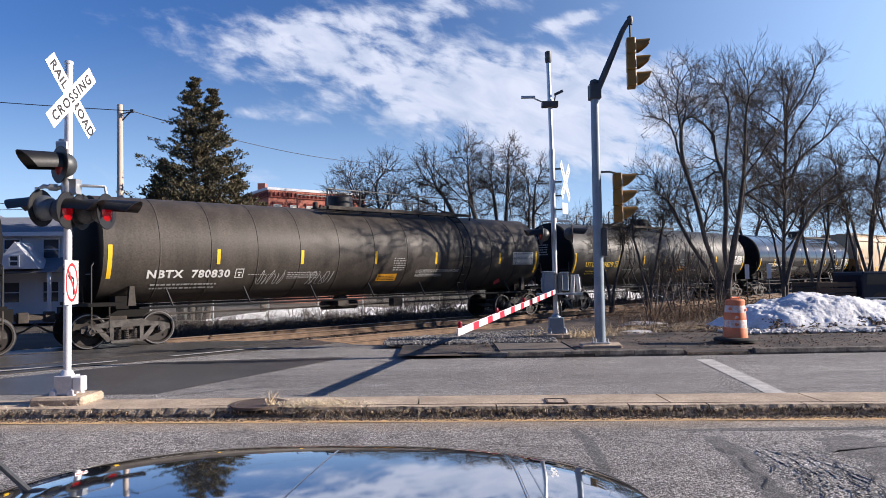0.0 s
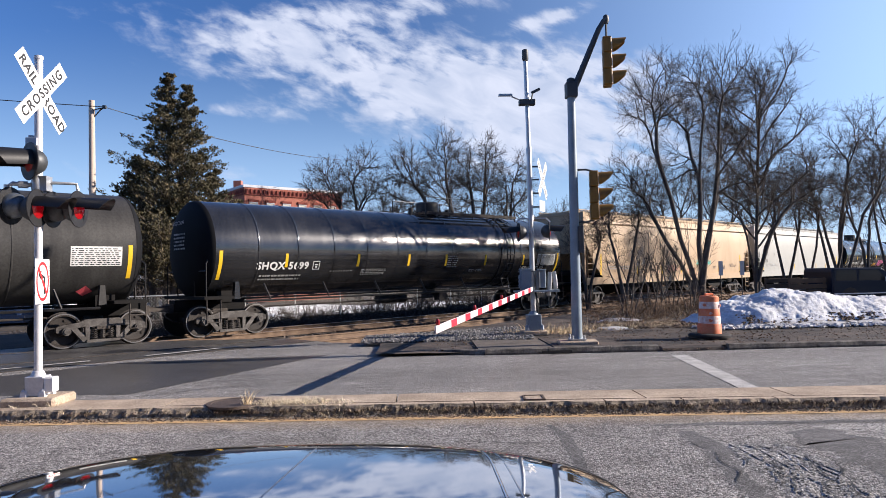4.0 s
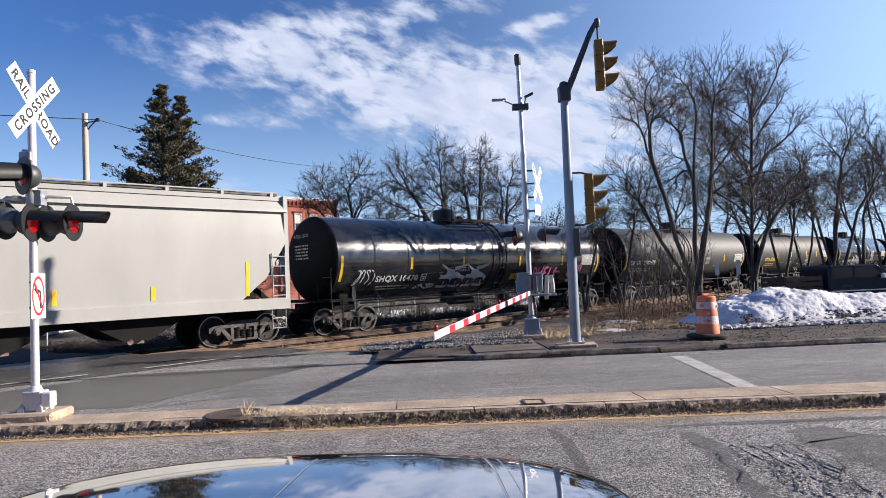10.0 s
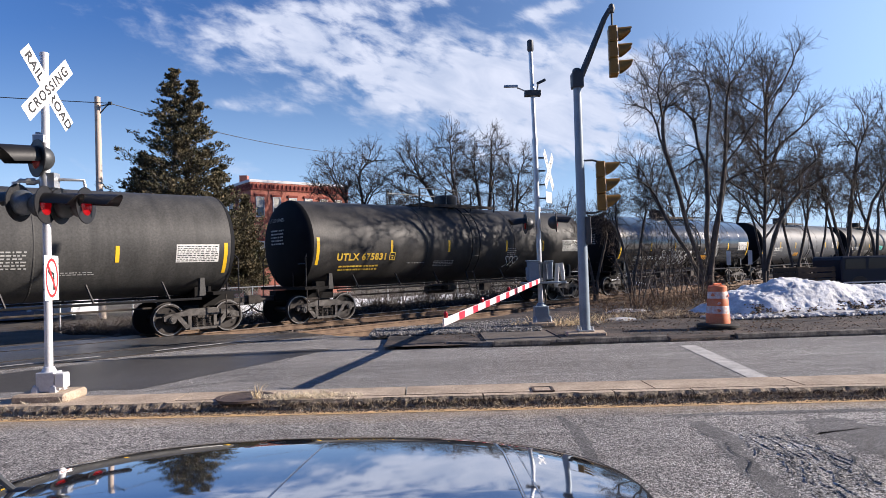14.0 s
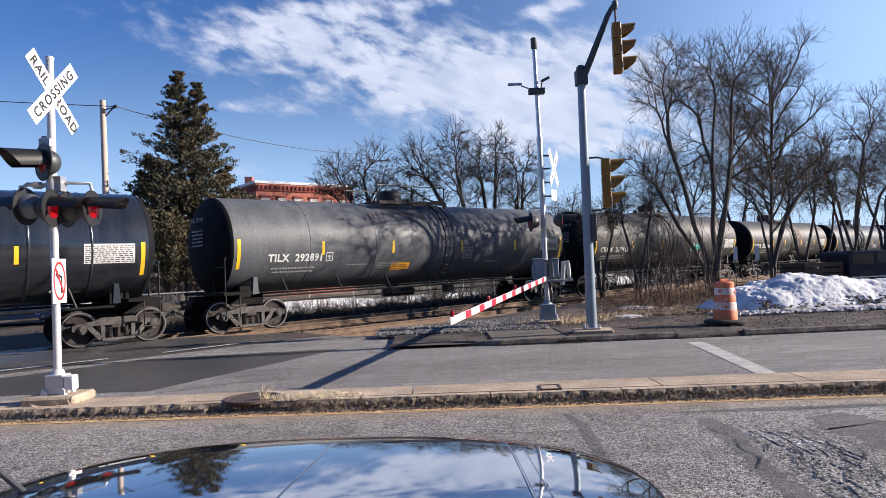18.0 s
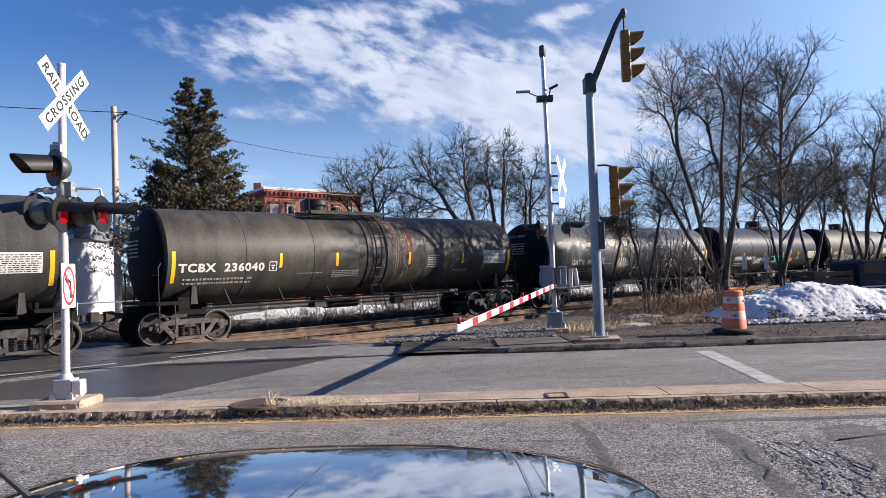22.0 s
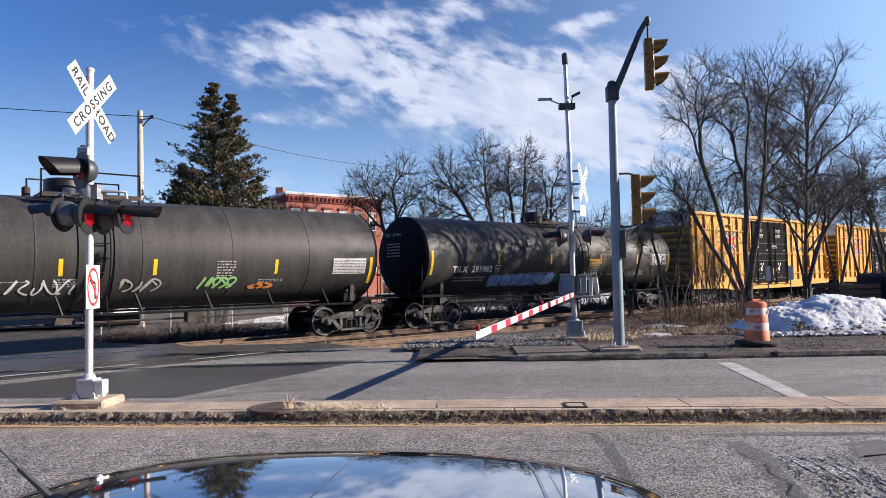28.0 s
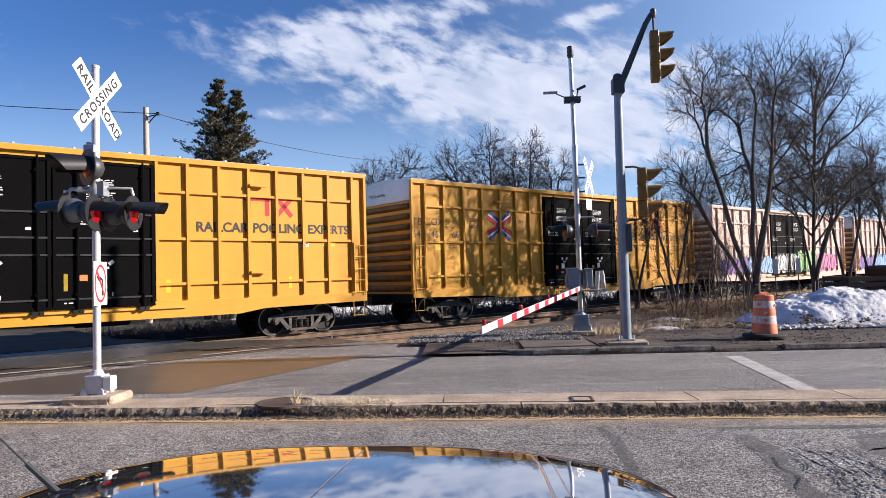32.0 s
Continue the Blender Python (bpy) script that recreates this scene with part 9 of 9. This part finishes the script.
# ---------------------------------------------------------------- near things
def own_car():
    t = thing("parked_car", "dark glossy car with a whip antenna at the kerb", "car")
    t.matrix_basis = pose(-0.36, 2.58, 0, 0, 0, -5)
    hw, D, P = 0.98, 0.75, 2.4

    def edge(d):
        """Half the width at d metres behind the nose."""
        return hw * (1 - max(0.0, 1 - d / D) ** P) ** (1 / P)
    nv, nu = 70, 160
    bm = B()
    rows = []
    for j in range(nv + 1):
        d = 2.0 * (j / nv) ** 1.9
        e = max(0.002, edge(d))
        row = []
        for i in range(nu + 1):
            s = -1 + 2 * i / nu
            s = s * (1.5 - 0.5 * s * s)
            x = e * s
            rho = min(1.0, ((abs(x) / hw) ** P + max(0.0, 1 - d / D) ** P) ** (1 / P))
            z = 1.122 - 0.016 * rho ** 2 - 0.028 * rho ** 9 + 0.02 * min(0.0, D - d)
            row.append(bm.verts.new((x, -d, z)))
        rows.append(row)
    for a, b in zip(rows[:-1], rows[1:]):
        for i in range(nu):
            bm.faces.new((a[i + 1], a[i], b[i], b[i + 1]))
    part("hood", bm, M["carpaint"], t, "glossy dark hood that mirrors the sky", smooth=80)
    # pressed creases that run back over the hood
    def top(x, d):
        rho = min(1.0, ((abs(x) / hw) ** P + max(0.0, 1 - d / D) ** P) ** (1 / P))
        return 1.122 - 0.016 * rho ** 2 - 0.028 * rho ** 9 + 0.02 * min(0.0, D - d)
    for x0, bend, r in ((0.005, -0.03, 0.0035), (0.565, 0.10, 0.0055), (0.60, 0.115, 0.003)):
        bm = B()
        pts = []
        for k in range(22):
            d = 0.20 + 0.05 * k
            x = x0 + bend * d - (0.10 * max(0.0, 0.34 - d) if x0 > 0.3 else 0)
            pts.append((x, -d, top(x, d) - 0.001))
        pipe(bm, pts, r, seg=8)
        part("crease", bm, M["carpaint"], t, "raised pressing line in the hood", smooth=60)
    # nose and flanks below the hood
    bm = B()
    ds = [2.0 * (j / 30) ** 2.2 for j in range(31)]
    rim = [(-edge(d), -d) for d in reversed(ds)] + [(edge(d), -d) for d in ds[1:]]
    up, lo = [], []
    for x, y in rim:
        up.append(bm.verts.new((x * 1.012, y + 0.012, 1.062)))
        lo.append(bm.verts.new((x * 1.03, y + 0.05, 0.30)))
    for i in range(len(rim) - 1):
        bm.faces.new((up[i], up[i + 1], lo[i + 1], lo[i]))
    part("front_body", bm, M["carpaint"], t, smooth=60)
    # dark seal and bright strip under the hood's lip
    bm = B()
    pipe(bm, [(x * 1.006, y + 0.006, 1.068) for x, y in rim], 0.009, seg=6)
    part("hood_seal", bm, M["rubber"], t)
    bm = B()
    pipe(bm, [(x * 1.016, y + 0.016, 1.062) for x, y in rim], 0.004, seg=6)
    part("hood_trim", bm, M["chrome"], t)
    for s in (-1, 1):
        bm = B()
        x = s * (hw - 0.12)
        lathe(bm, [(-0.11, 0.20), (-0.11, 0.34), (0.11, 0.34), (0.11, 0.20)], axis="x", seg=24, at=(x, -1.1, 0.34))
        w = part("tyre", bm, M["rubber"], t, smooth=40)
        bm = B()
        lathe(bm, [(-0.10, 0.04), (-0.10, 0.2), (0.10, 0.2), (0.10, 0.04)], axis="x", seg=16, at=(x, -1.1, 0.34))
        part("rim", bm, M["galv"], w, smooth=40)
        bm = B()
        lathe(bm, [(-0.09, 0.05), (-0.05, 0.10), (-0.02, 0.09), (0.0, 0.02)], axis="y", seg=18, at=(s * 0.62, -0.02, 0.80))
        part("headlight", bm, M["pane"], t, smooth=50)
    inv = t.matrix_basis.inverted()
    bm = B()
    lathe(bm, [(0.0, 0.060), (0.018, 0.052), (0.032, 0.030), (0.038, 0.01)], seg=18)
    part("antenna_base", bm, M["black"], t, "black rubber antenna foot", at=inv @ pose(-1.20, 2.0, 1.075) @ Matrix.Diagonal((1.3, 0.8, 1, 1)), smooth=50)
    bm = B()
    a, b, c = (inv @ Vector(q) for q in ((-1.215, 2.0, 1.10), (-1.315, 2.0, 1.19), (-1.56, 2.0, 1.42)))
    rod(bm, a, b, 0.010, 0.008, seg=8)
    rod(bm, b, c, 0.0028, 0.0022, seg=6)
    part("antenna", bm, M["darkgrey"], t, "thin whip antenna")


own_car()


def blades(name, label, spots, material, seed, h=(0.1, 0.3), lean=0.6, width=0.006, flat=0.6):
    """Dry stalks scattered at spots (x, y, z, radius, count)."""
    rng = random.Random(seed)
    vs, fs = [], []
    for x, y, z, r, n in spots:
        for k in range(n):
            a, q = rng.uniform(0, 6.283), r * math.sqrt(rng.random())
            o = Vector((x + q * math.cos(a), y + q * math.sin(a) * flat, z))
            d = Vector((rng.gauss(0, lean), rng.gauss(0, lean), 1)).normalized() * rng.uniform(*h)
            s = Vector((rng.gauss(0, 1), rng.gauss(0, 1), 0)).normalized() * width
            i = len(vs)
            vs += [o - s, o + s, o + d * 0.55 + s * 0.8 + Vector((0, 0, 0.02)), o + d * 0.55 - s * 0.8 + Vector((0, 0, 0.02)), o + d + Vector((0, 0, -0.03))]
            fs += [(i, i + 1, i + 2, i + 3), (i + 3, i + 2, i + 4)]
    me = bpy.data.meshes.new(name)
    me.from_pydata(vs, [], fs)
    me.materials.append(material)
    tagged(new(name, me), label, "dry grass", "", "stuff")


def scatter_flat(name, label, spots, material, seed, size, flat=0.3, category="debris"):
    """Loose stones, clods or leaves: small uneven lumps."""
    rng = random.Random(seed)
    vs, fs = [], []
    base = [(-1, -1, 0), (1, -1, 0), (1, 1, 0), (-1, 1, 0), (-0.6, -0.6, 1), (0.6, -0.6, 1), (0.6, 0.6, 1), (-0.6, 0.6, 1)]
    for x0, x1, y0, y1, z, n in spots:
        for k in range(n):
            s = rng.uniform(*size)
            m = pose(rng.uniform(x0, x1), 0, 0, rng.uniform(-25, 25), rng.uniform(-25, 25), rng.uniform(0, 360))
            px = rng.uniform(x0, x1)
            py = (y0(px) if callable(y0) else y0) + ((y1(px) if callable(y1) else y1) - (y0(px) if callable(y0) else y0)) * rng.random()
            m.translation = (px, py, z(px, py) if callable(z) else z)
            i = len(vs)
            vs += [m @ Vector((a * s * rng.uniform(0.7, 1.2), b * s * rng.uniform(0.6, 1.1), c * s * flat * 2)) for a, b, c in base]
            fs += [tuple(i + q for q in f) for f in ((4, 5, 6, 7), (0, 1, 5, 4), (1, 2, 6, 5), (2, 3, 7, 6), (3, 0, 4, 7))]
    me = bpy.data.meshes.new(name)
    me.from_pydata(vs, [], fs)
    me.materials.append(material)
    tagged(new(name, me), label, category, "", "stuff")


blades("dry_grass", "pale dead grass on the median and round the posts", [(-1.85, 8.70, 0.11, 0.26, 420), (-1.50, 8.72, 0.11, 0.28, 420), (-1.15, 8.66, 0.10, 0.3, 160), (-2.2, 8.72, 0.11, 0.12, 60), (-5.0, 9.0, 0.10, 0.35, 70), (-5.6, 8.9, 0.08, 0.45, 70)], M["strawpale"], 2, (0.04, 0.18), 2.6, 0.0030)
blades("dry_grass", "tufts of tall dead grass on the median", [(-2.22, 8.66, 0.11, 0.05, 26)], M["straw"], 3, (0.12, 0.30), 0.35, 0.004)
blades("dry_grass", "straw coloured dead grass round the gate mast", [(3.35, 17.6, 0.1, 0.7, 420), (2.5, 17.9, 0.08, 0.4, 120), (4.1, 17.9, 0.1, 0.7, 150), (5.2, 18.6, 0.1, 0.8, 80), (3.9, 19.6, 0.1, 1.2, 110)], M["straw"], 4, (0.06, 0.30), 0.8)
blades("scrub_stalks", "brown stalks and dead weeds under the trees", [(6.2 + 0.45 * k, 20.6 + 0.55 * (k % 4) + 0.25 * k, 0.08, 0.9, 12) for k in range(14)], M["twig"], 5, (0.25, 0.9), 0.45, 0.006)
blades("scrub_stalks", "pale dead weeds under the trees", [(5.6 + 0.5 * k, 20.2 + 0.5 * (k % 3) + 0.2 * k, 0.08, 0.9, 16) for k in range(12)], M["straw"], 6, (0.1, 0.6), 0.6, 0.005)
scatter_flat("dead_leaves", "brown dead leaves caught in the scrub", [(5.5, 11, 19.6, 24, 0.12, 900), (8.6, 11.6, 24.5, 27.5, lambda x, y: 0.15 + 0.9 * random.random() ** 2, 420)], M["leafdry"], 7, (0.03, 0.06), 0.12, "leaves")
scatter_flat("gravel", "grey crushed stone beside the gate", [(-1.5, 2.75, lambda x: 16.45, lambda x: 18.2 + (x + 1.5) * 0.45, lambda x, y: 0.06 + 0.05 * random.random(), 9000)], M["gravel"], 8, (0.012, 0.030), 0.55, "gravel")
scatter_flat("grit", "grit and dead litter along the kerb foot", [(-9, 9, lambda x: NEAR(x) - 0.30, lambda x: NEAR(x) + 0.02, 0.004, 9000)], M["litter"], 9, (0.004, 0.013), 0.3, "litter")
scatter_flat("grit", "grey grit along the kerb foot", [(-9, 9, lambda x: NEAR(x) - 0.20, lambda x: NEAR(x) + 0.03, 0.01, 1800)], M["gravel"], 10, (0.003, 0.010), 0.5, "litter")
blades("kerb_weeds", "dead weeds along the kerb foot", [(-1.6 + 0.5 * k, NEAR(-1.6 + 0.5 * k) - 0.05, 0.02, 0.26, 45) for k in range(18)], M["straw"], 11, (0.03, 0.10), 2.6, 0.0022)
blades("kerb_weeds", "brown dead weeds and roots along the kerb face", [(-6.5 + 0.4 * k, NEAR(-6.5 + 0.4 * k) + 0.01, 0.05, 0.20, 40 if k < 10 else 160) for k in range(40)], M["litter"], 13, (0.02, 0.08), 3.0, 0.003)
blades("kerb_weeds", "pale dead roots and stalks over the kerb face", [(-6.5 + 0.4 * k, NEAR(-6.5 + 0.4 * k) + 0.0, 0.06, 0.7, 3 if k < 10 else 26) for k in range(40)], M["straw"], 14, (0.02, 0.09), 3.0, 0.0026, 0.16)
blades("kerb_weeds", "blown straw in the gutter", [(-6.5 + 0.4 * k, NEAR(-6.5 + 0.4 * k) - 0.20, 0.0, 0.8, 14) for k in range(40)], M["straw"], 15, (0.02, 0.06), 6.0, 0.0020, 0.25)


scatter_flat("ice_crumbs", "crumbs of dirty ice along the foot of the snow", [(7.4, 16, 17.5, 18.5, 0.10, 1500)], M["snowdirty"], 21, (0.015, 0.07), 0.4, "ice")
scatter_flat("litter", "clods, twigs and leaf litter on the trampled verge", [(0.2, 16, 14.4, 18.2, 0.09, 1700), (4.9, 6.4, 13.9, 14.4, 0.04, 260)], M["litter"], 22, (0.006, 0.022), 0.35, "litter")
scatter_flat("litter", "grey cinders on the trampled verge", [(0.2, 16, 14.4, 18.2, 0.09, 1600)], M["gravel"], 23, (0.004, 0.012), 0.4, "litter")
scatter_flat("litter", "leaf litter under the trees", [(4.5, 13, 18.4, 25, 0.10, 5200)], M["litter"], 24, (0.015, 0.05), 0.25, "litter")
blades("dry_grass", "matted dead grass under the trees", [(4.6 + 0.42 * k, 18.9 + 0.4 * (k % 4), 0.09, 0.7, 95) for k in range(12)], M["straw"], 25, (0.06, 0.26), 1.6, 0.004)


def tangle():
    """Fallen and arching twigs under the clump."""
    rng = random.Random(77)
    segs = []
    for k in range(900):
        x = rng.uniform(5.4, 12.5)
        y = 19.9 + (x - 5.4) * 0.42 + rng.uniform(0, 4.0)
        a = Vector((x, y, 0.08))
        g = rng.uniform(0, 6.283)
        ln = rng.uniform(0.3, 1.3)
        up = rng.uniform(0.1, 0.75)
        p = a
        for q in range(4):
            f = (q + 1) / 4
            b = a + Vector((math.cos(g + 0.3 * f) * ln * f, math.sin(g + 0.3 * f) * ln * f, ln * up * math.sin(f * 2.4)))
            segs.append((p, b, 0.009 - 0.0014 * q, 0.0076 - 0.0014 * q, 0))
            p = b
    t = new("brush_tangle", limbs_mesh("brush_tangle", segs, M["leafdry"], 3))
    tagged(t, "arching brown twigs and fallen sticks under the trees", "brush", "", "stuff")


tangle()


def foot(x, y):
    """Height of the snow heap's front slope."""
    return 0.09 + 0.62 * max(0.0, 1 - ((y - 20.15) / 1.75) ** 2)


scatter_flat("litter", "dark dirt melting out at the foot of the snow", [(8.6, 21, 18.05, 18.45, foot, 2600), (8.8, 21, 18.45, 18.85, foot, 900), (7.6, 21, 17.6, 18.1, 0.09, 900)], M["litter"], 26, (0.012, 0.05), 0.4, "litter")


def ballast_stones():
    rng = random.Random(31)
    vs, fs = [], []
    base = [(-1, -1, 0), (1, -1, 0), (1, 1, 0), (-1, 1, 0), (-0.5, -0.6, 1), (0.6, -0.5, 1), (0.5, 0.6, 1), (-0.6, 0.5, 1)]
    for k in range(9000):
        u, lat = 10.3 + 24 * rng.random() ** 1.6, rng.uniform(-6.4, 2.2)
        if k % 9 == 0:
            u, lat = rng.uniform(7.4, 10.3), rng.uniform(-0.9, 2.2)
        q = rng.uniform(0.018, 0.05)
        m = pose(0, 0, 0, rng.uniform(-30, 30), rng.uniform(-30, 30), rng.uniform(0, 360))
        m.translation = track(u, lat, -0.225 - 0.35 * max(0, -5.9 - lat))
        i = len(vs)
        vs += [m @ Vector((a * q, b * q * rng.uniform(0.6, 1.1), c * q * 1.3)) for a, b, c in base]
        fs += [tuple(i + n for n in f) for f in ((4, 5, 6, 7), (0, 1, 5, 4), (1, 2, 6, 5), (2, 3, 7, 6), (3, 0, 4, 7))]
    me = bpy.data.meshes.new("ballast_stones")
    me.from_pydata(vs, [], fs)
    me.materials.append(M["cinder"])
    tagged(new("ballast_stones", me), "brown crushed ballast stones between the ties", "ballast", "", "stuff")


ballast_stones()


def fixtures():
    t = thing("manhole_cover", "round iron manhole cover in the median", "manhole cover", at=pose(-2.42, 8.84, 0.116))
    bm = B()
    lathe(bm, [(-0.02, 0.36), (0.012, 0.36), (0.014, 0.30), (0.008, 0.29), (0.012, 0.02)], seg=28)
    part("cover", bm, M["iron"], t, smooth=30)
    t = thing("service_hatch", "small square iron lid in the median", "service lid", at=pose(1.38, 8.60, 0.118, 0, 0, -3))
    bm = B()
    for x, y, sx, sy in ((-0.12, 0, 0.03, 0.30), (0.12, 0, 0.03, 0.30), (0, -0.14, 0.27, 0.03), (0, 0.14, 0.27, 0.03)):
        box(bm, (x, y, 0.004), (sx, sy, 0.02))
    part("frame", bm, M["iron"], t)
    bm = B()
    box(bm, (0, 0, 0.002), (0.20, 0.24, 0.012))
    part("lid", bm, M["concrete"], t)
    t = thing("drain_inlet", "dark storm drain slot in the far kerb", "drain", at=pose(2.75, 13.96, 0.06))
    bm = B()
    box(bm, (0, 0, 0), (0.62, 0.05, 0.05))
    part("slot", bm, M["lensdark"], t)


fixtures()


def road_wear():
    rng = random.Random(12)

    def crack(name, pts, w, material, label, z=0.004):
        fine = []
        for a, b in zip(pts[:-1], pts[1:]):
            n = max(2, int(math.dist(a, b) / 0.07))
            for i in range(n):
                f = i / n
                fine.append((a[0] + (b[0] - a[0]) * f + 0.10 * noise.noise((a[0] * 3 + f * 2.5, a[1] * 3, 1.0)) + rng.gauss(0, min(w, 0.03) * 0.25), a[1] + (b[1] - a[1]) * f + 0.10 * noise.noise((a[0] * 3 + f * 2.5, a[1] * 3, 7.0)) + rng.gauss(0, min(w, 0.03) * 0.25)))
        fine.append(pts[-1])
        vs, fs = [], []
        for i, p in enumerate(fine):
            a, b = fine[max(0, i - 1)], fine[min(len(fine) - 1, i + 1)]
            dx, dy = b[0] - a[0], b[1] - a[1]
            k = w * rng.uniform(0.5, 1.3) / 2 / max(1e-6, math.hypot(dx, dy))
            vs += [(p[0] - dy * k, p[1] + dx * k, z), (p[0] + dy * k, p[1] - dx * k, z)]
        fs = [(2 * i, 2 * i + 1, 2 * i + 3, 2 * i + 2) for i in range(len(fine) - 1)]
        me = bpy.data.meshes.new(name)
        me.from_pydata(vs, [], fs)
        me.materials.append(material)
        tagged(new(name, me), label, "road crack", "", "structure")
    def ribbon(pts, w, label, z):
        """A mended strip: smooth dark asphalt with ragged edges, pts (x, y, width factor)."""
        vs = []
        n = 14
        for (x0, y0, w0), (x1, y1, w1) in zip(pts[:-1], pts[1:]):
            k = 0.5 * w / math.dist((x0, y0), (x1, y1))
            for i in range(n + (pts[-1][:2] == (x1, y1))):
                f = i / n
                x, y, q = x0 + (x1 - x0) * f, y0 + (y1 - y0) * f, (w0 + (w1 - w0) * f) * k
                for s in (-1, 1):
                    e = q * (1 + 0.5 * noise.noise((x * 4, y * 4, s * 3)) + 0.4 * noise.noise((x * 15, y * 15, s * 5)))
                    vs.append((x - s * (y1 - y0) * e, y + s * (x1 - x0) * e, z))
        me = bpy.data.meshes.new("road_mend")
        me.from_pydata(vs, [], [(i, i + 1, i + 3, i + 2) for i in range(0, len(vs) - 2, 2)])
        me.materials.append(M["mended"])
        tagged(new("road_mend", me), label, "road mend", "", "structure")
    ribbon([(1.38, 7.6, 0.3), (1.44, 7.05, 1.0), (1.40, 6.4, 0.9), (1.32, 5.6, 0.8), (1.2, 4.6, 0.4)], 0.15, "dark mended crack across the lane", 0.0015)
    ribbon([(2.72, 7.10, 0.7), (2.76, 6.6, 1.1), (2.66, 6.1, 0.8), (2.52, 5.4, 0.7), (2.45, 4.6, 0.9)], 0.26, "smooth mended strip beside the broken asphalt", 0.0015)
    ribbon([(3.9, 7.0, 0.5), (4.05, 6.5, 1.0), (4.1, 5.6, 1.0), (4.0, 4.4, 0.8)], 0.85, "smooth mended field beyond the broken asphalt", 0.002)
    ribbon([(2.5, 7.42, 0.4), (3.8, 7.38, 1.0), (5.5, 7.26, 1.0), (9.0, 7.02, 0.8)], 0.16, "smooth mended strip along the lane", 0.0025)
    crack("road_crack", [(2.62, 6.62), (2.68, 6.16), (2.60, 5.75), (2.50, 5.3)], 0.016, M["tar"], "open crack beside the broken asphalt", 0.008)
    crack("road_crack", [(-9, 7.0), (-5, 6.95), (-2, 6.9), (2, 6.85)], 0.010, M["tar"], "long thin seam along the lane")
    crack("road_crack", [(-9, 6.2), (-6, 6.25), (-3.3, 6.2)], 0.010, M["tar"], "thin seam along the lane")
    crack("road_crack", [(2.9, 7.35), (5, 7.3), (9, 7.2)], 0.010, M["tar"], "thin seam along the lane")
    crack("road_crack", [(-4.2, 10.2), (-3.1, 10.9), (-1.9, 11.3)], 0.02, M["tar"], "hairline crack in the far lane", 0.006)
    crack("road_crack", [(7.2, 11.4), (8.2, 11.1)], 0.02, M["tar"], "hairline crack in the far lane")
    for pts in ([(3.22, 6.86), (3.40, 6.70), (3.52, 6.2), (3.46, 5.7), (3.22, 4.95)], [(3.38, 6.0), (3.24, 5.5), (3.02, 5.0)], [(2.80, 6.0), (2.86, 5.6), (2.78, 5.1)], [(3.05, 6.05), (2.98, 5.7), (2.90, 5.3)]):
        crack("road_crack", pts, 0.016, M["tar"], "open crack round the broken asphalt", 0.014)
    # broken-up asphalt
    bm = B()
    nx, ny = 110, 120
    rows = []
    for j in range(ny + 1):
        row = []
        for i in range(nx + 1):
            x, y = 2.62 + 0.98 * i / nx, 4.3 + 2.6 * j / ny
            x += (y - 5.6) * 0.10
            f = min(i, nx - i) / nx * 2, min(j, ny - j) / ny * 2
            k = min(1, 2.2 * min(f))
            wgt = max(0, k + 0.5 * noise.noise((x * 2.2, y * 2.2, 5)) - 0.25)
            z = -0.006 + min(1, wgt * 1.6) * (0.012 + 0.008 * noise.noise((x * 5, y * 5, 1)) + 0.007 * noise.noise((x * 16, y * 11, 2)) + 0.010 * noise.noise((x * 30, y * 30, 3)) - 0.022 * max(0.0, 1 - 9 * abs(noise.noise((x * 7.5, y * 2.2, 8)))))
            row.append(bm.verts.new((x, y, z)))
        rows.append(row)
    for j in range(ny):
        for i in range(nx):
            bm.faces.new((rows[j][i], rows[j][i + 1], rows[j + 1][i + 1], rows[j + 1][i]))
    structure("broken_patch", bm, M["broken"], "rough broken patch of old asphalt")


road_wear()


def motions():
    times = [float(i) for i in range(33)]
    for car, mid in CARS:
        walk(car, [(t, track_pose(mid - travelled(t))) for t in times])
    mids = {car: mid for car, mid in CARS}
    for car, w in WHEELSETS:
        mid = mids[car]
        base = w.matrix_basis.translation.copy()
        rows, fr = [(0.0, pose(*base))], 0
        k = 0
        while k * 2 / FPS < 32.0:
            t = k * 2 / FPS
            u = mid - travelled(t)
            if -16 < u < 52:
                turn = math.degrees(travelled(t) / 0.457) % 360
                rows.append((t, pose(*base, 0, -turn, 0)))
            k += 1
        last = rows[-1][1]
        if rows[-1][0] < 31.95:
            rows.append((32.0, last))
        if rows[1][0] > 0.05:
            rows[0] = (0.0, rows[1][1])
        else:
            rows = rows[1:]
        walk(w, rows)


motions()
